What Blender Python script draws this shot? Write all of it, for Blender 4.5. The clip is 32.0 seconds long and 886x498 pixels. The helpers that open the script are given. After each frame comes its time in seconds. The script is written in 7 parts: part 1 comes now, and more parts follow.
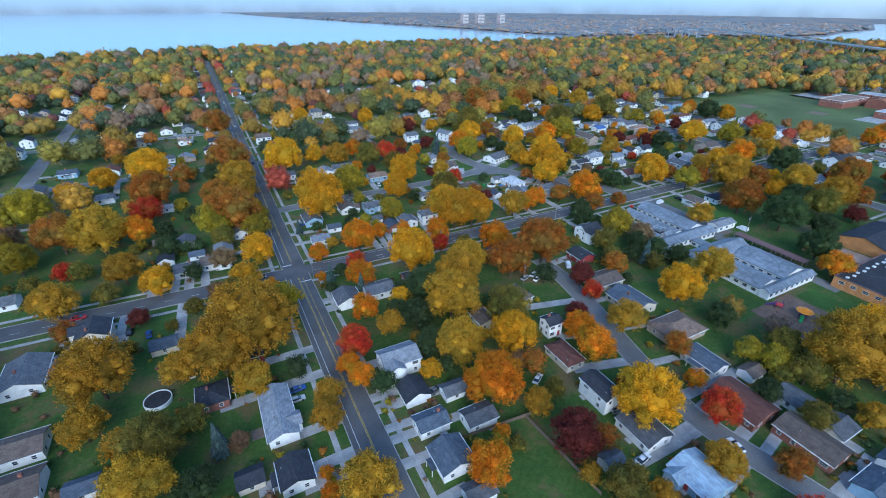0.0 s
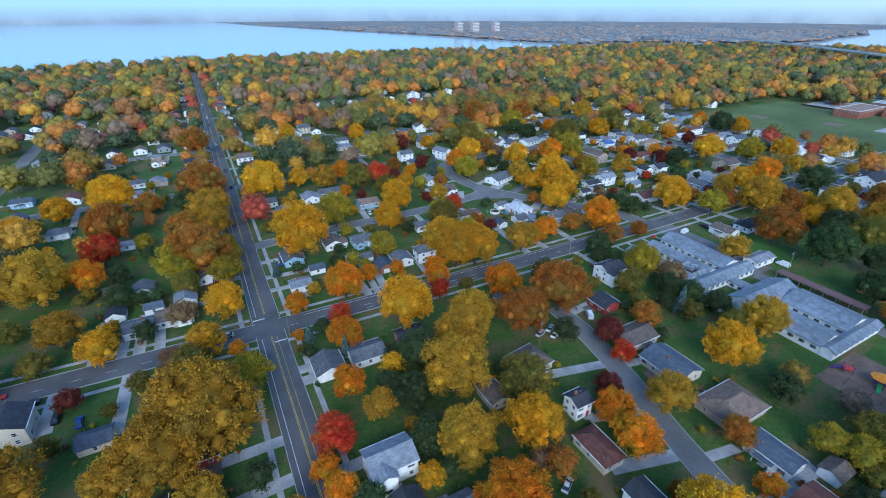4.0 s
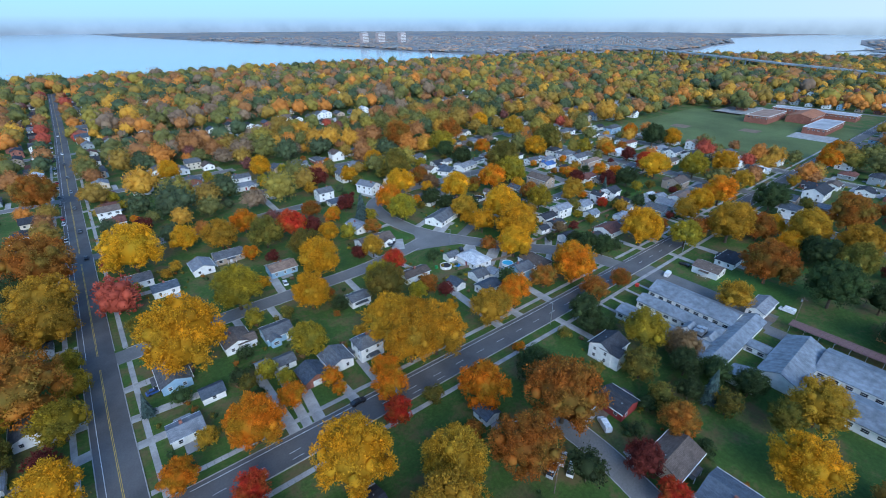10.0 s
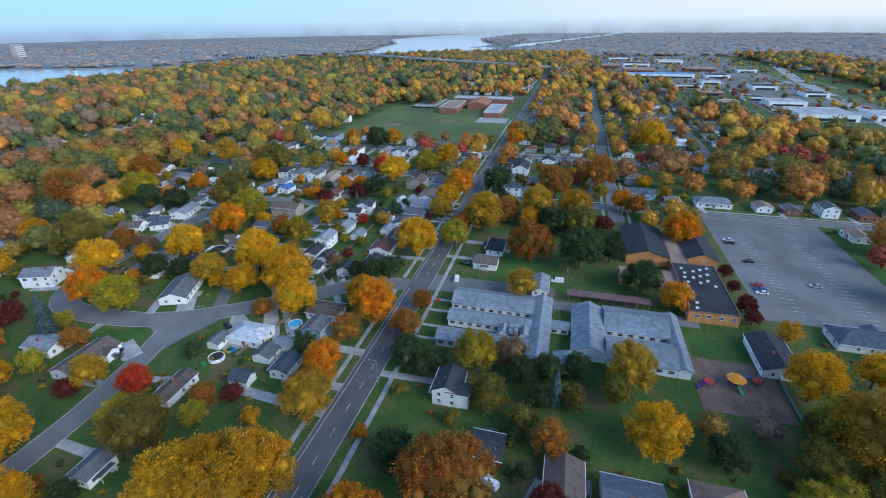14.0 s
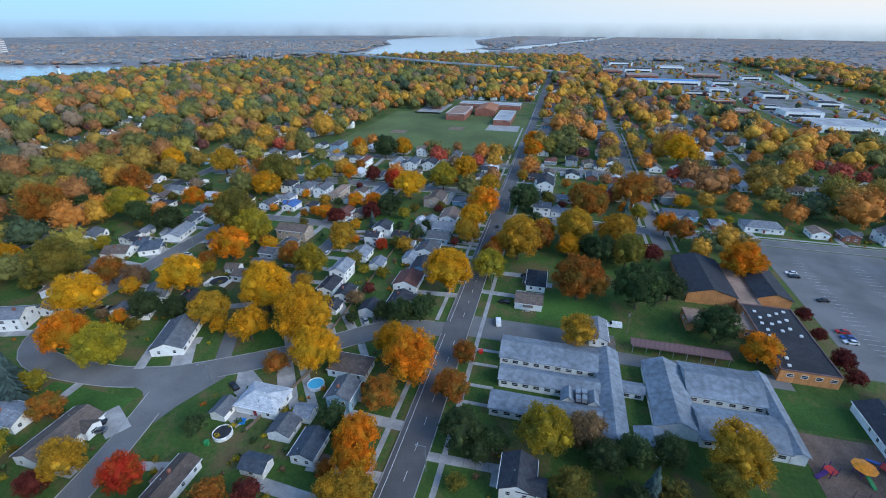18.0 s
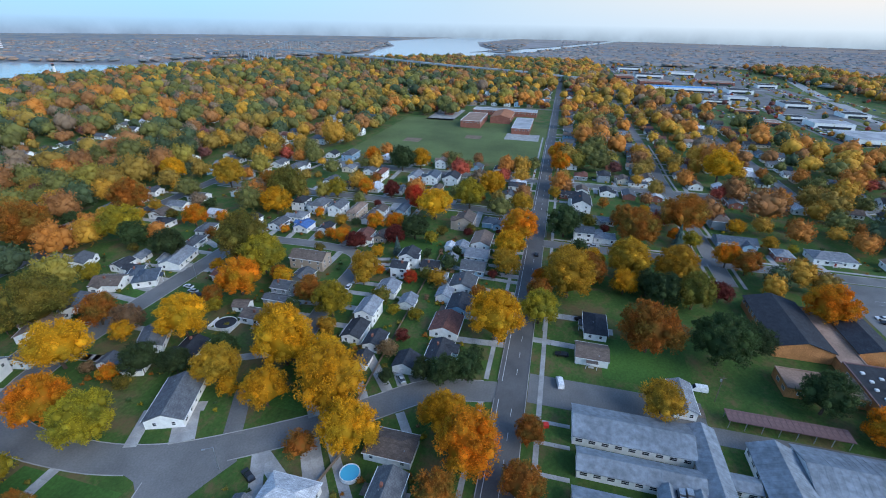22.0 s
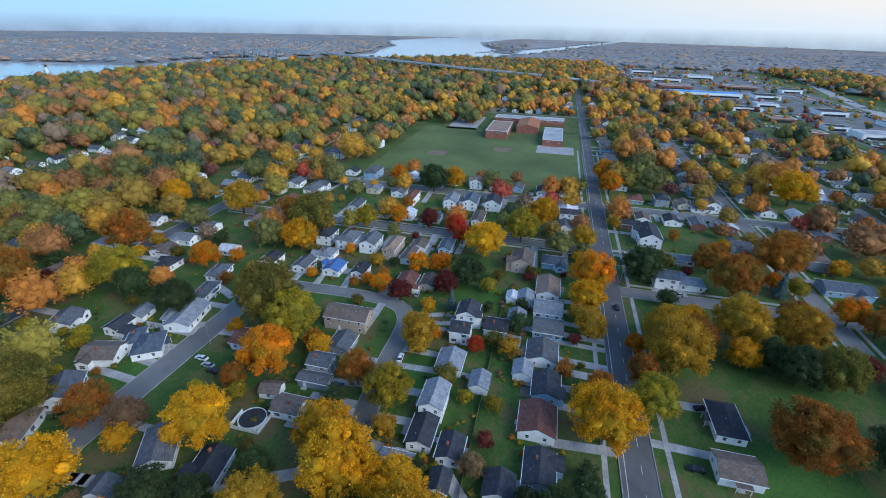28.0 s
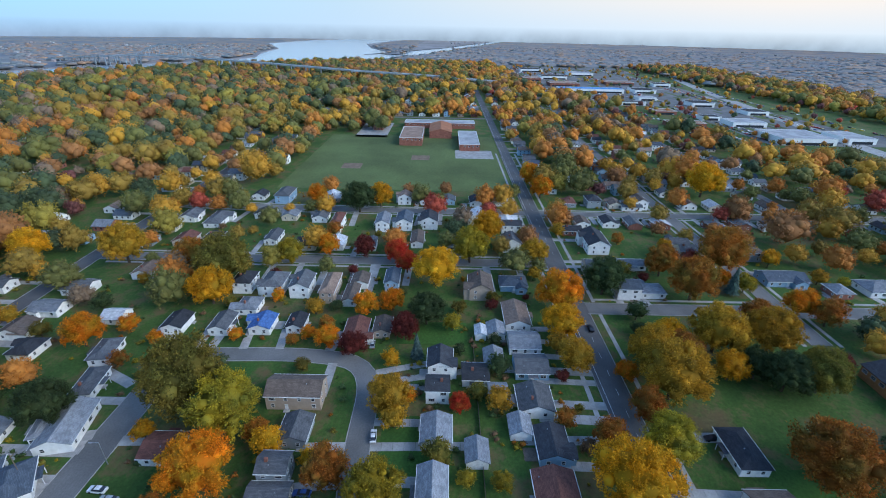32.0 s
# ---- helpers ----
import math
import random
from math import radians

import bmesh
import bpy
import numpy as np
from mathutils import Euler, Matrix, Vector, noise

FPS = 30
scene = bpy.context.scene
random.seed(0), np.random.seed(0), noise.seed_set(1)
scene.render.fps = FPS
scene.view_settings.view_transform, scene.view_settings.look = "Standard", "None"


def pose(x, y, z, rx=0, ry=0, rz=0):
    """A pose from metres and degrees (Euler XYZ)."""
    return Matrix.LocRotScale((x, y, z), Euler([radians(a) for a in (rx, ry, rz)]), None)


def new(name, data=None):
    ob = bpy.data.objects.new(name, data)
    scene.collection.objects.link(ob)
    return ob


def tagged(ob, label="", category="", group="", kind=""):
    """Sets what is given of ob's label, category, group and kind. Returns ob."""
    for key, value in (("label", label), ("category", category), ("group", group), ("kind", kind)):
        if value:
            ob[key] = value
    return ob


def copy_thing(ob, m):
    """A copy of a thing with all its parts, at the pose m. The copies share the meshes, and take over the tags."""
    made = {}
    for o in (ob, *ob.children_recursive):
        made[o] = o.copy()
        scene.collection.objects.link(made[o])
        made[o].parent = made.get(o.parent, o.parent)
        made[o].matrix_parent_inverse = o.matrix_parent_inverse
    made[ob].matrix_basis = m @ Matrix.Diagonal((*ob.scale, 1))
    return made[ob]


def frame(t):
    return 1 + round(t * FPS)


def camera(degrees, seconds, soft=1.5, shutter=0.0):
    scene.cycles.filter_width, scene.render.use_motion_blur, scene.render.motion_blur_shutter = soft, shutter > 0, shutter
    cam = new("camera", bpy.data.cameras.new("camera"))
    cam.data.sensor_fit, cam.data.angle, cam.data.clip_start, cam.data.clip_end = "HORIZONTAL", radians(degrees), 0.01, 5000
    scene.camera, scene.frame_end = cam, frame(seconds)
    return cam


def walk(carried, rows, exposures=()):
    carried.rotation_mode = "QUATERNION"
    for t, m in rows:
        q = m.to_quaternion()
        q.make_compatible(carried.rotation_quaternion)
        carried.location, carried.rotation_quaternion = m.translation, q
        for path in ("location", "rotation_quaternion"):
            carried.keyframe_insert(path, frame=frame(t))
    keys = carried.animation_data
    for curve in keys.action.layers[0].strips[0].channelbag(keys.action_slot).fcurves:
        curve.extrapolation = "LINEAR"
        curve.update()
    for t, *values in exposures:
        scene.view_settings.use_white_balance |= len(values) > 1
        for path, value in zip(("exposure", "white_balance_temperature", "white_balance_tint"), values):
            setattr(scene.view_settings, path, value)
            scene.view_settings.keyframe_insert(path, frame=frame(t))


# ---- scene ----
# ---- camera: a drone about 100 m up, gliding north-east and turning east ----
cam = camera(88.5, 32.0, soft=1.0)
ROWS = [
    (0.0, -0.22, -0.38, 99.47, 61.352, -0.288, -27.381),
    (0.5, 1.30, 2.58, 99.59, 61.550, -0.226, -27.445),
    (1.0, 2.90, 5.96, 99.61, 61.647, -0.168, -27.517),
    (1.5, 4.65, 9.56, 99.71, 61.744, -0.146, -27.585),
    (2.0, 6.70, 13.38, 99.63, 61.843, -0.050, -27.646),
    (2.5, 8.35, 17.31, 99.39, 61.952, -0.086, -27.758),
    (3.0, 10.13, 21.08, 99.39, 62.015, -0.050, -27.840),
    (3.5, 11.91, 25.00, 99.33, 62.086, -0.033, -27.941),
    (5.5, 18.71, 41.62, 98.87, 62.455, 0.019, -28.369),
    (6.0, 20.20, 46.25, 98.70, 62.538, -0.147, -28.520),
    (6.5, 22.09, 50.50, 98.78, 62.634, -0.079, -28.619),
    (7.0, 23.91, 54.92, 98.72, 62.722, -0.130, -28.700),
    (7.5, 25.55, 59.76, 98.44, 62.814, -0.278, -28.854),
    (8.0, 27.25, 64.31, 98.48, 62.878, -0.357, -28.958),
    (8.5, 29.24, 68.81, 98.48, 62.940, -0.389, -29.068),
    (9.0, 31.16, 73.19, 98.55, 63.014, -0.319, -30.451),
    (9.5, 32.70, 77.45, 98.80, 63.106, -0.123, -35.310),
    (10.0, 34.55, 82.07, 98.85, 63.224, -0.013, -39.001),
    (10.5, 36.50, 86.34, 99.00, 63.276, -0.037, -39.857),
    (11.0, 38.44, 90.55, 99.31, 63.361, 0.172, -43.092),
    (11.5, 40.73, 94.64, 99.50, 63.388, 0.339, -47.267),
    (12.0, 43.06, 98.94, 99.54, 63.401, 0.331, -51.868),
    (12.5, 44.83, 102.81, 99.82, 63.440, 0.443, -58.304),
    (13.0, 46.56, 106.56, 100.17, 63.380, 0.700, -68.412),
    (13.5, 48.88, 110.56, 100.13, 63.402, 0.823, -74.327),
    (14.0, 51.35, 114.34, 99.97, 63.522, 0.623, -75.072),
    (14.5, 53.98, 117.80, 99.76, 63.648, 0.419, -75.249),
    (16.5, 66.15, 130.91, 100.05, 63.742, -0.087, -75.681),
    (17.0, 69.17, 134.13, 100.13, 63.780, -0.173, -75.799),
    (17.5, 72.23, 137.24, 100.18, 63.828, -0.260, -75.966),
    (18.0, 75.66, 140.14, 100.85, 63.644, -0.247, -76.038),
    (18.5, 78.65, 143.16, 100.67, 63.790, -0.341, -76.058),
    (19.0, 81.98, 146.05, 100.78, 63.793, -0.429, -76.011),
    (19.5, 85.28, 149.09, 100.86, 63.789, -0.536, -76.057),
    (20.0, 88.49, 152.17, 100.93, 63.808, -0.645, -76.079),
    (20.5, 91.61, 155.26, 101.09, 63.784, -0.736, -76.063),
    (21.0, 94.66, 158.17, 101.23, 63.792, -0.811, -76.042),
    (21.5, 97.81, 161.34, 101.23, 63.812, -0.912, -76.022),
    (22.0, 101.07, 164.46, 101.25, 63.819, -1.014, -76.042),
    (22.5, 104.32, 167.58, 101.14, 63.882, -1.082, -76.147),
    (23.0, 107.49, 170.65, 100.90, 63.897, -1.179, -76.161),
    (23.5, 110.62, 173.55, 100.73, 63.885, -1.291, -76.105),
    (24.0, 114.03, 176.42, 100.52, 63.929, -1.274, -76.122),
    (24.5, 117.42, 179.45, 100.46, 63.940, -1.319, -76.143),
    (25.0, 120.95, 182.50, 100.51, 63.875, -1.341, -76.137),
    (25.5, 123.88, 185.70, 100.75, 63.885, -1.408, -76.153),
    (27.5, 133.41, 197.97, 103.54, 63.691, -1.504, -76.199),
    (28.0, 136.59, 200.62, 103.65, 63.723, -1.282, -76.241),
    (28.5, 139.88, 204.34, 103.69, 63.681, -1.644, -76.204),
    (29.0, 142.90, 207.59, 103.56, 63.689, -1.851, -76.257),
    (29.5, 146.03, 210.68, 103.38, 63.757, -1.972, -76.213),
    (30.0, 149.26, 213.56, 103.11, 63.786, -2.044, -76.355),
    (30.5, 152.53, 215.90, 102.95, 63.939, -1.847, -79.873),
    (31.0, 155.78, 218.72, 103.45, 64.130, -1.232, -87.919),
    (31.5, 159.11, 221.51, 103.46, 64.108, -1.260, -88.531),
    (32.0, 162.48, 223.69, 103.48, 64.111, -1.055, -89.524),
]
walk(cam, [(t, pose(x, y, z, rx, ry, rz)) for t, x, y, z, rx, ry, rz in ROWS], exposures=[(0.0, 1.33, 5600, 2), (8.0, 1.30, 5650, 2), (13.0, 1.24, 5950, 4), (19.0, 1.18, 6100, 4), (32.0, 1.17, 6050, 4)])

# ---- sky and sun: evening under a thin even haze, the veiled sun behind the camera, a glow along the southern horizon ----
SUN_AZ, SUN_EL, GLOW_AZ = 204.0, 30.0, 150.0
world = bpy.data.worlds.new("sky")
scene.world = world
world.use_nodes = True
wn = world.node_tree.nodes
sky = wn.new("ShaderNodeTexSky")
sky.sky_type, sky.sun_disc = "NISHITA", False
sky.sun_elevation, sky.sun_rotation = radians(SUN_EL), radians(SUN_AZ)
sky.altitude, sky.air_density, sky.dust_density, sky.ozone_density = 100, 1.0, 0.4, 4.0
wn["Background"].inputs["Strength"].default_value = 0.146
world.node_tree.links.new(sky.outputs[0], wn["Background"].inputs["Color"])
lamp = bpy.data.lights.new("sun", "SUN")
lamp.energy, lamp.angle, lamp.color = 1.15, radians(40), (1.0, 0.96, 0.92)
sun = new("sun", lamp)
sun.rotation_euler = (radians(90 - SUN_EL), 0, radians(180 - SUN_AZ))
scene.view_settings.exposure = 0.0


# ---- materials ----
def nodes_of(name, rough=0.8, metal=0.0):
    m = bpy.data.materials.new(name)
    m.use_nodes = True
    nt = m.node_tree
    b = nt.nodes["Principled BSDF"]
    b.inputs["Roughness"].default_value = rough
    b.inputs["Metallic"].default_value = metal
    b.inputs["Specular IOR Level"].default_value = 0.25
    return m, nt, b


def noise_node(nt, scale, detail=4.0, kind="Object", rough=0.6):
    tc = nt.nodes.new("ShaderNodeTexCoord")
    n = nt.nodes.new("ShaderNodeTexNoise")
    n.inputs["Scale"].default_value, n.inputs["Detail"].default_value, n.inputs["Roughness"].default_value = scale, detail, rough
    nt.links.new(tc.outputs[kind], n.inputs["Vector"])
    return n


def ramp(nt, src, stops):
    r = nt.nodes.new("ShaderNodeValToRGB")
    el = r.color_ramp.elements
    while len(el) < len(stops):
        el.new(0.5)
    for e, (p, c) in zip(el, stops):
        e.position, e.color = p, (*c, 1)
    nt.links.new(src, r.inputs["Fac"])
    return r


def mix(nt, fac, a, b, mode="MIX"):
    m = nt.nodes.new("ShaderNodeMix")
    m.data_type, m.blend_type = "RGBA", mode
    for sock, v in ((m.inputs[0], fac), (m.inputs[6], a), (m.inputs[7], b)):
        if isinstance(v, (int, float)):
            sock.default_value = v
        elif isinstance(v, tuple):
            sock.default_value = (*v, 1)
        else:
            nt.links.new(v, sock)
    return m.outputs[2]


def bump(nt, b, height, dist=0.05, strength=0.5):
    n = nt.nodes.new("ShaderNodeBump")
    n.inputs["Distance"].default_value, n.inputs["Strength"].default_value = dist, strength
    nt.links.new(height, n.inputs["Height"])
    nt.links.new(n.outputs[0], b.inputs["Normal"])


def rough_mat(name, c, rough=0.8, fine=8.0, wide=0.35, spread=0.25, metal=0.0, relief=0.03, vary=0.0):
    """A surface of one colour with fine grain and wide stains."""
    m, nt, b = nodes_of(name, rough, metal)
    lo, hi = tuple(v * (1 - spread) for v in c), tuple(min(v * (1 + spread), 0.9) for v in c)
    a = ramp(nt, noise_node(nt, fine).outputs["Fac"], [(0.3, lo), (0.7, hi)])
    w = ramp(nt, noise_node(nt, wide, 3.0).outputs["Fac"], [(0.35, (0.72, 0.72, 0.72)), (0.65, (1.1, 1.1, 1.1))])
    col = mix(nt, 1.0, a.outputs[0], w.outputs[0], "MULTIPLY")
    if vary:
        oi = nt.nodes.new("ShaderNodeObjectInfo")
        v = ramp(nt, oi.outputs["Random"], [(0.0, (1 - vary,) * 3), (1.0, (1 + vary,) * 3)])
        col = mix(nt, 1.0, col, v.outputs[0], "MULTIPLY")
    nt.links.new(col, b.inputs["Base Color"])
    if relief:
        bump(nt, b, noise_node(nt, fine).outputs["Fac"], relief)
    return m


def shingle_mat(name, c):
    """Asphalt shingles in courses, weathered in streaks."""
    m, nt, b = nodes_of(name, 0.9)
    tc = nt.nodes.new("ShaderNodeTexCoord")
    br = nt.nodes.new("ShaderNodeTexBrick")
    br.inputs["Scale"].default_value = 1.0
    br.inputs["Brick Width"].default_value, br.inputs["Row Height"].default_value = 0.9, 0.28
    br.inputs["Mortar Size"].default_value = 0.02
    br.inputs["Color1"].default_value = (*[v * 0.82 for v in c], 1)
    br.inputs["Color2"].default_value = (*[v * 1.2 for v in c], 1)
    br.inputs["Mortar"].default_value = (*[v * 0.5 for v in c], 1)
    nt.links.new(tc.outputs["Object"], br.inputs["Vector"])
    w = ramp(nt, noise_node(nt, 0.5, 5.0).outputs["Fac"], [(0.3, (0.7, 0.7, 0.72)), (0.7, (1.15, 1.15, 1.13))])
    oi = nt.nodes.new("ShaderNodeObjectInfo")
    v = ramp(nt, oi.outputs["Random"], [(0.0, (0.8, 0.8, 0.8)), (1.0, (1.2, 1.2, 1.2))])
    nt.links.new(mix(nt, 1.0, mix(nt, 1.0, br.outputs[0], w.outputs[0], "MULTIPLY"), v.outputs[0], "MULTIPLY"), b.inputs["Base Color"])
    bump(nt, b, br.outputs[0], 0.03)
    return m


def siding_mat(name, c):
    """Painted lap siding: shadow lines every 0.2 m, a little grime."""
    m, nt, b = nodes_of(name, 0.55)
    tc = nt.nodes.new("ShaderNodeTexCoord")
    wv = nt.nodes.new("ShaderNodeTexWave")
    wv.wave_type, wv.bands_direction, wv.wave_profile = "BANDS", "Z", "SAW"
    wv.inputs["Scale"].default_value = 1.6
    nt.links.new(tc.outputs["Object"], wv.inputs["Vector"])
    w = ramp(nt, noise_node(nt, 0.6, 4.0).outputs["Fac"], [(0.3, tuple(v * 0.8 for v in c)), (0.65, c)])
    nt.links.new(w.outputs[0], b.inputs["Base Color"])
    bump(nt, b, wv.outputs["Fac"], 0.02)
    return m


def brick_mat(name, c):
    m, nt, b = nodes_of(name, 0.9)
    tc = nt.nodes.new("ShaderNodeTexCoord")
    br = nt.nodes.new("ShaderNodeTexBrick")
    br.inputs["Scale"].default_value = 3.0
    br.inputs["Color1"].default_value = (*[v * 0.8 for v in c], 1)
    br.inputs["Color2"].default_value = (*[v * 1.25 for v in c], 1)
    br.inputs["Mortar"].default_value = (*[v * 0.7 for v in c], 1)
    nt.links.new(tc.outputs["Object"], br.inputs["Vector"])
    w = ramp(nt, noise_node(nt, 0.4).outputs["Fac"], [(0.3, (0.75, 0.75, 0.75)), (0.7, (1.1, 1.1, 1.1))])
    nt.links.new(mix(nt, 1.0, br.outputs[0], w.outputs[0], "MULTIPLY"), b.inputs["Base Color"])
    return m


def let_through(nt, b, share=0.3):
    """Thin leaves: a share of the light passes through."""
    tr, both = nt.nodes.new("ShaderNodeBsdfTranslucent"), nt.nodes.new("ShaderNodeMixShader")
    both.inputs[0].default_value = share
    nt.links.new(b.inputs["Base Color"].links[0].from_socket, tr.inputs["Color"])
    nt.links.new(b.outputs[0], both.inputs[1])
    nt.links.new(tr.outputs[0], both.inputs[2])
    nt.links.new(both.outputs[0], nt.nodes["Material Output"].inputs["Surface"])


def leaf_mat(name, c, c2):
    """Foliage: every leaf its own shade, patches of a second colour, each tree a little apart."""
    m, nt, b = nodes_of(name, 0.7)
    geo, oi = nt.nodes.new("ShaderNodeNewGeometry"), nt.nodes.new("ShaderNodeObjectInfo")
    isl = ramp(nt, geo.outputs["Random Per Island"], [(0.0, (0.52, 0.5, 0.5)), (0.6, (1.0, 1.0, 1.0)), (1.0, (1.42, 1.38, 1.3))])
    pn = noise_node(nt, 2.2, 3.0)
    patch = ramp(nt, pn.outputs["Fac"], [(0.42, (0, 0, 0)), (0.66, (1, 1, 1))])
    base = mix(nt, patch.outputs[0], c, c2)
    per = ramp(nt, oi.outputs["Random"], [(0.0, (0.82, 0.78, 0.8)), (0.5, (1.0, 1.0, 1.0)), (1.0, (1.12, 1.2, 1.1))])
    nt.links.new(mix(nt, 1.0, mix(nt, 1.0, base, isl.outputs[0], "MULTIPLY"), per.outputs[0], "MULTIPLY"), b.inputs["Base Color"])
    b.inputs["Specular IOR Level"].default_value = 0.1
    let_through(nt, b)
    return m


LEAF = {  # main and second colour of each kind of crown
    "A": ((0.54, 0.25, 0.014), (0.33, 0.205, 0.022)),
    "Y": ((0.68, 0.32, 0.012), (0.48, 0.29, 0.02)), "M": ((0.47, 0.25, 0.022), (0.31, 0.20, 0.026)),
    "O": ((0.68, 0.20, 0.01), (0.44, 0.25, 0.018)), "B": ((0.40, 0.135, 0.022), (0.22, 0.15, 0.03)),
    "R": ((0.52, 0.04, 0.02), (0.42, 0.11, 0.025)), "G": ((0.14, 0.13, 0.028), (0.24, 0.17, 0.03)),
    "L": ((0.38, 0.28, 0.022), (0.22, 0.20, 0.03)), "D": ((0.052, 0.08, 0.032), (0.07, 0.10, 0.036)),
    "P": ((0.13, 0.03, 0.025), (0.18, 0.04, 0.03)), "S": ((0.07, 0.11, 0.10), (0.09, 0.13, 0.12)),
    "N": ((0.25, 0.15, 0.08), (0.20, 0.13, 0.07))}
LEAF = {k: leaf_mat("leaves_" + k, *v) for k, v in LEAF.items()}
BARK = rough_mat("bark", (0.10, 0.075, 0.055), 0.95, 6.0, 1.0)
ROOF = {k: shingle_mat("shingles_" + k, c) for k, c in {"g": (0.112, 0.117, 0.128), "d": (0.042, 0.045, 0.054), "l": (0.215, 0.228, 0.252), "b": (0.14, 0.108, 0.09),
        "t": (0.25, 0.175, 0.135), "r": (0.15, 0.065, 0.05), "u": (0.08, 0.098, 0.125), "w": (0.55, 0.56, 0.58), "L": (0.29, 0.37, 0.45), "U": (0.08, 0.16, 0.38)}.items()}
WALL = {k: siding_mat("siding_" + k, c) for k, c in {"w": (0.80, 0.80, 0.78), "c": (0.58, 0.52, 0.42), "g": (0.26, 0.29, 0.31), "b": (0.28, 0.42, 0.55), "t": (0.42, 0.33, 0.26), "r": (0.30, 0.05, 0.05)}.items()}
WALL["k"] = brick_mat("house_brick", (0.26, 0.11, 0.08))
ORANGE_BRICK = brick_mat("orange_brick", (0.60, 0.27, 0.10))
RED_BRICK = brick_mat("red_brick", (0.33, 0.13, 0.09))
TRIM = rough_mat("white_trim", (0.75, 0.75, 0.74), 0.5, 5.0, 0.8, 0.06, relief=0)
GLASS = nodes_of("window_glass", 0.08)[0]
GLASS.node_tree.nodes["Principled BSDF"].inputs["Base Color"].default_value = (0.03, 0.035, 0.045, 1)
GLASS.node_tree.nodes["Principled BSDF"].inputs["Specular IOR Level"].default_value = 0.6
ASPHALT = rough_mat("asphalt", (0.115, 0.112, 0.112), 0.9, 3.0, 0.06, 0.14)
ASPHALT_OLD = rough_mat("old_asphalt", (0.168, 0.163, 0.158), 0.9, 2.0, 0.05, 0.15)
CONCRETE = rough_mat("concrete", (0.36, 0.345, 0.33), 0.85, 2.5, 0.2, 0.12)
PAINT_Y = rough_mat("yellow_line", (0.55, 0.38, 0.08), 0.7, 3.0, 0.5, 0.2, relief=0)
PAINT_W = rough_mat("white_line", (0.62, 0.62, 0.62), 0.7, 3.0, 0.5, 0.2, relief=0)
METAL_ROOF = rough_mat("metal_roof", (0.215, 0.24, 0.27), 0.55, 0.7, 0.12, 0.28, metal=0.15)
TAR = rough_mat("tar_roof", (0.036, 0.037, 0.042), 0.9, 1.0, 0.12, 0.25)
DIRT = rough_mat("dirt", (0.20, 0.14, 0.10), 0.95, 1.5, 0.2, 0.2)
MULCH = rough_mat("mulch", (0.30, 0.20, 0.15), 0.95, 2.0, 0.2, 0.2)
RUST = rough_mat("rust_roof", (0.17, 0.10, 0.095), 0.7, 1.0, 0.2, 0.2)
WOOD = rough_mat("fence_wood", (0.17, 0.13, 0.10), 0.9, 4.0, 0.5, 0.25)
STEEL = rough_mat("galvanised", (0.35, 0.37, 0.39), 0.45, 3.0, 0.5, 0.15, metal=0.6)


def ground_mat():
    """Lawn in several greens with bare and leaf-strewn patches."""
    m, nt, b = nodes_of("lawn", 0.95)
    w = ramp(nt, noise_node(nt, 0.045, 6.0, rough=0.65).outputs["Fac"], [(0.33, (0.036, 0.076, 0.015)), (0.5, (0.056, 0.104, 0.02)), (0.64, (0.125, 0.105, 0.045))])
    f = ramp(nt, noise_node(nt, 0.9, 8.0, rough=0.75).outputs["Fac"], [(0.3, (0.6, 0.6, 0.6)), (0.7, (1.35, 1.35, 1.3))])
    leaf = ramp(nt, noise_node(nt, 0.09, 9.0, rough=0.8).outputs["Fac"], [(0.5, (0, 0, 0)), (0.66, (1, 1, 1))])
    col = mix(nt, 1.0, w.outputs[0], f.outputs[0], "MULTIPLY")
    nt.links.new(mix(nt, leaf.outputs[0], col, (0.13, 0.088, 0.04)), b.inputs["Base Color"])
    bump(nt, b, noise_node(nt, 3.0, 6.0).outputs["Fac"], 0.1)
    return m


LAWN = ground_mat()
FIELD = rough_mat("playing_field", (0.105, 0.135, 0.045), 0.95, 0.6, 0.02, 0.2)
GREENER = rough_mat("kept_lawn", (0.05, 0.112, 0.02), 0.95, 1.2, 0.05, 0.25)


# ---- mesh helpers ----
def mesh_of(name, verts, faces, mats, index=None):
    me = bpy.data.meshes.new(name)
    me.from_pydata(verts, [], faces)
    for m in mats:
        me.materials.append(m)
    if index is not None:
        me.polygons.foreach_set("material_index", index)
    me.update()
    return me


def thing(name, x=0, y=0, z=0, rz=0, label="", category="", group="", kind=""):
    ob = new(name)
    ob.empty_display_size = 0.2
    ob.matrix_basis = pose(x, y, z, 0, 0, rz)
    return tagged(ob, label, category, group, kind)


def part(name, me, parent, m=None, label=""):
    ob = new(name, me)
    ob.parent = parent
    if m is not None:
        ob.matrix_basis = m
    return tagged(ob, label)


BOXF = [(0, 3, 2, 1), (4, 5, 6, 7), (0, 1, 5, 4), (1, 2, 6, 5), (2, 3, 7, 6), (3, 0, 4, 7)]


def box_into(vs, fs, x0, x1, y0, y1, z0, z1):
    n = len(vs)
    vs += [(x0, y0, z0), (x1, y0, z0), (x1, y1, z0), (x0, y1, z0), (x0, y0, z1), (x1, y0, z1), (x1, y1, z1), (x0, y1, z1)]
    fs += [tuple(n + i for i in f) for f in BOXF]


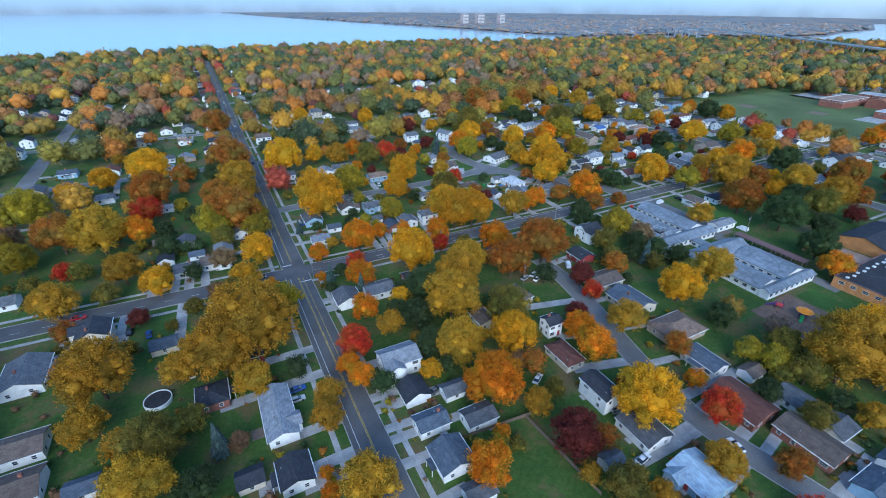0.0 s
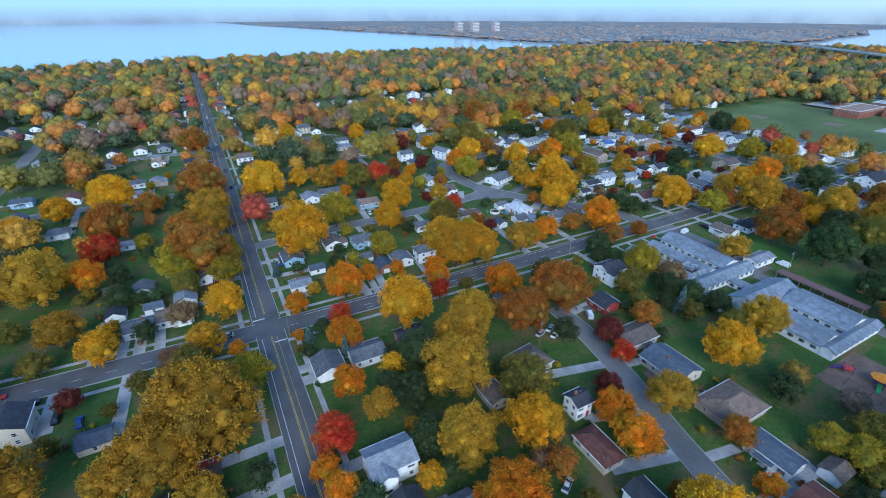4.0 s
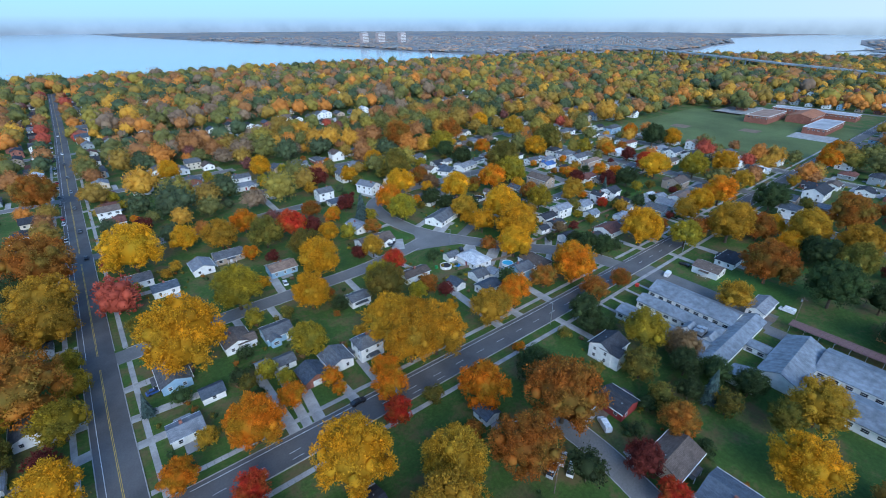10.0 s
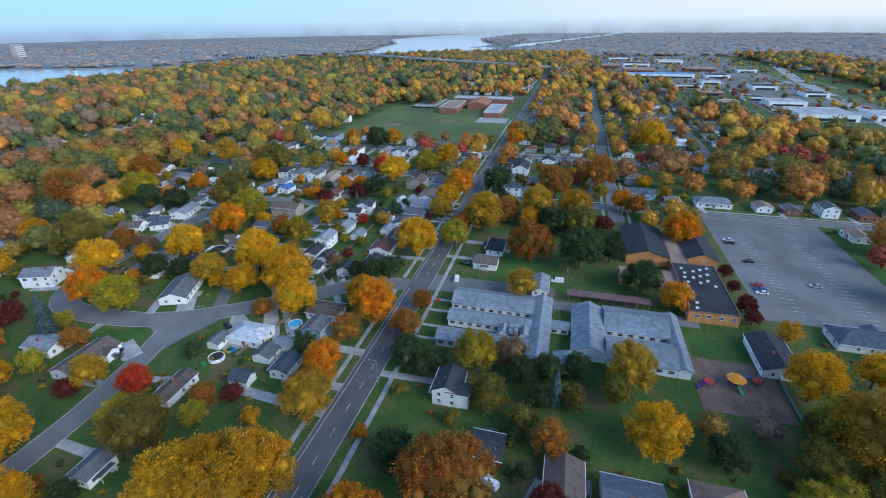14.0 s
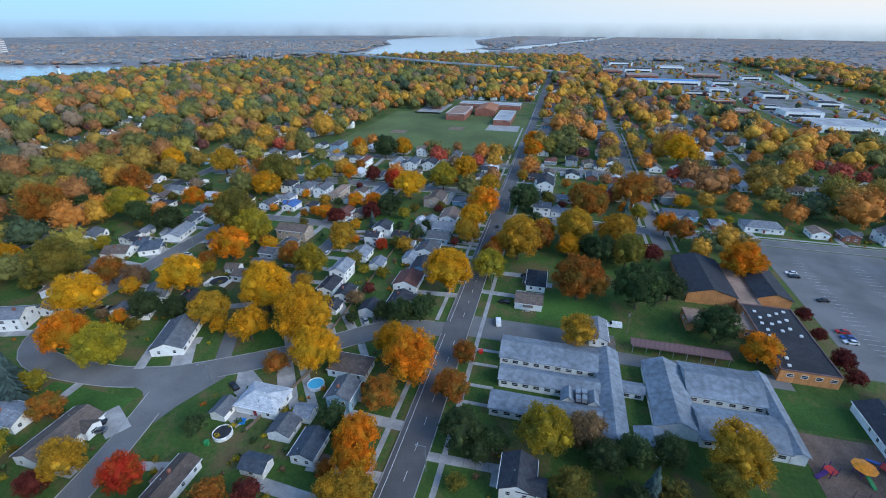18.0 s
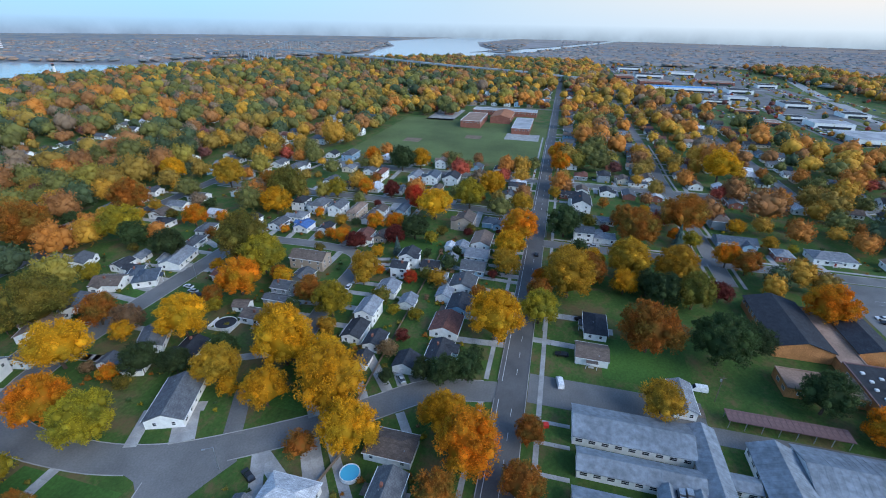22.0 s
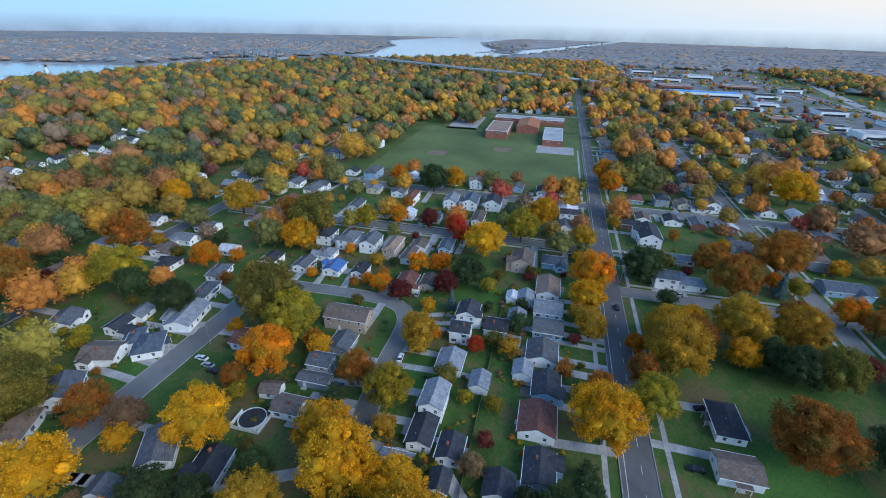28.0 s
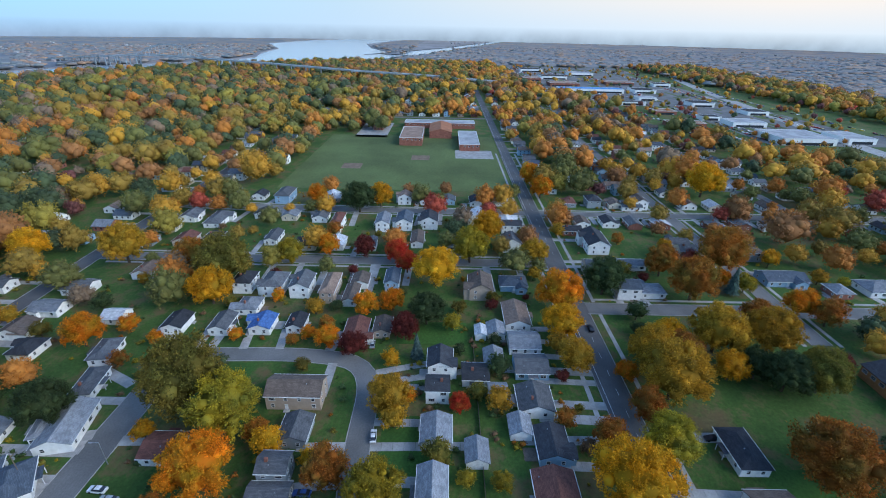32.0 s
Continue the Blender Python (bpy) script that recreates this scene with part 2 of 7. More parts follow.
def box_mesh(name, x0, x1, y0, y1, z0, z1, mat):
    vs, fs = [], []
    box_into(vs, fs, x0, x1, y0, y1, z0, z1)
    return mesh_of(name, vs, fs, [mat])


def gable_walls(name, lx, ly, h, rise, mat):
    """A house body: walls up to the eaves and two gable ends; the ridge runs along x."""
    a, b = lx / 2, ly / 2
    vs = [(-a, -b, -0.3), (a, -b, -0.3), (a, b, -0.3), (-a, b, -0.3), (-a, -b, h), (a, -b, h), (a, b, h), (-a, b, h), (-a, 0, h + rise), (a, 0, h + rise)]
    fs = [(0, 1, 5, 4), (1, 2, 6, 9, 5), (2, 3, 7, 6), (3, 0, 4, 8, 7), (4, 5, 9, 8), (6, 7, 8, 9)]
    return mesh_of(name, vs, fs, [mat])


def gable_roof(name, lx, ly, h, rise, mat, over=0.45, thick=0.18, hip=0.0):
    """Two slopes with eaves and a real thickness; hip pulls the ridge ends in."""
    a, b = lx / 2 + over * 0.7, ly / 2 + over
    e = h - over * rise / (ly / 2) + 0.06
    r = h + rise + 0.06
    i = a - hip
    top = [(-a, -b, e + thick), (a, -b, e + thick), (a, b, e + thick), (-a, b, e + thick), (-i, 0, r + thick), (i, 0, r + thick)]
    low = [(x, y, z - thick) for x, y, z in top]
    fs = [(0, 1, 5, 4), (2, 3, 4, 5), (7, 6, 10, 11), (9, 8, 11, 10), (0, 6, 7, 1), (2, 8, 9, 3)]
    if hip:
        fs += [(1, 2, 5), (3, 0, 4), (8, 7, 11), (6, 9, 10), (1, 7, 8, 2), (3, 9, 6, 0)]
    else:
        fs += [(1, 7, 11, 5), (2, 5, 11, 8), (0, 4, 10, 6), (3, 9, 10, 4)]
    return mesh_of(name, top + low, fs, [mat])


def window_mesh(name, w, h):
    """A framed window facing -y: casing, sash bar and a sunk pane."""
    vs, fs = [], []
    f = 0.09
    for x0, x1, z0, z1 in ((-w / 2, w / 2, h / 2 - f, h / 2), (-w / 2, w / 2, -h / 2, -h / 2 + f), (-w / 2, -w / 2 + f, -h / 2 + f, h / 2 - f), (w / 2 - f, w / 2, -h / 2 + f, h / 2 - f), (-w / 2 + f, w / 2 - f, -0.03, 0.03)):
        box_into(vs, fs, x0, x1, -0.07, 0.02, z0, z1)
    idx = [0] * len(fs)
    n = len(vs)
    vs += [(-w / 2 + f, -0.03, -h / 2 + f), (w / 2 - f, -0.03, -h / 2 + f), (w / 2 - f, -0.03, h / 2 - f), (-w / 2 + f, -0.03, h / 2 - f)]
    fs.append((n, n + 1, n + 2, n + 3))
    return mesh_of(name, vs, fs, [TRIM, GLASS], idx + [1])


WIN, WIN_WIDE = window_mesh("window", 1.1, 1.3), window_mesh("window", 1.9, 1.3)
DOOR_W = box_mesh("door", -0.5, 0.5, -0.06, 0.02, 0.1, 2.2, TRIM)
DOOR_D = box_mesh("door", -0.5, 0.5, -0.06, 0.02, 0.1, 2.2, WALL["r"])
_v, _f = [], []
for _i in range(4):
    box_into(_v, _f, -1.3, 1.3, -0.06, 0.02, 0.05 + 0.52 * _i, 0.54 + 0.52 * _i)
GARAGE_DOOR = mesh_of("garage_door", _v, _f, [TRIM])
CHIMNEY = box_mesh("chimney", -0.4, 0.4, -0.3, 0.3, 0, 1.5, WALL["k"])
VENT = box_mesh("roof_vent", -0.12, 0.12, -0.12, 0.12, -0.1, 0.35, STEEL)
STEP = box_mesh("front_step", -0.9, 0.9, -1.2, 0.0, -0.1, 0.22, CONCRETE)

# ---- streets: centre lines in metres ----
ROADS = {
    "avenue": ([(20, -160), (20, 208), (22, 430), (25, 651), (27, 1000)], 9.2, ASPHALT),
    "main_road": ([(-400, 176), (-70, 174), (28, 170), (150, 168), (330, 168), (700, 168), (1200, 168)], 9.2, ASPHALT),
    "crescent": ([(209, 172), (205, 193), (197, 202), (185, 216), (173, 234), (163, 251), (158.5, 267), (157.5, 290), (160, 305), (172, 314), (194, 317), (263, 315), (275, 315)], 9.0, ASPHALT_OLD),
    "side_street": ([(20, 239), (62, 241), (117, 241), (140, 244), (161, 249)], 7.6, ASPHALT_OLD),
    "close": ([(110, -40), (107, 15), (102, 35), (101, 49), (106, 73), (113, 98), (117, 119), (117, 134)], 7.2, ASPHALT_OLD),
    "north_street": ([(120, 394), (228, 394), (300, 394), (440, 394), (640, 394)], 8.2, ASPHALT),
    "cul_de_sac": ([(215, 243), (247, 246), (275, 246), (285, 250), (288, 262), (289, 277), (288, 305)], 6.8, ASPHALT_OLD),
    "cross_street": ([(322, -120), (322, 36), (322, 127), (322, 168)], 8.0, ASPHALT_OLD),
    "second_street": ([(361, 168), (361, 273), (361, 394)], 7.6, ASPHALT_OLD),
    "third_street": ([(429, -90), (429, 80), (429, 219), (431, 330), (438, 430)], 7.6, ASPHALT_OLD),
    "east_street": ([(300, 82), (352, 82), (462, 84), (531, 82), (900, 82)], 7.6, ASPHALT_OLD),
    "far_east_street": ([(429, 0), (900, 0)], 7.4, ASPHALT_OLD),
    "far_street": ([(760, 0), (760, 420)], 7.4, ASPHALT_OLD),
    "farther_street": ([(860, 0), (860, 420)], 7.4, ASPHALT_OLD),
    "west_street": ([(-105, 700), (-105, 410), (-104, 174)], 8.6, ASPHALT_OLD),
    "west_lane": ([(-300, 331), (20, 331)], 7.4, ASPHALT_OLD),
    "wood_street": ([(20, 330), (120, 330), (140, 330)], 7.2, ASPHALT_OLD),
    "upper_street": ([(-300, 430), (20, 430), (120, 432)], 7.2, ASPHALT_OLD),
    "lake_street": ([(-300, 560), (500, 560)], 7.2, ASPHALT_OLD),
}


def resample(pts, step=4.0):
    out = []
    for (x0, y0), (x1, y1) in zip(pts, pts[1:]):
        n = max(1, int(math.hypot(x1 - x0, y1 - y0) / step))
        out += [(x0 + (x1 - x0) * i / n, y0 + (y1 - y0) * i / n) for i in range(n)]
    out.append(pts[-1])
    for _ in range(3):
        out = [out[0]] + [((a[0] + 2 * b[0] + c[0]) / 4, (a[1] + 2 * b[1] + c[1]) / 4) for a, b, c in zip(out, out[1:], out[2:])] + [out[-1]]
    return out


LINES = {k: np.array(resample(p)) for k, (p, w, m) in ROADS.items()}


def off_road(x, y, skip=""):
    """How far a point lies outside the nearest street's edge (negative: on it), and that street."""
    best, name = 1e9, ""
    for k, line in LINES.items():
        if k == skip:
            continue
        d = np.min(np.hypot(line[:, 0] - x, line[:, 1] - y)) - ROADS[k][1] / 2
        if d < best:
            best, name = d, k
    return best, name


def strip(line, lo, hi, z0, z1, keep=None):
    """A ribbon along a line between two side offsets; z1 above z0 gives it sides."""
    t = np.gradient(line, axis=0)
    t /= np.linalg.norm(t, axis=1)[:, None]
    nrm = np.stack([t[:, 1], -t[:, 0]], 1)
    A, B = line + nrm * lo, line + nrm * hi
    vs, fs = [], []
    for i in range(len(line) - 1):
        if keep is not None and not keep[i]:
            continue
        n = len(vs)
        vs += [(*A[i], z1), (*B[i], z1), (*B[i + 1], z1), (*A[i + 1], z1)]
        fs.append((n, n + 1, n + 2, n + 3))
        if z1 > z0:
            vs += [(*A[i], z0), (*B[i], z0), (*B[i + 1], z0), (*A[i + 1], z0)]
            fs += [(n, n + 3, n + 7, n + 4), (n + 1, n + 5, n + 6, n + 2)]
    return vs, fs


def upward(me):
    """Turns every flat face up."""
    bm = bmesh.new()
    bm.from_mesh(me)
    bm.normal_update()
    bmesh.ops.reverse_faces(bm, faces=[f for f in bm.faces if f.normal.z < -0.5])
    bm.to_mesh(me)
    bm.free()
    return me

# ---- ground, water and the far shore ----
SHORE = [(-900, 1075), (-500, 1050), (-200, 1085), (60, 1130), (300, 1120), (560, 1120), (760, 1050), (950, 1025), (1150, 1010), (1330, 905), (1430, 850), (1540, 700), (1700, 560), (1900, 470), (2300, 330), (3000, 150), (4800, -300)]
FAR = [(330, 4800), (520, 3600), (800, 2500), (980, 1800), (1050, 1420), (1110, 1190), (1290, 1200), (1480, 1080), (1640, 960), (1900, 900), (2250, 1000), (2600, 1050), (3300, 1350), (4200, 1300), (4800, 1100)]
SPIT = [(2200, 565), (2450, 480), (2900, 640), (3500, 760), (4800, 600)]


def sheet(name, poly, z, mat, label, edge=None, drop=2.5):
    """A flat sheet of land; its water's edge falls off as a bank."""
    vs = [(x, y, z) for x, y in poly]
    fs = [tuple(range(len(vs)))]
    if edge:
        for i in range(edge):
            n = len(vs)
            (x0, y0), (x1, y1) = poly[i], poly[i + 1]
            vs += [(x0, y0, z - drop), (x1, y1, z - drop)]
            fs.append((i + 1, i, n, n + 1))
    ob = new(name, upward(mesh_of(name, vs, fs, [mat])))
    return tagged(ob, label, "ground", kind="structure")


sheet("ground", SHORE + [(4800, -4700), (-4700, -4700), (-4700, 1100)], 0.0, LAWN, "autumn lawns and yards strewn with fallen leaves", len(SHORE) - 1)
# ground paler and greyer than soil: distance haze mixed into its colour
HAZED_LAND = rough_mat("hazed_far_ground", (0.25, 0.24, 0.245), 0.95, 0.02, 0.004, 0.12, relief=0)
sheet("ground_far_shore", FAR + [(4800, 4800)], 0.0, HAZED_LAND, "far shore with low town and bare woods, haze in its colour", len(FAR) - 1)
sheet("ground_spit", SPIT + [(4800, -200), (3000, 260)], 0.3, HAZED_LAND, "low wooded spit across the river", len(SPIT) - 1)
wm, wnt, wb = nodes_of("lake_water", 0.15)
# base colour paled to carry haze and reflected sky as well as water
wb.inputs["Base Color"].default_value = (0.30, 0.39, 0.46, 1)
wb.inputs["Specular IOR Level"].default_value = 0.5
bump(wnt, wb, noise_node(wnt, 0.15, 6.0).outputs["Fac"], 0.25, 0.35)
tagged(new("water", mesh_of("water", [(-4800, -4800, -1.5), (4800, -4800, -1.5), (4800, 4800, -1.5), (-4800, 4800, -1.5)], [(0, 1, 2, 3)], [wm])), "pale calm lake and river water", "water", kind="structure")

# distance: a far glowing ring painted with hazy land below and pale evening sky above, warmer towards the south-east
ring, fcs = [], []
for i in range(97):
    a = 2 * math.pi * i / 96
    ring += [(4700 * math.cos(a) + 80, 4700 * math.sin(a) + 110, -20), (4700 * math.cos(a) + 80, 4700 * math.sin(a) + 110, 900)]
fcs = [(2 * i, 2 * i + 2, 2 * i + 3, 2 * i + 1) for i in range(96)]
HAZE = bpy.data.materials.new("hazy_distance")
HAZE.use_nodes = True
hn = HAZE.node_tree
hn.nodes.remove(hn.nodes["Principled BSDF"])
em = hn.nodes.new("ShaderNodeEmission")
geo = hn.nodes.new("ShaderNodeNewGeometry")
xyz = hn.nodes.new("ShaderNodeSeparateXYZ")
hn.links.new(geo.outputs["Position"], xyz.inputs[0])


def remap(nt, src, a, b):
    m = nt.nodes.new("ShaderNodeMapRange")
    m.inputs["From Min"].default_value, m.inputs["From Max"].default_value = a, b
    nt.links.new(src, m.inputs["Value"])
    return m.outputs[0]


dot = hn.nodes.new("ShaderNodeVectorMath")
dot.operation = "DOT_PRODUCT"
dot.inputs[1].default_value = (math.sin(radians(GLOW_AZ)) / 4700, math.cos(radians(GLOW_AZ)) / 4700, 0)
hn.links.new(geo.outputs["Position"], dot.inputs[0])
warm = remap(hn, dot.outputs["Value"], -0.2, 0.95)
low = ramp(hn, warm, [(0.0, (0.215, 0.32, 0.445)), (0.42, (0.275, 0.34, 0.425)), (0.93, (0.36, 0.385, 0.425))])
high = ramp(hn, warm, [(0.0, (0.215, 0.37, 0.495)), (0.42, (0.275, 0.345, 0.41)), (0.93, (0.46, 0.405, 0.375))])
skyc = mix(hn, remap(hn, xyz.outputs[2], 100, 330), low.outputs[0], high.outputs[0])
# land colour with blue haze already in it, fading upwards into the sky colour
hazed_land_tone = ramp(hn, warm, [(0.0, (0.145, 0.19, 0.265)), (0.42, (0.165, 0.205, 0.26)), (0.93, (0.185, 0.22, 0.265))])
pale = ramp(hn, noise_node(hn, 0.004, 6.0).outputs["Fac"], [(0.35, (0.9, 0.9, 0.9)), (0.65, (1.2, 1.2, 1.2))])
landc = mix(hn, 1.0, hazed_land_tone.outputs[0], pale.outputs[0], "MULTIPLY")
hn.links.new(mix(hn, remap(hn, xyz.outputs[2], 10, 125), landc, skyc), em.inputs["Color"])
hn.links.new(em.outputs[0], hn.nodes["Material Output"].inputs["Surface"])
tagged(new("backdrop", mesh_of("backdrop", ring, fcs, [HAZE])), "glowing backdrop painted with hazy blue-grey land and pale evening sky", "distance", kind="structure")

# ---- streets, kerbs, pavements, painted lines ----
mouth = [(146, 241.0), (146, 248.6), (152.5, 250.2), (155.5, 254.0), (156.5, 258), (163, 256), (171, 236), (167, 233.5), (160, 236.6), (153, 239.4)]
junction = new("road_junction", upward(mesh_of("road_junction", [(x, y, 0.052) for x, y in mouth], [tuple(range(len(mouth)))], [ASPHALT_OLD])))
tagged(junction, "wide grey asphalt mouth where two streets meet", "road", kind="structure")


def in_mouth(x, y):
    """Inside the junction's open mouth."""
    inside = False
    for (x0, y0), (x1, y1) in zip(mouth, mouth[1:] + mouth[:1]):
        if (y0 > y) != (y1 > y) and x < x0 + (x1 - x0) * (y - y0) / (y1 - y0):
            inside = not inside
    return inside


for n, (name, (pts, width, mat)) in enumerate(ROADS.items()):
    line, hw = LINES[name], width / 2
    z = 0.02 + 0.005 * n if name not in ("avenue", "main_road") else (0.14 if name == "avenue" else 0.15)
    vs, fs = strip(line, -hw, hw, z, z)
    road = tagged(new("road_" + name, upward(mesh_of("road", vs, fs, [mat]))), "grey asphalt street with worn patches" if mat is ASPHALT_OLD else "dark asphalt road with tyre-worn lanes", "road", kind="structure")
    seen = (np.abs(line[:-1, 0] - 150) < 420) & (np.abs(line[:-1, 1] - 200) < 420)
    t = np.gradient(line, axis=0)
    t /= np.linalg.norm(t, axis=1)[:, None]
    for side in (-1, 1):
        mid = line + np.stack([t[:, 1], -t[:, 0]], 1) * side * (hw + 0.1)
        keep = [bool(s) and off_road(x, y, name)[0] > 0.3 and not in_mouth(x, y) for s, (x, y) in zip(seen, mid[:-1])]
        if any(keep):
            vs, fs = strip(line, side * hw, side * (hw + 0.22), 0, z + 0.13, keep)
            part("kerb", mesh_of("kerb", vs, fs, [CONCRETE]), road, None, "pale concrete kerb")
for name, lo in (("avenue", 3.2), ("avenue", -3.6), ("main_road", 4.2), ("main_road", -3.8), ("second_street", 2.5), ("second_street", -2.5), ("third_street", 2.5), ("third_street", -2.5), ("cross_street", 3), ("east_street", 3), ("east_street", -3)):
    line = np.array(resample([tuple(p) for p in LINES[name][::3]], 1.6))
    hw = ROADS[name][1] / 2
    t = np.gradient(line, axis=0)
    t /= np.linalg.norm(t, axis=1)[:, None]
    off = (hw + abs(lo)) * (1 if lo > 0 else -1)
    mid = line + np.stack([t[:, 1], -t[:, 0]], 1) * off
    vs, fs = [], []
    for i in range(len(line) - 1):
        if not (abs(mid[i, 0] - 180) < 400 and abs(mid[i, 1] - 200) < 330) or off_road(*mid[i], name)[0] < 0.4:
            continue
        d, s = t[i] * (0.485 * np.linalg.norm(mid[i + 1] - mid[i])), np.array([t[i][1], -t[i][0]]) * 0.75
        zz = 0.05 + 0.02 * random.random()
        c = mid[i]
        q = [c - d - s, c - d + s, c + d + s, c + d - s]
        k = len(vs)
        vs += [(x, y, zz) for x, y in q] + [(x, y, -0.02) for x, y in q]
        fs += [(k, k + 1, k + 2, k + 3), (k, k + 4, k + 5, k + 1), (k + 1, k + 5, k + 6, k + 2), (k + 2, k + 6, k + 7, k + 3), (k + 3, k + 7, k + 4, k)]
    if vs:
        tagged(new("pavement_" + name, upward(mesh_of("pavement", vs, fs, [CONCRETE]))), "pale concrete pavement of square slabs", "pavement", kind="structure")


def painted(road, off, width, mat, z, dash=0, gap=0, lo=-1e9, hi=1e9, axis=1):
    line = LINES[road]
    fine = np.array(resample([tuple(p) for p in line], 1.0)) if dash else line
    keep = []
    for i in range(len(fine) - 1):
        x, y = fine[i]
        on = off_road(x, y, road)[0] > 1.5 and lo < fine[i][axis] < hi
        keep.append(bool(on and (not dash or (i % (dash + gap)) < dash)))
    vs, fs = strip(fine, off - width / 2, off + width / 2, z, z, keep)
    if vs:
        part("road_marking", upward(mesh_of("road_marking", vs, fs, [mat])), bpy.data.objects["road_" + road])


for x0, x1, y0, y1 in ((15.6, 19.6, 177.2, 177.8), (20.4, 24.4, 161.8, 162.4)):
    part("stop_line", box_mesh("stop_line", x0, x1, y0, y1, 0.10, 0.147, PAINT_W), bpy.data.objects["road_avenue"])
painted("avenue", 0.16, 0.13, PAINT_Y, 0.146)
painted("avenue", -0.16, 0.13, PAINT_Y, 0.146)
painted("avenue", -3.1, 0.15, PAINT_W, 0.146)
painted("avenue", 1.7, 0.12, PAINT_Y, 0.146, 0, 0, 110, 165)
painted("main_road", 0.9, 0.13, PAINT_W, 0.156, 3, 6, -300, 900, 0)
painted("main_road", -3.3, 0.16, PAINT_W, 0.156, 0, 0, 30, 900, 0)
painted("main_road", 3.0, 0.13, PAINT_W, 0.156, 3, 6, 40, 110, 0)


# ---- houses ----
HOUSES = []
ROOFWORD = {"g": "grey", "d": "charcoal", "l": "pale grey", "b": "brown", "t": "tan", "r": "red-brown", "u": "blue-grey", "w": "white", "L": "light blue", "U": "bright blue"}
WALLWORD = {"w": "white", "c": "cream", "g": "grey", "b": "pale blue", "t": "tan", "r": "red", "k": "brick"}


def house(x, y, lx, ly, ang, roof, wall, storeys):
    """A detached house or garage: body, roof, windows, doors, chimney and vents."""
    rnd = random.Random(int(x * 31 + y * 17))
    along_y = ly > lx
    a, b = (ly, lx) if along_y else (lx, ly)
    rz = ang + (90 if along_y else 0)
    garage = a < 8.0 and storeys == 1
    h = 2.5 if garage else (2.9 if storeys == 1 else 5.3)
    rise = b * (0.20 if storeys == 1 and not garage else 0.25)
    what = "garage" if garage else "house"
    size = "small" if garage else ("two-storey" if storeys == 2 else "single-storey")
    ob = thing(what, x, y, 0, rz, "%s %s, %s shingle roof, %s %s" % (size, what, ROOFWORD[roof], WALLWORD[wall], "walls" if wall == "k" else "siding"), what, "suburban houses")
    hip = 0.0 if rnd.random() < 0.75 or garage or roof == "L" else b * 0.45
    if hip:
        vs, fs = [], []
        box_into(vs, fs, -a / 2, a / 2, -b / 2, b / 2, -0.3, h)
        part("wall", mesh_of("wall", vs, fs, [WALL[wall]]), ob)
    else:
        part("wall", gable_walls("wall", a, b, h, rise, WALL[wall]), ob)
    roof_ob = part("roof", gable_roof("roof", a, b, h, rise, ROOF[roof], hip=hip), ob)
    HOUSES.append((x, y, max(lx, ly) / 2 + 1, ang))
    for s in () if garage else (-1, 1):
        e = h - 0.45 * rise / (b / 2) + 0.06
        part("gutter", box_mesh("gutter", -a / 2 - 0.3, a / 2 + 0.3, s * (b / 2 + 0.5) - 0.07, s * (b / 2 + 0.5) + 0.07, e, e + 0.2, TRIM), roof_ob, None, "white gutter")
    front = -1 if rnd.random() < 0.5 else 1
    if garage:
        part("garage_door", GARAGE_DOOR, ob, pose(front * a / 2, 0, 0, 0, 0, 90 * front))
        part("window", WIN, ob, pose(0, -b / 2, 1.5))
        part("window", WIN, ob, pose(0, b / 2, 1.5, 0, 0, 180))
        return ob
    if rnd.random() < 0.45 and b > 7:
        w, out = b * rnd.uniform(0.42, 0.6), rnd.uniform(1.2, 2.6)
        q = rnd.choice((-0.24, 0.24)) * a
        base = pose(q, front * (b / 4 + out / 2), 0, 0, 0, 90)
        part("wing_wall", gable_walls("wing_wall", b / 2 + out, w, h, w * 0.24, WALL[wall]), ob, base)
        part("wing_roof", gable_roof("wing_roof", b / 2 + out + 0.1, w, h + 0.01, w * 0.24, ROOF[roof], 0.35), ob, base)
        part("window", WIN_WIDE, ob, pose(q, front * (b / 2 + out), 1.6, 0, 0, 0 if front < 0 else 180))
    elif rnd.random() < 0.5:
        w = rnd.uniform(3, 4.5)
        part("porch_roof", box_mesh("porch_roof", -w / 2, w / 2, -0.1, 1.9, 2.45, 2.6, ROOF[roof]), ob, pose(0, front * b / 2, 0, 0, 0, 0 if front > 0 else 180))
        for sx in (-1, 1):
            part("porch_post", box_mesh("porch_post", sx * (w / 2 - 0.2) - 0.07, sx * (w / 2 - 0.2) + 0.07, 1.65, 1.8, -0.1, 2.45, TRIM), ob, pose(0, front * b / 2, 0, 0, 0, 0 if front > 0 else 180))
    if rnd.random() < 0.45:
        w, d = rnd.uniform(3, 5), rnd.uniform(2.5, 4)
        part("patio", box_mesh("patio", -w / 2, w / 2, 0.05, d, -0.1, 0.09, CONCRETE if rnd.random() < 0.7 else WOOD), ob, pose(rnd.uniform(-0.25, 0.25) * a, -front * b / 2, 0, 0, 0, 0 if front < 0 else 180))
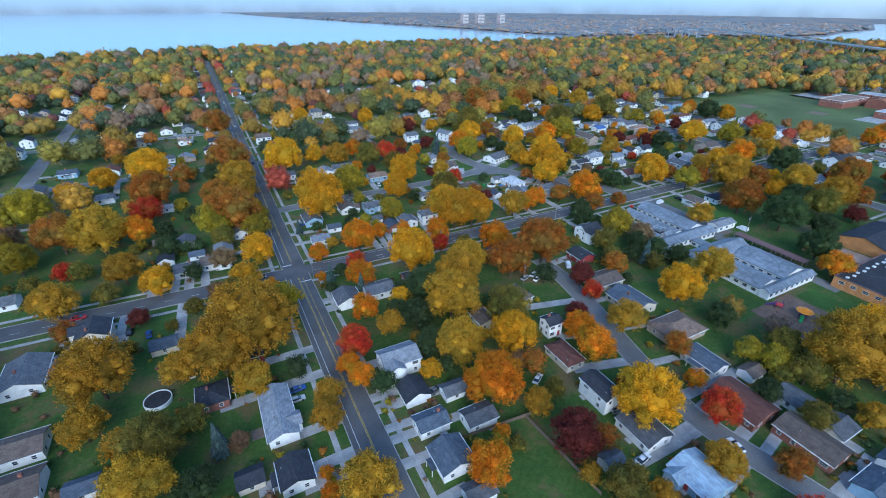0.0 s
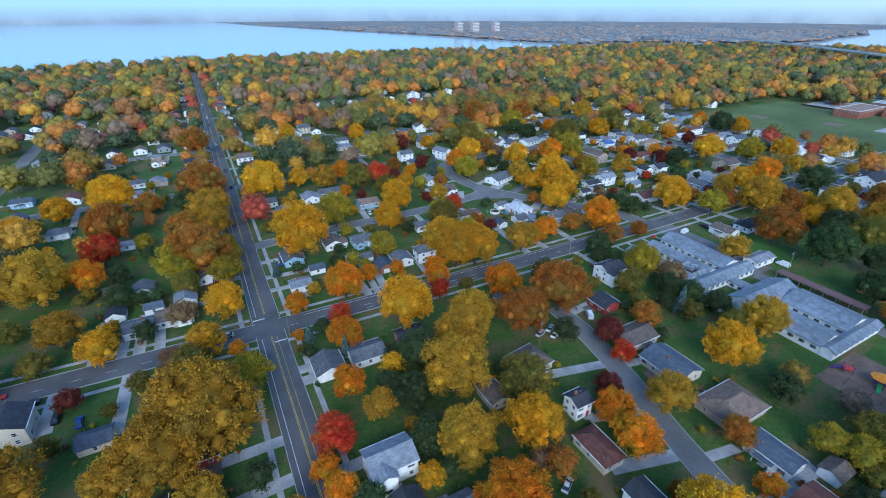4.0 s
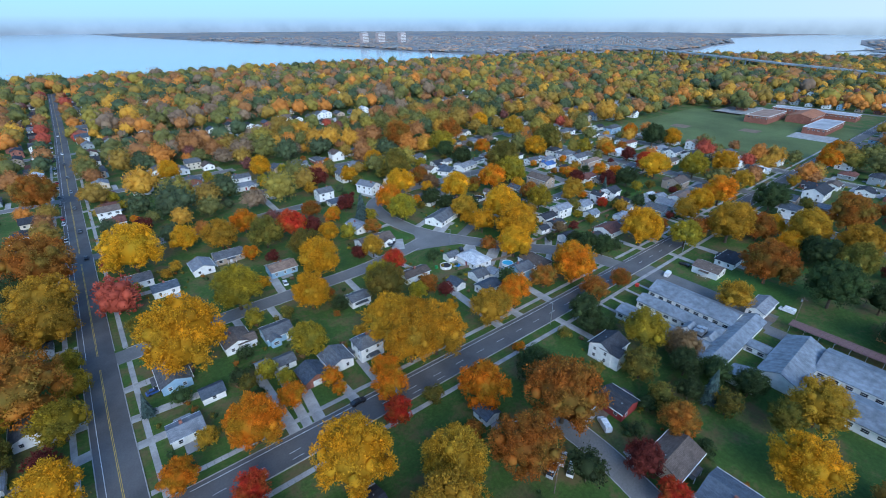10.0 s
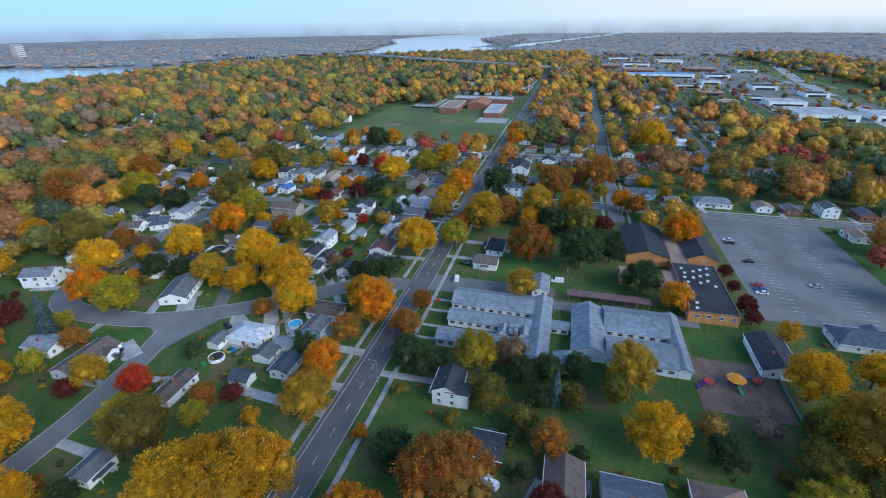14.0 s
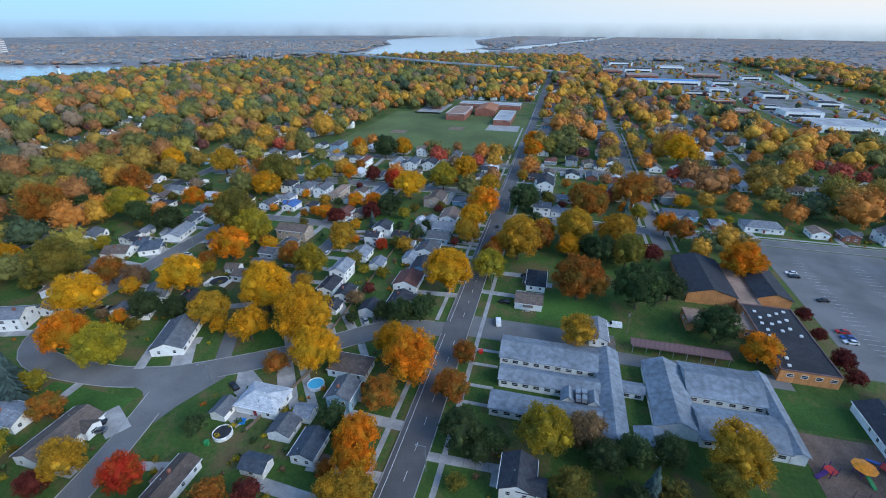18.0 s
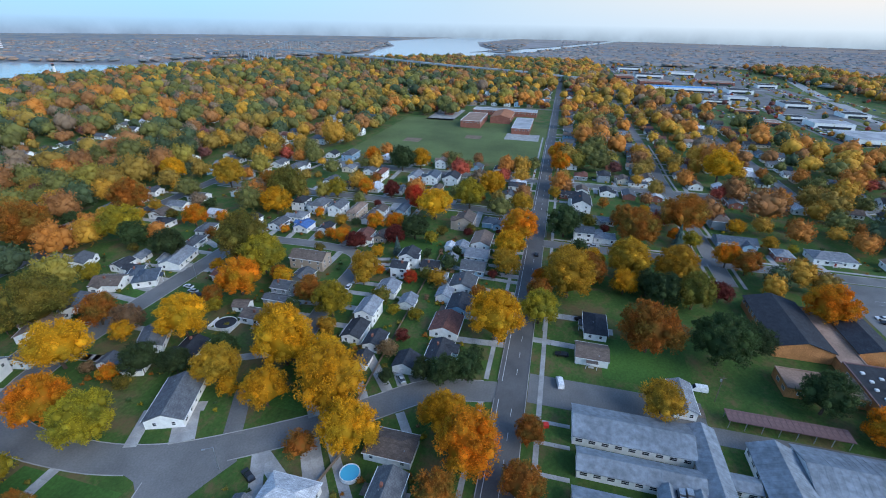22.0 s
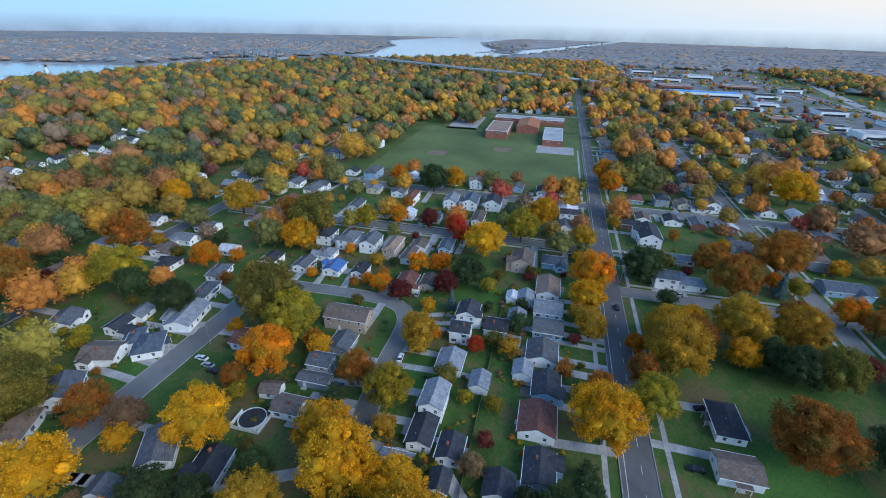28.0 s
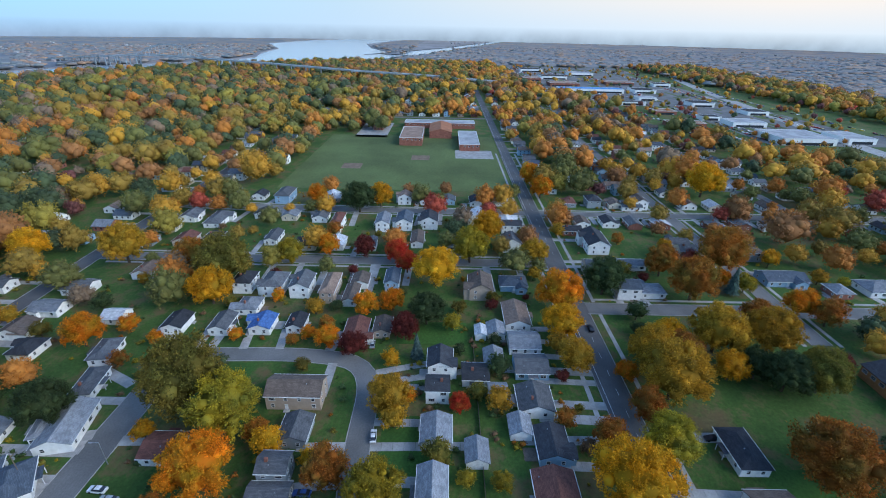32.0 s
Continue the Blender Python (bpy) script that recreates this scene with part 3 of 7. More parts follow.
    for level in range(storeys):
        z = 1.65 + 2.5 * level
        for s in (-1, 1):
            n = max(2, int(a / 3.4))
            for i in range(n):
                q = (i + 0.5) / n - 0.5
                if level == 0 and s == front and i == n // 2:
                    part("door", DOOR_D if rnd.random() < 0.3 else DOOR_W, ob, pose(q * a, s * b / 2, 0, 0, 0, 0 if s < 0 else 180))
                    part("front_step", STEP, ob, pose(q * a, s * b / 2, 0, 0, 0, 0 if s < 0 else 180))
                elif rnd.random() < 0.85:
                    part("window", WIN_WIDE if rnd.random() < 0.25 else WIN, ob, pose(q * a, s * b / 2, z, 0, 0, 0 if s < 0 else 180))
            for q in (-0.24, 0.24):
                if rnd.random() < 0.85:
                    part("window", WIN, ob, pose(s * a / 2, q * b, z, 0, 0, 90 * s))
    if rnd.random() < 0.4:
        part("chimney", CHIMNEY, roof_ob, pose((rnd.random() - 0.5) * a * 0.6, b * 0.12, h + rise * 0.6))
    for _ in range(1):
        q = rnd.random() * 0.3 + 0.1
        part("roof_vent", VENT, roof_ob, pose((rnd.random() - 0.5) * a * 0.7, b * q, h + rise * (1 - 2 * q) + 0.2))
    return ob


def driveway(x0, y0, x1, y1, w=3.0, mat=None):
    """A poured drive of concrete bays from the street to a house."""
    L = math.hypot(x1 - x0, y1 - y0)
    n = max(1, int(L / 3))
    lift = 0.045 + 0.06 * random.Random(int(x0 * 7 + y0 * 11)).random()
    vs, fs = [], []
    for i in range(n):
        box_into(vs, fs, i * L / n + 0.03, (i + 1) * L / n - 0.03, -w / 2, w / 2, -0.05, lift + 0.008 * (i % 2))
    ob = new("driveway", mesh_of("driveway", vs, fs, [mat or CONCRETE]))
    ob.matrix_basis = pose(x0, y0, 0, 0, 0, math.degrees(math.atan2(y1 - y0, x1 - x0)))
    return tagged(ob, "pale concrete driveway from the street", "driveway", kind="structure")


# ---- trees ----


def icosphere(sub):
    bm = bmesh.new()
    bmesh.ops.create_icosphere(bm, subdivisions=sub, radius=1.0)
    v = np.array([p.co[:] for p in bm.verts])
    f = np.array([[q.index for q in p.verts] for p in bm.faces])
    bm.free()
    return v, f


ICOS = {s: icosphere(s) for s in (1, 2)}


def crown_arrays(rs, lobes, tufts, leaves, leaf, spread=1.0, core=0.8, full=0.74):
    """A crown one metre across round the origin: boughs round a dome, tufts of twigs on each bough, pointed leaves that stand out of each tuft."""
    V, Fc, n0, quads = [], [], 0, []
    lift = rs.uniform(0.05, 0.3)
    sway = rs.uniform(-0.05, 0.05, 2)
    stretch = np.array((rs.uniform(0.9, 1.08), rs.uniform(0.9, 1.08), 1.0))
    big = full / math.sqrt(lobes)
    L = [(np.array((0.0, 0.0, -0.02)), 0.40)]
    for k in range(lobes):
        z = 1 - 1.66 * (k + 0.5) / lobes
        a = 2.399 * k + rs.uniform(-0.4, 0.4)
        r = math.sqrt(max(0.0, 1 - z * z))
        R = big * rs.uniform(0.82, 1.18)
        d = 0.5 * (1 - lift * max(0.0, z) * r) - R * 0.8 + rs.uniform(-0.045, 0.03)
        L.append((np.array([math.cos(a) * r * d + sway[0] * z, math.sin(a) * r * d + sway[1] * z, z * d * 0.95]) * stretch, R))
    for i, (c, R) in enumerate(L):
        iv, fi = ICOS[2 if i == 0 and lobes > 9 else 1]
        V.append(c + iv * (R * (0.84 if i == 0 else core) * (1 + rs.uniform(-0.14, 0.14, len(iv))))[:, None])
        Fc.append(fi + n0)
        n0 += len(iv)
    verts = np.concatenate(V)
    n = lobes * tufts * leaves
    if n:
        C = np.repeat(np.array([c for c, _ in L[1:]]), tufts, 0)
        R = np.repeat(np.array([r for _, r in L[1:]]), tufts)
        out = C / (np.linalg.norm(C, axis=1)[:, None] + 1e-6)
        d = rs.normal(size=C.shape) + out * 0.9 + (0, 0, 0.35)
        d /= np.linalg.norm(d, axis=1)[:, None]
        T = C + d * (R * rs.uniform(0.72, 1.12, len(R)))[:, None]
        T, d, R = np.repeat(T, leaves, 0), np.repeat(d, leaves, 0), np.repeat(R, leaves)
        p = T + rs.normal(size=(n, 3)) * (R * 0.17 * spread)[:, None]
        ax = d + rs.normal(size=(n, 3)) * 0.55 + (0, 0, 0.15)
        ax /= np.linalg.norm(ax, axis=1)[:, None]
        s = np.cross(ax, d * 0.6 + rs.normal(size=(n, 3)))
        s /= np.linalg.norm(s, axis=1)[:, None]
        z = (leaf * rs.uniform(0.6, 1.35, n))[:, None]
        q = np.stack([p - s * z * 0.7, p + s * z * 0.7, p + ax * z * 1.9], 1).reshape(-1, 3)
        quads = np.arange(3 * n).reshape(-1, 3) + len(verts)
        verts = np.concatenate([verts, q])
    return verts, np.concatenate(Fc), quads


def crown_mesh(name, seed, lobes, tufts, leaves, leaf, **kw):
    v, t, q = crown_arrays(np.random.default_rng(seed), lobes, tufts, leaves, leaf, **kw)
    me = mesh_of(name, v.tolist(), t.tolist() + (q.tolist() if len(q) else []), [LEAF["Y"]])
    me.shade_smooth()
    return me


def spruce_mesh(name, seed):
    """A spruce one metre across and 2.2 high: whorls of drooping boughs with uneven tips."""
    rs = np.random.default_rng(seed)
    vs, fs = [], []
    for k in range(16):
        z = 0.25 + 1.9 * k / 16
        r = 0.5 * (1 - (k / 16.5)) + 0.02
        n = 13
        for i in range(n):
            a = 2 * math.pi * (i + 0.5 * (k % 2)) / n + rs.uniform(-0.15, 0.15)
            q = r * rs.uniform(0.78, 1.12)
            w = 0.42 * q + 0.02
            c, s = math.cos(a), math.sin(a)
            b = len(vs)
            vs += [(0, 0, z + 0.12), (c * q * 0.6 - s * w * 0.5, s * q * 0.6 + c * w * 0.5, z + 0.02), (c * q, s * q, z - 0.08), (c * q * 0.6 + s * w * 0.5, s * q * 0.6 - c * w * 0.5, z + 0.02)]
            fs += [(b, b + 1, b + 2), (b, b + 2, b + 3)]
    return mesh_of(name, vs, fs, [LEAF["S"]])


def trunk_mesh(name, seed):
    """A tapered trunk with limbs that reach into a crown one metre across whose middle is 0.62 up."""
    rs = np.random.default_rng(seed)
    vs, fs = [], []

    def limb(p0, p1, r0, r1, n=6):
        p0, p1 = np.array(p0), np.array(p1)
        d = p1 - p0
        d = d / np.linalg.norm(d)
        s = np.cross(d, (0.3, 0.9, 0.1))
        s /= np.linalg.norm(s)
        w = np.cross(d, s)
        b = len(vs)
        for p, r in ((p0, r0), ((p0 + p1) / 2 + rs.normal(size=3) * 0.01, (r0 + r1) / 2), (p1, r1)):
            for i in range(n):
                a = 2 * math.pi * i / n
                vs.append(tuple(p + (s * math.cos(a) + w * math.sin(a)) * r))
        for k in range(2):
            for i in range(n):
                fs.append((b + k * n + i, b + k * n + (i + 1) % n, b + (k + 1) * n + (i + 1) % n, b + (k + 1) * n + i))

    limb((0, 0, -0.02), (0, 0, 0.34), 0.034, 0.024)
    for i in range(6):
        a = 2 * math.pi * i / 6 + rs.uniform(-0.3, 0.3)
        limb((0, 0, 0.22 + 0.03 * i), (0.3 * math.cos(a), 0.3 * math.sin(a), rs.uniform(0.5, 0.8)), 0.014, 0.004, 5)
    limb((0, 0, 0.33), (0.02, 0.01, 0.85), 0.02, 0.005, 5)
    return mesh_of(name, vs, fs, [BARK])


CROWNS = [crown_mesh("crown", 10 + i, 19 + 2 * (i % 3), 20, 14, 0.0175, core=0.66) for i in range(8)]
BIG = [crown_mesh("crown", 110 + i, 27 + 3 * (i % 3), 22, 16, 0.0132, core=0.66) for i in range(6)]
LIGHT = [crown_mesh("crown", 40 + i, 11 + i % 3, 14, 10, 0.028, core=0.62) for i in range(6)]
SPRUCES = [spruce_mesh("crown", 70 + i) for i in range(3)]
TRUNKS = [trunk_mesh("trunk", 80 + i) for i in range(3)]
SPRUCE_TRUNK = [trunk_mesh("trunk", 90)]
TREES = []
TREEWORD = {"A": "amber and olive", "Y": "golden yellow", "M": "mustard and olive", "O": "bright orange", "B": "rusty bronze", "R": "scarlet red", "G": "dull green", "L": "yellow-green", "D": "dark green", "P": "deep maroon", "S": "blue-green", "N": "thin brown"}


def tree(x, y, d, kind, light=False):
    """A tree with a crown d metres across."""
    rnd = random.Random(int(x * 13 + y * 7))
    TREES.append((x, y, d / 2))
    rz = rnd.random() * 360
    if kind == "S":
        ob = thing("spruce_tree", x, y, 0, rz, "blue-green spruce with drooping boughs among the houses", "tree", "street and garden trees")
        part("trunk", TRUNKS[0], ob, Matrix.Diagonal((d * 0.5, d * 0.5, d * 1.2, 1)))
        part("crown", rnd.choice(SPRUCES), ob, Matrix.Diagonal((d, d, d * 0.95, 1)))
        return ob
    size = "small" if d < 6 else ("large" if d > 13 else "mature")
    ob = thing(("maple_tree" if kind in "YORP" else "oak_tree" if kind in "MB" else "broadleaf_tree") if d > 4.5 else "bush", x, y, 0, rz, "%s %s with %s leaves on the grass" % (size, "tree" if d > 4.5 else "bush", TREEWORD[kind]), "tree" if d > 4.5 else "bush", "street and garden trees")
    tall = rnd.uniform(0.92, 1.08)
    if d <= 4.5:
        bpy.data.objects.remove(ob)
        ob = new("bush", rnd.choice(LIGHT))
        ob.matrix_basis = pose(x, y, 0.4 * d, 0, 0, rz) @ Matrix.Diagonal((d, d, d * 0.9, 1))
        ob.material_slots[0].link = "OBJECT"
        ob.material_slots[0].material = LEAF[kind]
        return tagged(ob, "low rounded bush with %s leaves in a garden" % TREEWORD[kind], "bush", "garden bushes")
    part("trunk", rnd.choice(TRUNKS), ob, Matrix.Diagonal((d, d, d * tall, 1)))
    c = part("crown", rnd.choice(LIGHT if light and d < 9 else (BIG if d > 13.5 else CROWNS)), ob, Matrix.Translation((0, 0, 0.56 * d * tall)) @ Matrix.Diagonal((d, d, d * tall * rnd.uniform(0.92, 1.02), 1)))
    c.material_slots[0].link = "OBJECT"
    c.material_slots[0].material = LEAF[kind]
    return ob

# ---- the houses near the way ----
house(0.5, 96.0, 7.3, 18.4, 0, "l", "w", 1)
house(1.0, 76.2, 7.2, 8.1, 0, "d", "w", 1)
house(-8.6, 79.6, 5.8, 4.6, 0, "d", "c", 1)
house(-14.7, 110.8, 7.8, 8.2, 0, "d", "k", 1)
house(-42.7, 94.4, 6.6, 4.6, 0, "u", "w", 1)
house(-58.2, 113.6, 11.1, 8.0, 0, "b", "w", 1)
house(-57.2, 100.4, 12.4, 8.9, 0, "b", "w", 1)
house(-63.0, 144.0, 10.9, 14.4, 0, "g", "w", 1)
house(-27.0, 141.7, 7.7, 5.7, 0, "u", "c", 1)
house(-78.7, 194.0, 7.1, 7.1, 0, "g", "w", 1)
house(-19.5, 190.0, 9.0, 7.8, 0, "g", "w", 1)
house(-19.3, 217.4, 7.2, 7.5, 0, "g", "w", 1)
house(36.7, 99.3, 11.3, 8.1, 0, "l", "w", 2)
house(36.2, 87.1, 7.3, 7.7, 0, "d", "w", 1)
house(46.5, 82.4, 6.5, 4.6, 0, "g", "w", 1)
house(35.8, 74.9, 8.3, 5.7, 0, "u", "w", 1)
house(35.6, 63.3, 8.4, 8.8, 0, "u", "w", 1)
house(47.9, 70.8, 8.3, 5.8, 0, "g", "w", 1)
house(32.9, 140.4, 8.5, 9.0, 0, "g", "w", 1)
house(45.3, 140.4, 10.7, 7.8, 0, "g", "w", 1)
house(61.3, 141.7, 9.1, 7.8, 0, "d", "k", 1)
house(37.1, 52.7, 6.8, 4.6, 0, "g", "w", 1)
house(82.4, 61.8, 6.0, 10.0, 0, "d", "w", 2)
house(84.5, 79.1, 6.5, 10.7, 0, "r", "c", 1)
house(89.2, 91.8, 5.4, 5.2, 0, "d", "w", 2)
house(71.2, 106.8, 5.6, 8.2, 0, "b", "c", 1)
house(84.0, 47.8, 8.5, 10.5, 0, "g", "w", 1)
house(84.9, 32.0, 9.4, 10.4, 0, "L", "b", 1)
house(121.7, 57.6, 6.9, 11.2, 0, "u", "w", 1)
house(127.5, 72.1, 15.4, 11.0, 0, "t", "t", 1)
house(126.3, 91.0, 11.0, 13.6, 0, "u", "c", 1)
house(127.7, 106.2, 12.4, 8.7, 0, "b", "c", 1)
house(115.5, 41.6, 11.0, 13.7, 0, "r", "k", 1)
house(119.1, 25.8, 8.8, 13.9, 0, "b", "k", 1)
house(129.1, 25.0, 8.1, 6.5, 0, "g", "c", 1)
house(130.4, 35.5, 7.4, 7.8, 0, "g", "w", 1)
house(129.7, 47.8, 5.9, 4.6, 0, "b", "w", 1)
house(118.8, 11.1, 9.9, 7.3, 0, "u", "b", 1)
house(131.0, 13.1, 6.8, 4.6, 0, "u", "w", 1)
house(69.7, 44.5, 4.9, 4.6, 0, "g", "w", 1)
house(-76.0, 264.6, 11.6, 8.4, 0, "l", "w", 1)
house(35.9, 191.6, 8.1, 6.1, 0, "l", "w", 1)
house(-4.8, 202.6, 7.3, 7.6, 0, "l", "w", 1)
house(-8.5, 192.0, 11.3, 8.1, 0, "b", "w", 1)
house(-15.4, 201.9, 6.0, 4.6, 0, "u", "w", 1)
house(3.8, 216.8, 7.8, 8.2, 0, "g", "w", 1)
house(45.0, 202.0, 6.2, 4.6, 0, "u", "w", 1)
house(37.7, 216.4, 8.2, 10.7, 0, "g", "b", 1)
house(57.7, 222.2, 8.5, 9.0, 0, "b", "w", 1)
house(70.4, 218.2, 9.3, 7.8, 0, "g", "b", 1)
house(66.7, 201.8, 5.6, 4.6, 0, "g", "w", 1)
house(79.8, 192.2, 8.0, 8.2, 0, "g", "w", 1)
house(70.9, 190.8, 7.3, 7.7, 0, "u", "k", 1)
house(90.4, 190.5, 8.3, 6.7, 0, "g", "w", 2)
house(5.8, 258.2, 7.3, 7.7, 0, "g", "w", 1)
house(-27.7, 264.9, 6.0, 4.6, 0, "l", "w", 1)
house(-30.2, 221.2, 4.6, 4.6, 0, "b", "k", 1)
house(38.2, 288.6, 11.0, 7.9, 0, "g", "w", 1)
house(62.3, 284.8, 8.4, 9.9, 0, "l", "w", 1)
house(74.5, 288.5, 12.5, 8.0, 0, "g", "t", 1)
house(46.1, 274.4, 9.3, 6.6, 0, "u", "w", 1)
house(89.1, 261.7, 11.3, 8.1, 0, "t", "b", 1)
house(135.0, 259.2, 17.0, 9.7, 0, "b", "w", 1)
house(137.3, 280.1, 7.5, 11.6, 0, "l", "w", 1)
house(147.1, 319.3, 12.5, 8.0, 0, "u", "w", 1)
house(135.7, 383.4, 10.1, 7.8, 0, "l", "w", 1)
house(111.8, 383.2, 12.5, 8.0, 0, "l", "w", 1)
house(121.4, 361.3, 14.4, 8.5, 0, "g", "w", 1)
house(90.9, 397.7, 10.7, 7.8, 0, "g", "b", 1)
house(-29.1, 359.7, 10.6, 7.8, 0, "g", "w", 1)
house(-43.9, 361.3, 10.9, 7.8, 0, "b", "w", 1)
house(-26.9, 339.8, 5.7, 4.6, 0, "l", "w", 1)
house(-16.8, 358.1, 8.2, 8.6, 0, "l", "t", 1)
house(-32.7, 339.7, 4.4, 4.7, 0, "b", "w", 1)
house(0.8, 371.2, 8.8, 9.2, 0, "d", "w", 1)
house(-19.0, 421.3, 6.4, 4.6, 0, "l", "t", 1)
house(131.3, 220.7, 12.1, 5.8, 0, "b", "w", 1)
house(150.9, 140.0, 9.6, 8.0, 0, "d", "w", 2)
house(133.3, 125.5, 7.9, 8.3, 0, "d", "r", 1)
house(101.8, 146.0, 4.7, 5.4, 0, "u", "w", 1)
house(218.5, 118.0, 13.0, 6.0, 0, "l", "w", 1)
house(191.1, 42.3, 18.3, 11.0, 0, "d", "w", 1)
house(207.9, 9.5, 11.0, 19.0, 0, "u", "w", 1)
house(179.3, 262.0, 17.2, 10.5, 20, "g", "w", 1)
house(172.0, 327.4, 8.5, 12.4, 20, "l", "w", 2)
house(211.0, 334.9, 11.8, 9.7, 36, "g", "w", 1)
house(228.3, 338.3, 9.4, 11.6, 16, "b", "w", 1)
house(254.2, 327.3, 16.1, 9.4, 12, "l", "w", 1)
house(240.7, 340.3, 4.6, 5.2, 0, "d", "w", 1)
house(235.9, 327.3, 11.4, 8.9, 33, "u", "w", 1)
house(201.5, 291.1, 12.3, 8.2, 30, "g", "w", 1)
house(188.6, 285.6, 5.9, 6.1, 20, "u", "w", 1)
house(154.4, 224.0, 6.1, 4.6, 0, "g", "w", 1)
house(160.0, 214.7, 9.2, 12.6, 0, "w", "w", 1)
house(179.9, 196.1, 8.2, 12.6, 0, "b", "w", 1)
house(166.6, 192.3, 8.3, 7.0, 0, "g", "b", 2)
house(158.7, 200.7, 4.6, 5.0, 0, "l", "w", 1)
house(152.4, 203.5, 6.4, 6.3, 0, "g", "w", 1)
house(148.5, 193.6, 9.1, 6.3, 0, "u", "w", 1)
house(140.3, 204.0, 4.6, 6.6, 0, "u", "w", 1)
house(233.2, 143.5, 8.4, 10.5, 0, "b", "w", 1)
house(250.4, 141.6, 13.5, 7.8, 0, "d", "w", 1)
house(235.4, 225.1, 10.9, 6.9, 0, "l", "w", 2)
house(224.0, 225.5, 10.2, 6.6, 0, "d", "w", 1)
house(254.9, 224.5, 9.7, 8.1, 0, "l", "w", 1)
house(282.4, 223.8, 9.3, 7.8, 0, "d", "w", 2)
house(270.4, 224.4, 6.9, 7.1, 0, "d", "w", 2)
house(278.7, 212.3, 8.0, 8.5, 0, "d", "w", 1)
house(271.5, 205.7, 5.0, 5.6, 0, "l", "w", 1)
house(287.3, 205.5, 7.8, 6.3, 0, "l", "b", 1)
house(296.0, 193.9, 9.8, 10.9, 0, "l", "w", 1)
house(283.1, 193.5, 9.6, 10.8, 0, "g", "b", 1)
house(267.3, 194.9, 10.8, 10.1, 0, "g", "w", 1)
house(257.2, 200.7, 7.2, 6.0, 0, "l", "w", 1)
house(250.9, 192.9, 11.0, 8.2, 0, "d", "b", 1)
house(248.0, 213.5, 7.5, 5.8, 0, "l", "w", 1)
house(236.2, 194.8, 11.7, 10.1, 0, "r", "w", 1)
house(219.9, 193.4, 10.8, 7.6, 0, "d", "b", 1)
house(212.8, 202.8, 7.4, 7.2, 0, "d", "w", 1)
house(312.9, 194.4, 15.3, 9.3, 0, "t", "w", 1)
house(303.1, 203.2, 7.6, 6.3, 0, "l", "w", 1)
house(301.9, 209.0, 6.1, 3.9, 0, "w", "w", 1)
house(220.5, 216.7, 8.2, 6.4, 0, "d", "w", 1)
house(210.3, 217.2, 6.1, 4.8, 0, "d", "w", 1)
house(212.7, 229.5, 5.5, 8.5, 0, "l", "w", 1)
house(255.1, 334.1, 13.0, 3.2, 18, "l", "w", 1)
house(242.5, 346.6, 8.2, 5.9, 0, "d", "w", 1)
house(238.2, 334.7, 9.1, 4.6, 30, "u", "w", 1)
house(251.2, 345.5, 7.7, 5.5, 9, "l", "w", 1)
house(271.0, 332.7, 12.3, 5.8, 9, "g", "w", 1)
house(286.6, 338.2, 11.4, 6.6, 9, "g", "w", 1)
house(195.9, 333.9, 11.9, 9.8, 25, "t", "w", 1)
house(188.2, 295.6, 5.3, 5.1, 12, "g", "w", 1)
house(188.4, 290.5, 5.2, 3.2, 9, "u", "w", 1)
house(199.5, 274.5, 10.3, 7.8, 8, "d", "w", 1)
house(228.2, 275.0, 5.0, 6.1, 8, "b", "w", 1)
house(222.9, 265.9, 6.6, 8.3, 0, "b", "w", 1)
house(239.7, 368.0, 10.3, 8.8, 22, "g", "w", 1)
house(270.9, 407.2, 11.8, 8.5, 0, "b", "k", 1)
house(287.0, 365.4, 9.1, 7.8, 0, "d", "w", 1)
house(307.8, 348.6, 7.5, 7.8, 0, "w", "w", 1)
house(304.4, 290.9, 9.6, 7.8, 0, "U", "w", 1)
house(304.0, 305.9, 10.8, 6.8, 0, "g", "w", 1)
house(316.7, 300.6, 9.2, 7.8, 0, "l", "w", 1)
house(333.3, 308.8, 10.4, 7.8, 0, "d", "w", 2)
house(332.1, 295.5, 12.5, 9.0, 0, "g", "w", 2)
house(331.5, 283.6, 12.5, 8.0, 0, "g", "w", 2)
house(330.1, 271.1, 17.0, 5.8, 0, "t", "t", 2)
house(305.2, 278.3, 8.9, 6.1, 0, "d", "w", 1)
house(300.2, 254.9, 13.9, 8.0, 0, "r", "w", 1)
house(326.3, 261.6, 13.2, 5.3, 0, "b", "w", 1)
house(336.6, 245.4, 12.2, 5.7, 0, "u", "b", 2)
house(268.0, 267.2, 9.0, 16.2, 0, "b", "t", 2)
house(254.3, 263.6, 9.4, 7.6, 0, "g", "g", 1)
house(241.0, 264.7, 6.2, 7.4, 0, "g", "g", 2)
house(235.1, 264.3, 4.1, 9.9, 0, "g", "g", 1)
house(247.5, 296.6, 8.4, 9.0, 0, "r", "w", 1)
house(332.7, 207.2, 12.8, 9.8, 0, "b", "t", 2)
house(338.6, 192.2, 9.0, 11.8, 0, "u", "b", 1)
house(303.7, 245.6, 9.6, 5.9, 0, "b", "t", 1)
house(402.3, 283.6, 16.9, 5.5, 0, "r", "w", 2)
house(403.1, 257.9, 14.4, 7.2, 0, "l", "w", 2)
house(405.4, 245.8, 14.7, 8.6, 0, "u", "w", 2)
house(407.0, 231.9, 13.2, 9.9, 0, "d", "w", 2)
house(382.7, 313.6, 13.5, 6.4, 0, "g", "w", 1)
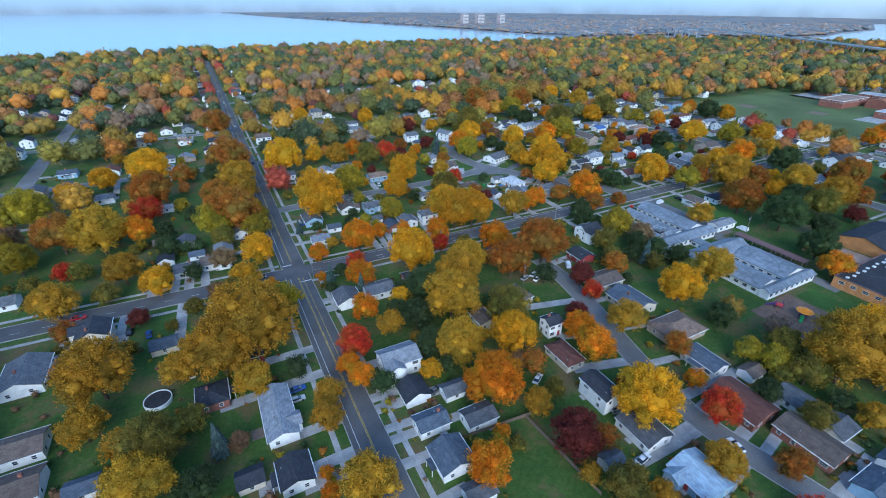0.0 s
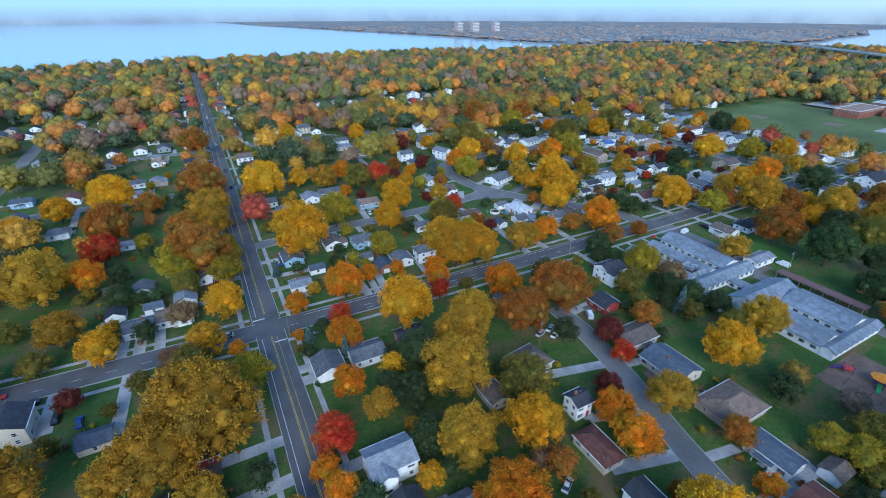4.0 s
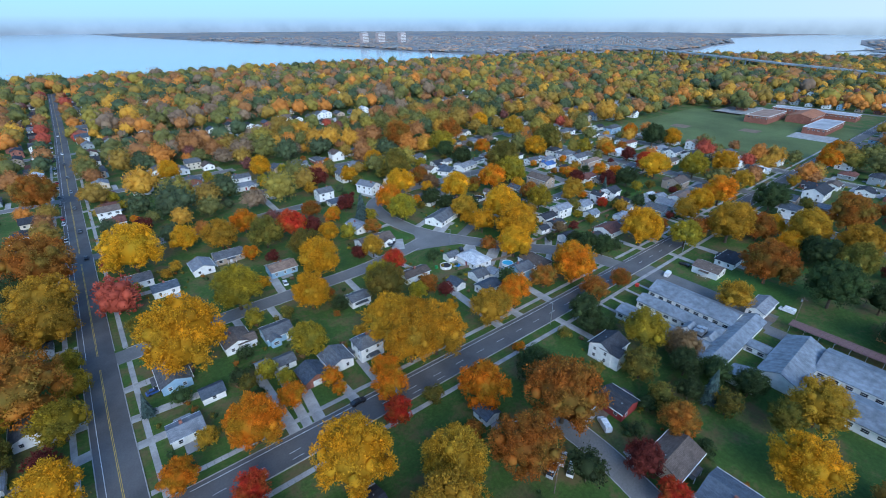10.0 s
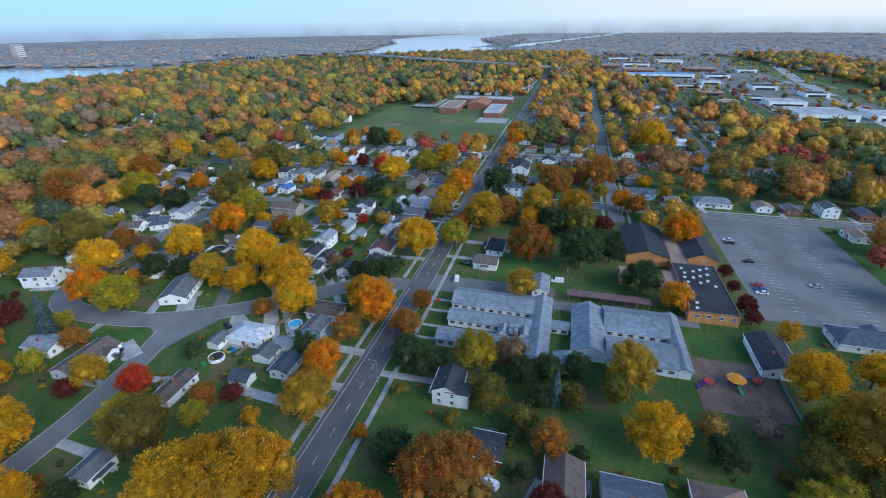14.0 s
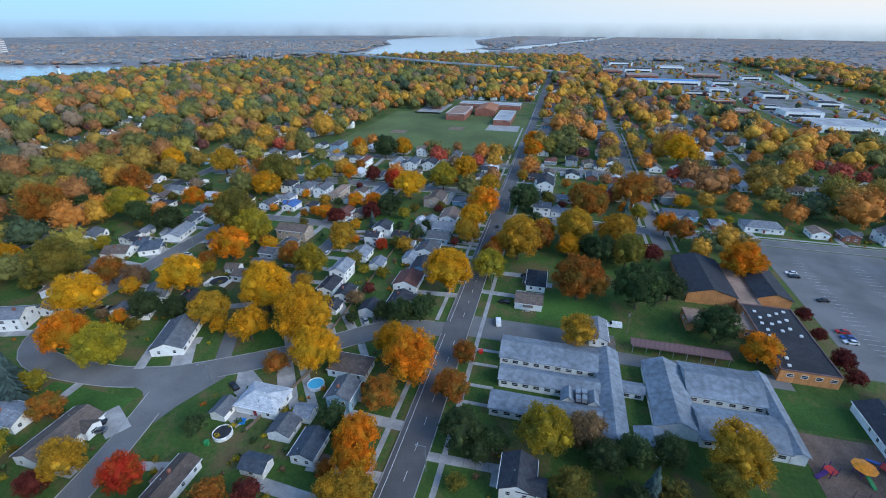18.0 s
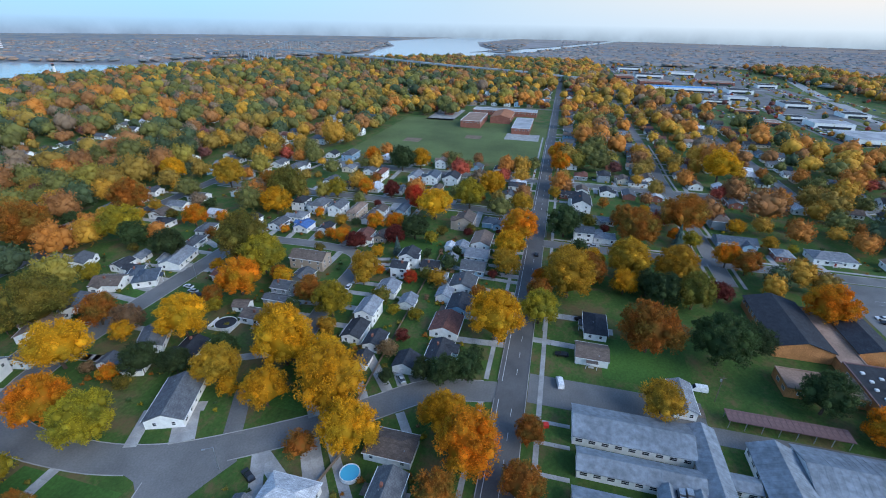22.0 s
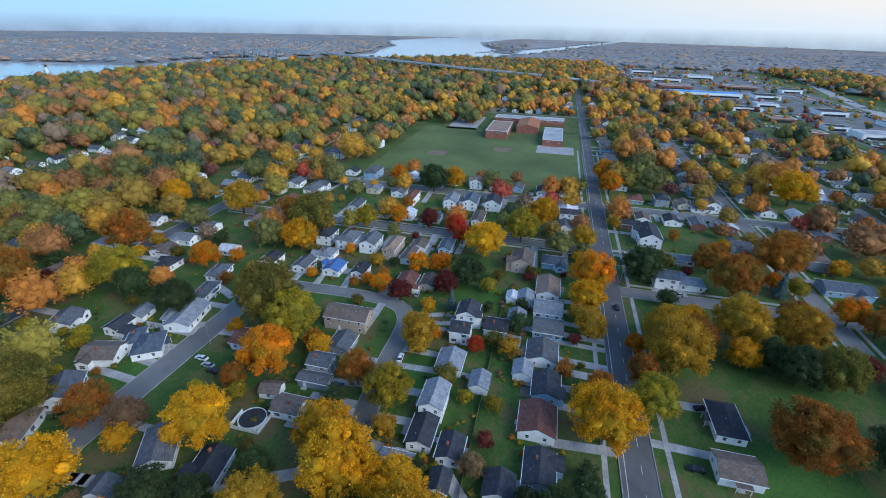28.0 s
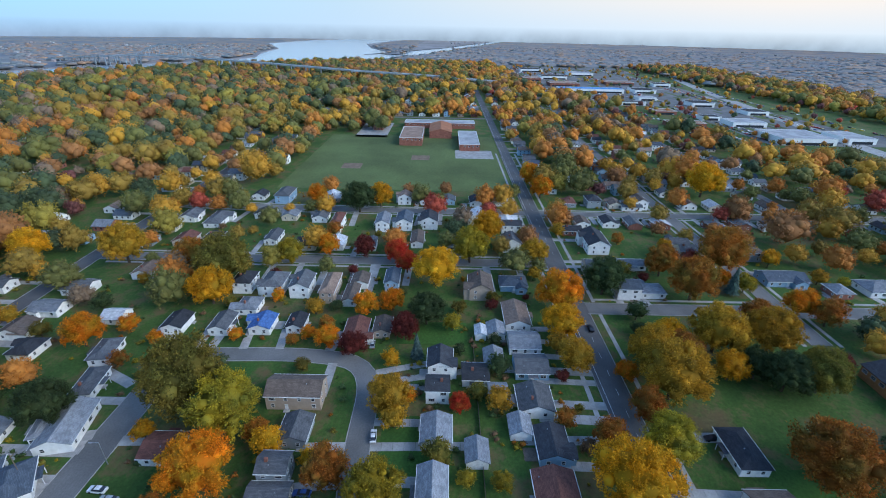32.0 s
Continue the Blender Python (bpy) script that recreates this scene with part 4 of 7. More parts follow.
house(383.8, 237.2, 15.5, 6.2, 0, "b", "w", 1)
house(410.6, 371.5, 12.6, 9.1, 0, "g", "w", 1)
house(406.2, 353.6, 19.0, 9.3, 0, "g", "w", 1)
house(446.2, 327.4, 16.9, 9.1, 0, "g", "b", 2)
house(333.6, 143.5, 8.6, 9.7, 0, "u", "w", 2)
house(334.5, 132.6, 8.1, 10.8, 0, "l", "w", 1)
house(381.9, 143.7, 19.0, 11.0, 0, "d", "w", 2)
house(348.0, 66.2, 10.4, 19.0, 0, "u", "b", 1)
house(340.3, 25.7, 11.0, 19.0, 0, "l", "w", 1)
house(359.2, 132.3, 6.6, 13.1, 0, "l", "w", 1)

for spec in ((-17.0, 405.0, 8.5, 8.0, 0, "t", "w", 1), (103.0, 219.2, 8.0, 6.0, 0, "g", "w", 1), (183.5, 323.1, 9.0, 7.0, 12, "g", "w", 1), (144.2, 333.5, 9.5, 8.0, 0, "g", "w", 2),
             (116.1, 402.5, 10.5, 8.0, 0, "g", "w", 1), (60.3, 204.0, 3.6, 3.0, 0, "l", "w", 1), (-27.4, 203.1, 6.0, 7.0, 0, "d", "w", 1), (-58.2, 294.8, 9.0, 8.0, 0, "g", "w", 1),
             (-22.0, 321.0, 9.0, 8.5, 0, "r", "w", 1), (-81.5, 399.5, 13.0, 8.5, 0, "t", "t", 1), (-83.7, 353.5, 10.0, 8.0, 0, "u", "b", 1), (88.5, 112.8, 11.5, 9.5, 8, "b", "c", 1),
             (-3.5, 124.5, 8.0, 6.5, 0, "d", "r", 1), (304.0, 323.0, 10.0, 7.5, 0, "d", "w", 1), (338.3, 259.7, 9.0, 7.0, 0, "b", "w", 1), (-39.3, 349.0, 8.0, 7.0, 0, "l", "w", 1)):
    house(*spec)

# ---- the trees near the way ----
tree(-84.7, 266.1, 20.5, "L")
tree(-79.0, 217.7, 14.1, "L")
tree(-75.9, 302.1, 11.9, "Y")
tree(-62.1, 204.6, 8.6, "R")
tree(-59.8, 175.3, 14.9, "M")
tree(-59.0, 311.4, 15.7, "Y")
tree(-51.2, 224.5, 22.2, "M")
tree(-45.9, 178.9, 8.9, "G")
tree(-43.7, 110.5, 10.7, "M")
tree(-41.5, 125.3, 19.0, "M")
tree(-40.8, 190.7, 14.3, "M")
tree(-37.4, 226.8, 13.5, "O")
tree(-35.3, 311.8, 22.8, "Y")
tree(-34.7, 158.3, 6.7, "P")
tree(-32.9, 271.1, 19.3, "B")
tree(-29.9, 83.6, 14.8, "M")
tree(-29.1, 176.6, 11.4, "Y")
tree(-27.8, 94.2, 15.0, "G")
tree(-27.2, 226.2, 9.5, "D")
tree(-21.8, 122.4, 10.9, "M")
tree(-19.4, 80.0, 9.4, "D")
tree(-18.7, 304.0, 12.8, "B")
tree(-17.5, 157.3, 6.7, "G")
tree(-14.1, 90.7, 5.9, "S")
tree(-10.6, 120.3, 20.3, "M")
tree(-9.7, 90.5, 5.4, "N")
tree(-5.5, 186.9, 9.3, "N")
tree(-3.7, 108.2, 10.9, "M")
tree(-0.7, 295.4, 13.1, "D")
tree(-0.1, 126.6, 24.0, "M")
tree(0.8, 164.9, 11.6, "A")
tree(2.4, 223.4, 23.4, "B")
tree(7.1, 67.4, 4.8, "O")
tree(7.6, 73.3, 3.8, "O")
tree(8.4, 185.9, 13.2, "Y")
tree(8.6, 258.7, 18.4, "M")
tree(9.1, 415.7, 21.0, "B")
tree(9.5, 275.1, 20.2, "M")
tree(10.8, 142.4, 13.3, "L")
tree(10.9, 209.4, 13.0, "L")
tree(11.7, 87.2, 8.4, "M")
tree(14.1, 225.3, 9.9, "L")
tree(14.2, 94.8, 8.2, "M")
tree(15.0, 62.8, 12.9, "M")
tree(22.4, 103.7, 7.3, "O")
tree(24.5, 97.1, 7.8, "O")
tree(26.7, 111.3, 11.0, "R")
tree(28.3, 159.8, 4.5, "O")
tree(31.1, 156.6, 4.4, "S")
tree(31.3, 175.3, 8.6, "O")
tree(35.6, 127.1, 9.8, "O")
tree(36.3, 159.2, 5.9, "D")
tree(40.0, 299.4, 23.2, "Y")
tree(40.8, 116.1, 9.1, "M")
tree(41.1, 148.3, 11.0, "O")
tree(41.2, 55.1, 11.1, "O")
tree(42.8, 217.3, 24.0, "Y")
tree(43.5, 161.7, 8.5, "R")
tree(43.7, 91.1, 6.4, "Y")
tree(45.8, 122.2, 8.5, "D")
tree(47.7, 99.9, 10.1, "D")
tree(48.8, 91.0, 6.5, "D")
tree(49.7, 76.6, 5.2, "D")
tree(49.9, 177.0, 14.5, "O")
tree(50.2, 115.6, 11.1, "D")
tree(54.8, 93.7, 14.9, "M")
tree(55.4, 75.2, 16.2, "O")
tree(61.5, 309.5, 12.7, "Y")
tree(61.8, 183.3, 8.0, "O")
tree(63.0, 114.3, 18.7, "M")
tree(63.8, 150.2, 18.8, "Y")
tree(64.0, 66.1, 8.0, "M")
tree(64.3, 51.8, 12.5, "P")
tree(65.5, 36.5, 10.6, "G")
tree(65.8, 242.9, 17.7, "L")
tree(71.4, 125.4, 17.6, "M")
tree(72.0, 32.2, 7.1, "M")
tree(72.1, 89.7, 14.4, "Y")
tree(72.2, 68.9, 6.1, "G")
tree(74.7, 180.1, 4.3, "O")
tree(75.4, 300.9, 15.5, "M")
tree(75.5, 202.1, 11.9, "L")
tree(77.9, 427.9, 15.2, "Y")
tree(79.0, 102.6, 14.8, "G")
tree(81.9, 159.7, 7.8, "R")
tree(81.9, 135.9, 15.8, "M")
tree(85.4, 168.8, 10.1, "O")
tree(87.3, 225.5, 14.2, "Y")
tree(87.7, 51.2, 17.5, "Y")
tree(88.4, 176.2, 8.8, "O")
tree(90.2, 312.8, 12.1, "O")
tree(91.5, 30.9, 9.4, "M")
tree(92.7, 288.5, 16.7, "G")
tree(92.9, 75.1, 11.7, "O")
tree(94.9, 84.5, 10.7, "O")
tree(97.7, 127.9, 16.6, "B")
tree(100.2, 245.5, 17.0, "Y")
tree(100.8, 92.2, 8.5, "P")
tree(105.0, 150.2, 13.5, "O")
tree(105.2, 41.4, 10.2, "R")
tree(105.9, 23.4, 7.6, "B")
tree(106.3, 291.1, 14.5, "R")
tree(111.4, 80.5, 11.8, "M")
tree(113.4, 218.4, 13.6, "L")
tree(116.3, 100.8, 7.9, "R")
tree(116.5, 131.7, 20.5, "B")
tree(117.8, 64.6, 8.5, "B")
tree(118.8, 109.6, 9.1, "P")
tree(123.2, 147.5, 11.8, "D")
tree(123.3, 39.9, 7.5, "D")
tree(125.3, 28.3, 8.4, "G")
tree(127.6, 248.1, 10.4, "M")
tree(128.1, 231.3, 9.5, "R")
tree(129.1, 399.7, 14.1, "Y")
tree(133.1, 176.6, 14.3, "M")
tree(135.1, 52.8, 8.4, "L")
tree(136.5, 102.3, 4.7, "D")
tree(137.2, 46.6, 9.5, "L")
tree(137.4, 110.2, 9.8, "B")
tree(138.8, 119.2, 5.0, "D")
tree(139.2, 21.2, 8.4, "M")
tree(140.2, 38.3, 10.9, "G")
tree(140.6, 270.6, 8.5, "B")
tree(142.6, 285.3, 8.5, "S")
tree(143.4, 67.6, 9.2, "D")
tree(143.6, 84.6, 14.8, "Y")
tree(144.3, 47.5, 11.3, "G")
tree(144.4, 179.3, 11.0, "O")
tree(144.9, 307.0, 9.8, "P")
tree(148.4, 294.6, 7.0, "S")
tree(148.6, 127.6, 10.7, "G")
tree(149.7, 34.3, 22.9, "M")
tree(150.5, 356.1, 13.1, "P")
tree(151.6, 181.6, 11.0, "O")
tree(151.8, 114.0, 7.7, "D")
tree(154.7, 109.5, 6.3, "S")
tree(156.4, 150.9, 7.7, "D")
tree(157.1, 36.8, 17.0, "L")
tree(157.1, 42.1, 9.0, "G")
tree(158.5, 27.8, 10.9, "G")
tree(160.0, 155.7, 11.2, "D")
tree(160.2, 92.7, 9.3, "G")
tree(160.4, 147.5, 7.9, "D")
tree(160.8, 119.7, 9.8, "D")
tree(162.9, 275.6, 15.6, "L")
tree(163.3, 134.9, 14.2, "L")
tree(164.3, 112.5, 9.1, "D")
tree(164.5, 291.0, 15.3, "O")
tree(166.5, 103.6, 9.1, "D")
tree(167.7, 181.0, 11.0, "B")
tree(167.8, 124.0, 10.6, "N")
tree(168.1, 88.0, 14.6, "M")
tree(171.3, 351.4, 11.5, "Y")
tree(174.0, 38.4, 15.0, "Y")
tree(175.0, 162.1, 10.5, "B")
tree(178.3, 207.3, 15.1, "Y")
tree(179.9, 176.0, 16.7, "O")
tree(183.3, 308.2, 18.4, "Y")
tree(184.2, 18.1, 12.0, "Y")
tree(185.9, 236.9, 12.6, "Y")
tree(187.7, 282.3, 11.1, "D")
tree(190.2, 184.5, 13.6, "Y")
tree(190.3, 176.2, 7.7, "O")
tree(190.4, 218.2, 20.4, "Y")
tree(190.6, 272.2, 9.7, "D")
tree(191.1, 256.8, 14.3, "M")
tree(192.2, 161.3, 8.4, "B")
tree(199.1, 335.5, 21.6, "G")
tree(199.6, 261.5, 10.5, "D")
tree(202.0, 370.2, 13.8, "Y")
tree(202.5, 226.8, 14.9, "Y")
tree(203.4, 240.8, 17.8, "Y")
tree(205.5, 317.8, 12.8, "B")
tree(205.5, 305.0, 10.3, "N")
tree(207.9, 346.6, 15.9, "G")
tree(207.9, 283.2, 17.1, "Y")
tree(208.1, 189.4, 9.6, "D")
tree(208.1, 195.6, 7.8, "D")
tree(210.1, 224.6, 7.1, "D")
tree(211.4, 125.4, 12.6, "M")
tree(211.5, 182.4, 9.7, "D")
tree(211.7, 41.8, 5.7, "P")
tree(214.0, 249.7, 15.5, "A")
tree(215.7, 67.1, 11.7, "O")
tree(215.7, 210.5, 6.8, "N")
tree(219.5, 41.8, 7.0, "P")
tree(224.6, 78.5, 14.3, "D")
tree(228.1, 288.6, 8.4, "B")
tree(232.5, 238.8, 13.6, "L")
tree(234.6, 177.1, 19.4, "Y")
tree(234.7, 42.1, 5.1, "P")
tree(237.2, 281.7, 17.3, "O")
tree(239.0, 251.2, 11.8, "B")
tree(240.4, 102.6, 18.1, "D")
tree(241.7, 124.9, 20.1, "B")
tree(246.4, 403.5, 23.2, "B")
tree(247.4, 42.0, 5.9, "P")
tree(248.9, 162.2, 14.9, "L")
tree(249.6, 89.1, 12.5, "D")
tree(251.2, 177.3, 9.9, "B")
tree(252.0, 273.6, 7.3, "B")
tree(255.5, 282.8, 19.1, "L")
tree(256.5, 333.8, 14.5, "D")
tree(261.9, 358.7, 13.2, "D")
tree(262.3, 162.9, 10.4, "B")
tree(263.1, 298.0, 23.1, "G")
tree(264.1, 238.6, 12.7, "M")
tree(264.4, 217.7, 6.6, "R")
tree(265.4, 369.8, 20.1, "L")
tree(271.1, 151.8, 20.8, "M")
tree(271.4, 398.9, 8.4, "D")
tree(272.2, 410.2, 9.8, "D")
tree(275.2, 102.9, 15.3, "G")
tree(275.6, 113.5, 15.5, "D")
tree(277.3, 55.2, 17.1, "O")
tree(279.2, 163.0, 7.3, "O")
tree(280.4, 128.6, 11.0, "Y")
tree(281.1, 119.5, 10.9, "D")
tree(283.8, 178.5, 11.9, "M")
tree(284.1, 90.8, 9.9, "P")
tree(284.7, 143.4, 15.2, "B")
tree(284.7, 153.0, 16.3, "M")
tree(289.2, 254.0, 10.1, "P")
tree(291.3, 348.9, 13.1, "O")
tree(293.4, 263.9, 9.2, "O")
tree(294.9, 125.9, 18.5, "M")
tree(295.5, 394.9, 19.6, "B")
tree(298.5, 236.6, 10.3, "P")
tree(301.5, 179.0, 14.1, "Y")
tree(308.6, 229.4, 14.2, "D")
tree(311.1, 100.8, 12.5, "B")
tree(312.3, 72.3, 12.1, "B")
tree(315.0, 253.4, 10.0, "O")
tree(317.8, 243.8, 10.0, "O")
tree(318.7, 78.9, 11.6, "O")
tree(319.7, 176.3, 17.6, "O")
tree(320.2, 317.3, 16.7, "Y")
tree(330.2, 117.3, 18.4, "B")
tree(333.5, 153.9, 18.2, "D")
tree(334.7, 96.9, 7.0, "S")
tree(335.9, 318.9, 24.0, "G")
tree(337.9, 89.6, 9.4, "L")
tree(343.5, 96.7, 7.3, "O")
tree(347.3, 338.4, 16.1, "B")
tree(349.7, 240.1, 11.3, "R")
tree(351.1, 121.6, 14.0, "B")
tree(352.5, 416.9, 16.4, "Y")
tree(354.0, 373.3, 19.0, "M")
tree(355.9, 91.2, 22.9, "B")
tree(356.3, 296.2, 12.9, "L")
tree(360.1, 245.7, 11.8, "R")
tree(360.5, 179.3, 13.9, "M")
tree(361.2, 210.4, 17.2, "L")
tree(365.1, 262.4, 10.7, "P")
tree(366.2, 280.2, 10.8, "O")
tree(385.7, 200.0, 17.0, "Y")
tree(426.1, 275.5, 19.9, "D")
tree(435.1, 263.5, 15.4, "Y")
tree(439.1, 304.6, 12.2, "O")
tree(458.6, 157.9, 15.6, "O")
tree(467.7, 43.8, 24.0, "Y")
tree(485.0, 160.4, 15.9, "O")

tree(99.7, 190.2, 19.0, "A")
tree(107.6, 175.6, 18.5, "A")
tree(105.9, 185.9, 17.0, "A")
tree(99.0, 177.7, 18.0, "A")
tree(112.4, 212.9, 15.5, "G")
tree(121.7, 251.1, 6.5, "P")
tree(102.9, 264.8, 15.7, "G")
tree(116.0, 287.6, 9.6, "P")
tree(118.9, 275.7, 9.9, "Y")
tree(125.1, 309.9, 10.5, "B")
tree(134.4, 301.2, 7.2, "Y")
tree(122.5, 206.0, 7.3, "L")
tree(94.9, 218.3, 6.7, "D")
tree(-5.2, 220.9, 18.4, "L")
tree(-2.1, 255.3, 17.5, "B")
tree(-34.9, 249.3, 14.7, "R")
tree(-3.6, 208.2, 10.1, "G")
tree(-25.9, 209.1, 9.8, "D")
tree(-9.4, 163.9, 7.8, "N")
tree(-3.8, 156.0, 11.8, "G")
tree(39.8, 144.3, 4.7, "S")
tree(58.0, 128.9, 12.4, "D")
tree(8.6, 305.1, 25.7, "B")
tree(13.3, 237.6, 8.5, "L")

# ---- woods and houses farther off ----
OPEN = [(466, 655, 172, 345), (585, 760, 172, 285), (212, 322, -20, 36), (160, 210, 66, 160), (196, 290, 36, 160), (162, 190, 40, 70)]  # field, schools, car park, play area


def blocked(x, y, pad=2.0):
    for x0, x1, y0, y1 in OPEN:
        if x0 - pad < x < x1 + pad and y0 - pad < y < y1 + pad:
            return True
    return False


def plaza(x, y):
    """The shopping area by the highway."""
    return 560 < x < 1750 and -345 < y < (-70 if x < 700 else (-30 if x < 960 else 60 + 0.05 * (x - 960)))


def on_land(x, y):
    for (x0, y0), (x1, y1) in zip(SHORE, SHORE[1:]):
        if x0 <= x < x1:
            return y < y0 + (y1 - y0) * (x - x0) / (x1 - x0) - 12
    return x < SHORE[0][0] and y < 1040


rnd = random.Random(5)
HX = np.array([(h[0], h[1]) for h in HOUSES])
MAPPED = HX.copy()


def near_mapped(x, y):
    return np.min(np.hypot(MAPPED[:, 0] - x, MAPPED[:, 1] - y))


CELLS = {}


def note(x, y, r):
    CELLS.setdefault((int(x // 24), int(y // 24)), []).append((x, y, r))


for q in TREES:
    note(q[0], q[1], q[2] * 0.7)
for q in HOUSES:
    note(q[0], q[1], q[2])
for q in ((170.6, 203.8), (147.4, 219.4), (217.1, 274.4), (-28.6, 117.5), (154, 219), (143, 253)):  # pools, patios
    note(q[0], q[1], 5.0)


def free_of(x, y, r):
    i, j = int(x // 24), int(y // 24)
    for a in (i - 1, i, i + 1):
        for b in (j - 1, j, j + 1):
            for q in CELLS.get((a, b), ()):
                if math.hypot(q[0] - x, q[1] - y) < r + q[2]:
                    return False
    return True


ROADPTS = {}
for k, line in LINES.items():
    for px, py in line:
        for a in (-1, 0, 1):
            for b in (-1, 0, 1):
                ROADPTS.setdefault((int(px // 24) + a, int(py // 24) + b), []).append((px, py, ROADS[k][1] / 2))


def clear(x, y):
    """Distance outside the nearest street's edge, up to 24 m."""
    return min([math.hypot(p[0] - x, p[1] - y) - p[2] for p in ROADPTS.get((int(x // 24), int(y // 24)), ())] + [24.0])


# drives of the mapped houses
for hx, hy, hr, ha in list(HOUSES):
    d, name = off_road(hx, hy)
    if 4 < d < 34 and name:
        line = LINES[name]
        i = int(np.argmin(np.hypot(line[:, 0] - hx, line[:, 1] - hy)))
        ux, uy = hx - line[i, 0], hy - line[i, 1]
        L = math.hypot(ux, uy)
        ux, uy = ux / L, uy / L
        px, py = -uy * (hr * 0.75), ux * (hr * 0.75)
        hw = ROADS[name][1] / 2
        driveway(line[i, 0] + ux * hw + px, line[i, 1] + uy * hw + py, hx + px - ux, hy + py - uy, rnd.uniform(2.6, 3.6))

for x0, y0, x1, y1, w, mat in ((174, 240, 190, 247.5, 5.0, ASPHALT_OLD), (185.5, 221.5, 195, 228.5, 3.4, None), (168.5, 251.5, 178, 257.5, 6.5, None), (170.5, 228.5, 163.5, 217.5, 4.2, None), (141, 247.5, 146.5, 257.5, 6.2, None),
                               (155.5, 222.5, 152.5, 216.5, 5.0, None), (206, 196, 214, 201, 5.5, ASPHALT_OLD)):
    driveway(x0, y0, x1, y1, w, mat)

# rows of houses along the farther streets
far_houses = []
FAR_ROOF, FAR_WALL = "gggdddlubbtrw", "wwwwwwcbtgk"
for name in ("north_street", "second_street", "third_street", "east_street", "far_east_street", "far_street", "farther_street", "west_lane", "upper_street", "lake_street", "cross_street", "avenue", "main_road"):
    line = np.array(resample(ROADS[name][0], 2.0))
    hw = ROADS[name][1] / 2
    k = 3
    while k < len(line) - 3:
        k += rnd.randint(7, 9)
        if k >= len(line) - 3:
            break
        t = line[k + 1] - line[k - 1]
        t = t / np.linalg.norm(t)
        for side in (-1, 1):
            n = np.array([t[1], -t[0]]) * side
            x, y = line[k] + n * (hw + rnd.uniform(11, 14))
            if x > 980 or y < -150 or y > 900 or x < -260 or (25 < x < 312 and 0 < y < 330) or blocked(x, y, 8) or plaza(x, y) or not on_land(x, y) or near_mapped(x, y) < 16 or clear(x, y) < 7:
                continue
            if not free_of(x, y, 6.5):
                continue
            note(x, y, 6.0)
            lx, ly = rnd.uniform(7.5, 9.5), rnd.uniform(8.5, 12)
            if abs(t[0]) < 0.5:
                lx, ly = ly, lx
            far = math.hypot(x - 200, y - 190) > 270 or len(HOUSES) > 285
            spec = (round(float(x), 1), round(float(y), 1), round(lx, 1), round(ly, 1), 0, rnd.choice(FAR_ROOF), rnd.choice(FAR_WALL), 2 if rnd.random() < 0.25 else 1)
            if far:
                far_houses.append(spec)
            else:
                house(*spec)
            if rnd.random() < 0.7 and math.hypot(x - 250, y - 150) < 420:
                px = t * (max(lx, ly) * 0.6)
                a, b = line[k] + n * hw + px, np.array((x, y)) + px
                driveway(a[0], a[1], b[0], b[1], rnd.uniform(2.6, 3.4))

# trees that fill the blocks beyond
MIXES = {"town": "YYYMMMMOOOBBGGGGLLDDDPRNSGGO", "wood": "MMMMMMYYOOBBBBGGGGGGGLLNNDDDDDPM", "far": "MMMMBBBBBGGGGGGDDDDDLLOOYNNPRGN"}
far_trees = []
# shrubs round the houses
SH = {}
sh_shapes = [crown_arrays(np.random.default_rng(400 + i), 4, 4, 3, 0.1) for i in range(4)]
srs = np.random.default_rng(12)
for hx, hy, hr, ha in HOUSES:
    for _ in range(7):
        q, w = srs.uniform(0, 6.283), srs.uniform(0.9, 2.4)
        x, y = hx + math.cos(q) * (hr + srs.uniform(0.2, 6)), hy + math.sin(q) * (hr + srs.uniform(0.2, 6))
        if clear(x, y) < 1.5 or blocked(x, y, 1) or any(math.hypot(h[0] - x, h[1] - y) < h[2] for h in HOUSES if abs(h[0] - x) < 20):
            continue
        v, t, q2 = sh_shapes[srs.integers(0, 4)]
        SH.setdefault("DDGLBN"[srs.integers(0, 6)], []).append((v * (w, w, w * 0.8) + (x, y, 0.36 * w), t, q2))
# garden trees beside the mapped houses
garden = random.Random(21)
planted = 0
for hx, hy, hr, ha in [h for h in HOUSES if math.hypot(h[0] - 150, h[1] - 190) < 260]:
    for _ in range(5):
        a, d = garden.uniform(0, 6.283), garden.uniform(4.6, 8.5)
        x, y = hx + math.cos(a) * (hr + d * 0.3 + garden.uniform(1, 5)), hy + math.sin(a) * (hr + d * 0.3 + garden.uniform(1, 5))
        if planted >= 210 or clear(x, y) < 3 or blocked(x, y, 2) or not free_of(x, y, d * 0.3):
            continue
        note(x, y, d * 0.3)
        tree(round(x, 1), round(y, 1), round(d, 1), garden.choice("GGLDDMMBYOLP"), True)
        planted += 1
        break
step = 12.5
SPINE = [(20, 60), (20, 110), (40, 150), (80, 175), (130, 190), (180, 190), (230, 185)]  # the middle of the settlement
singles = 0
gx = -420.0
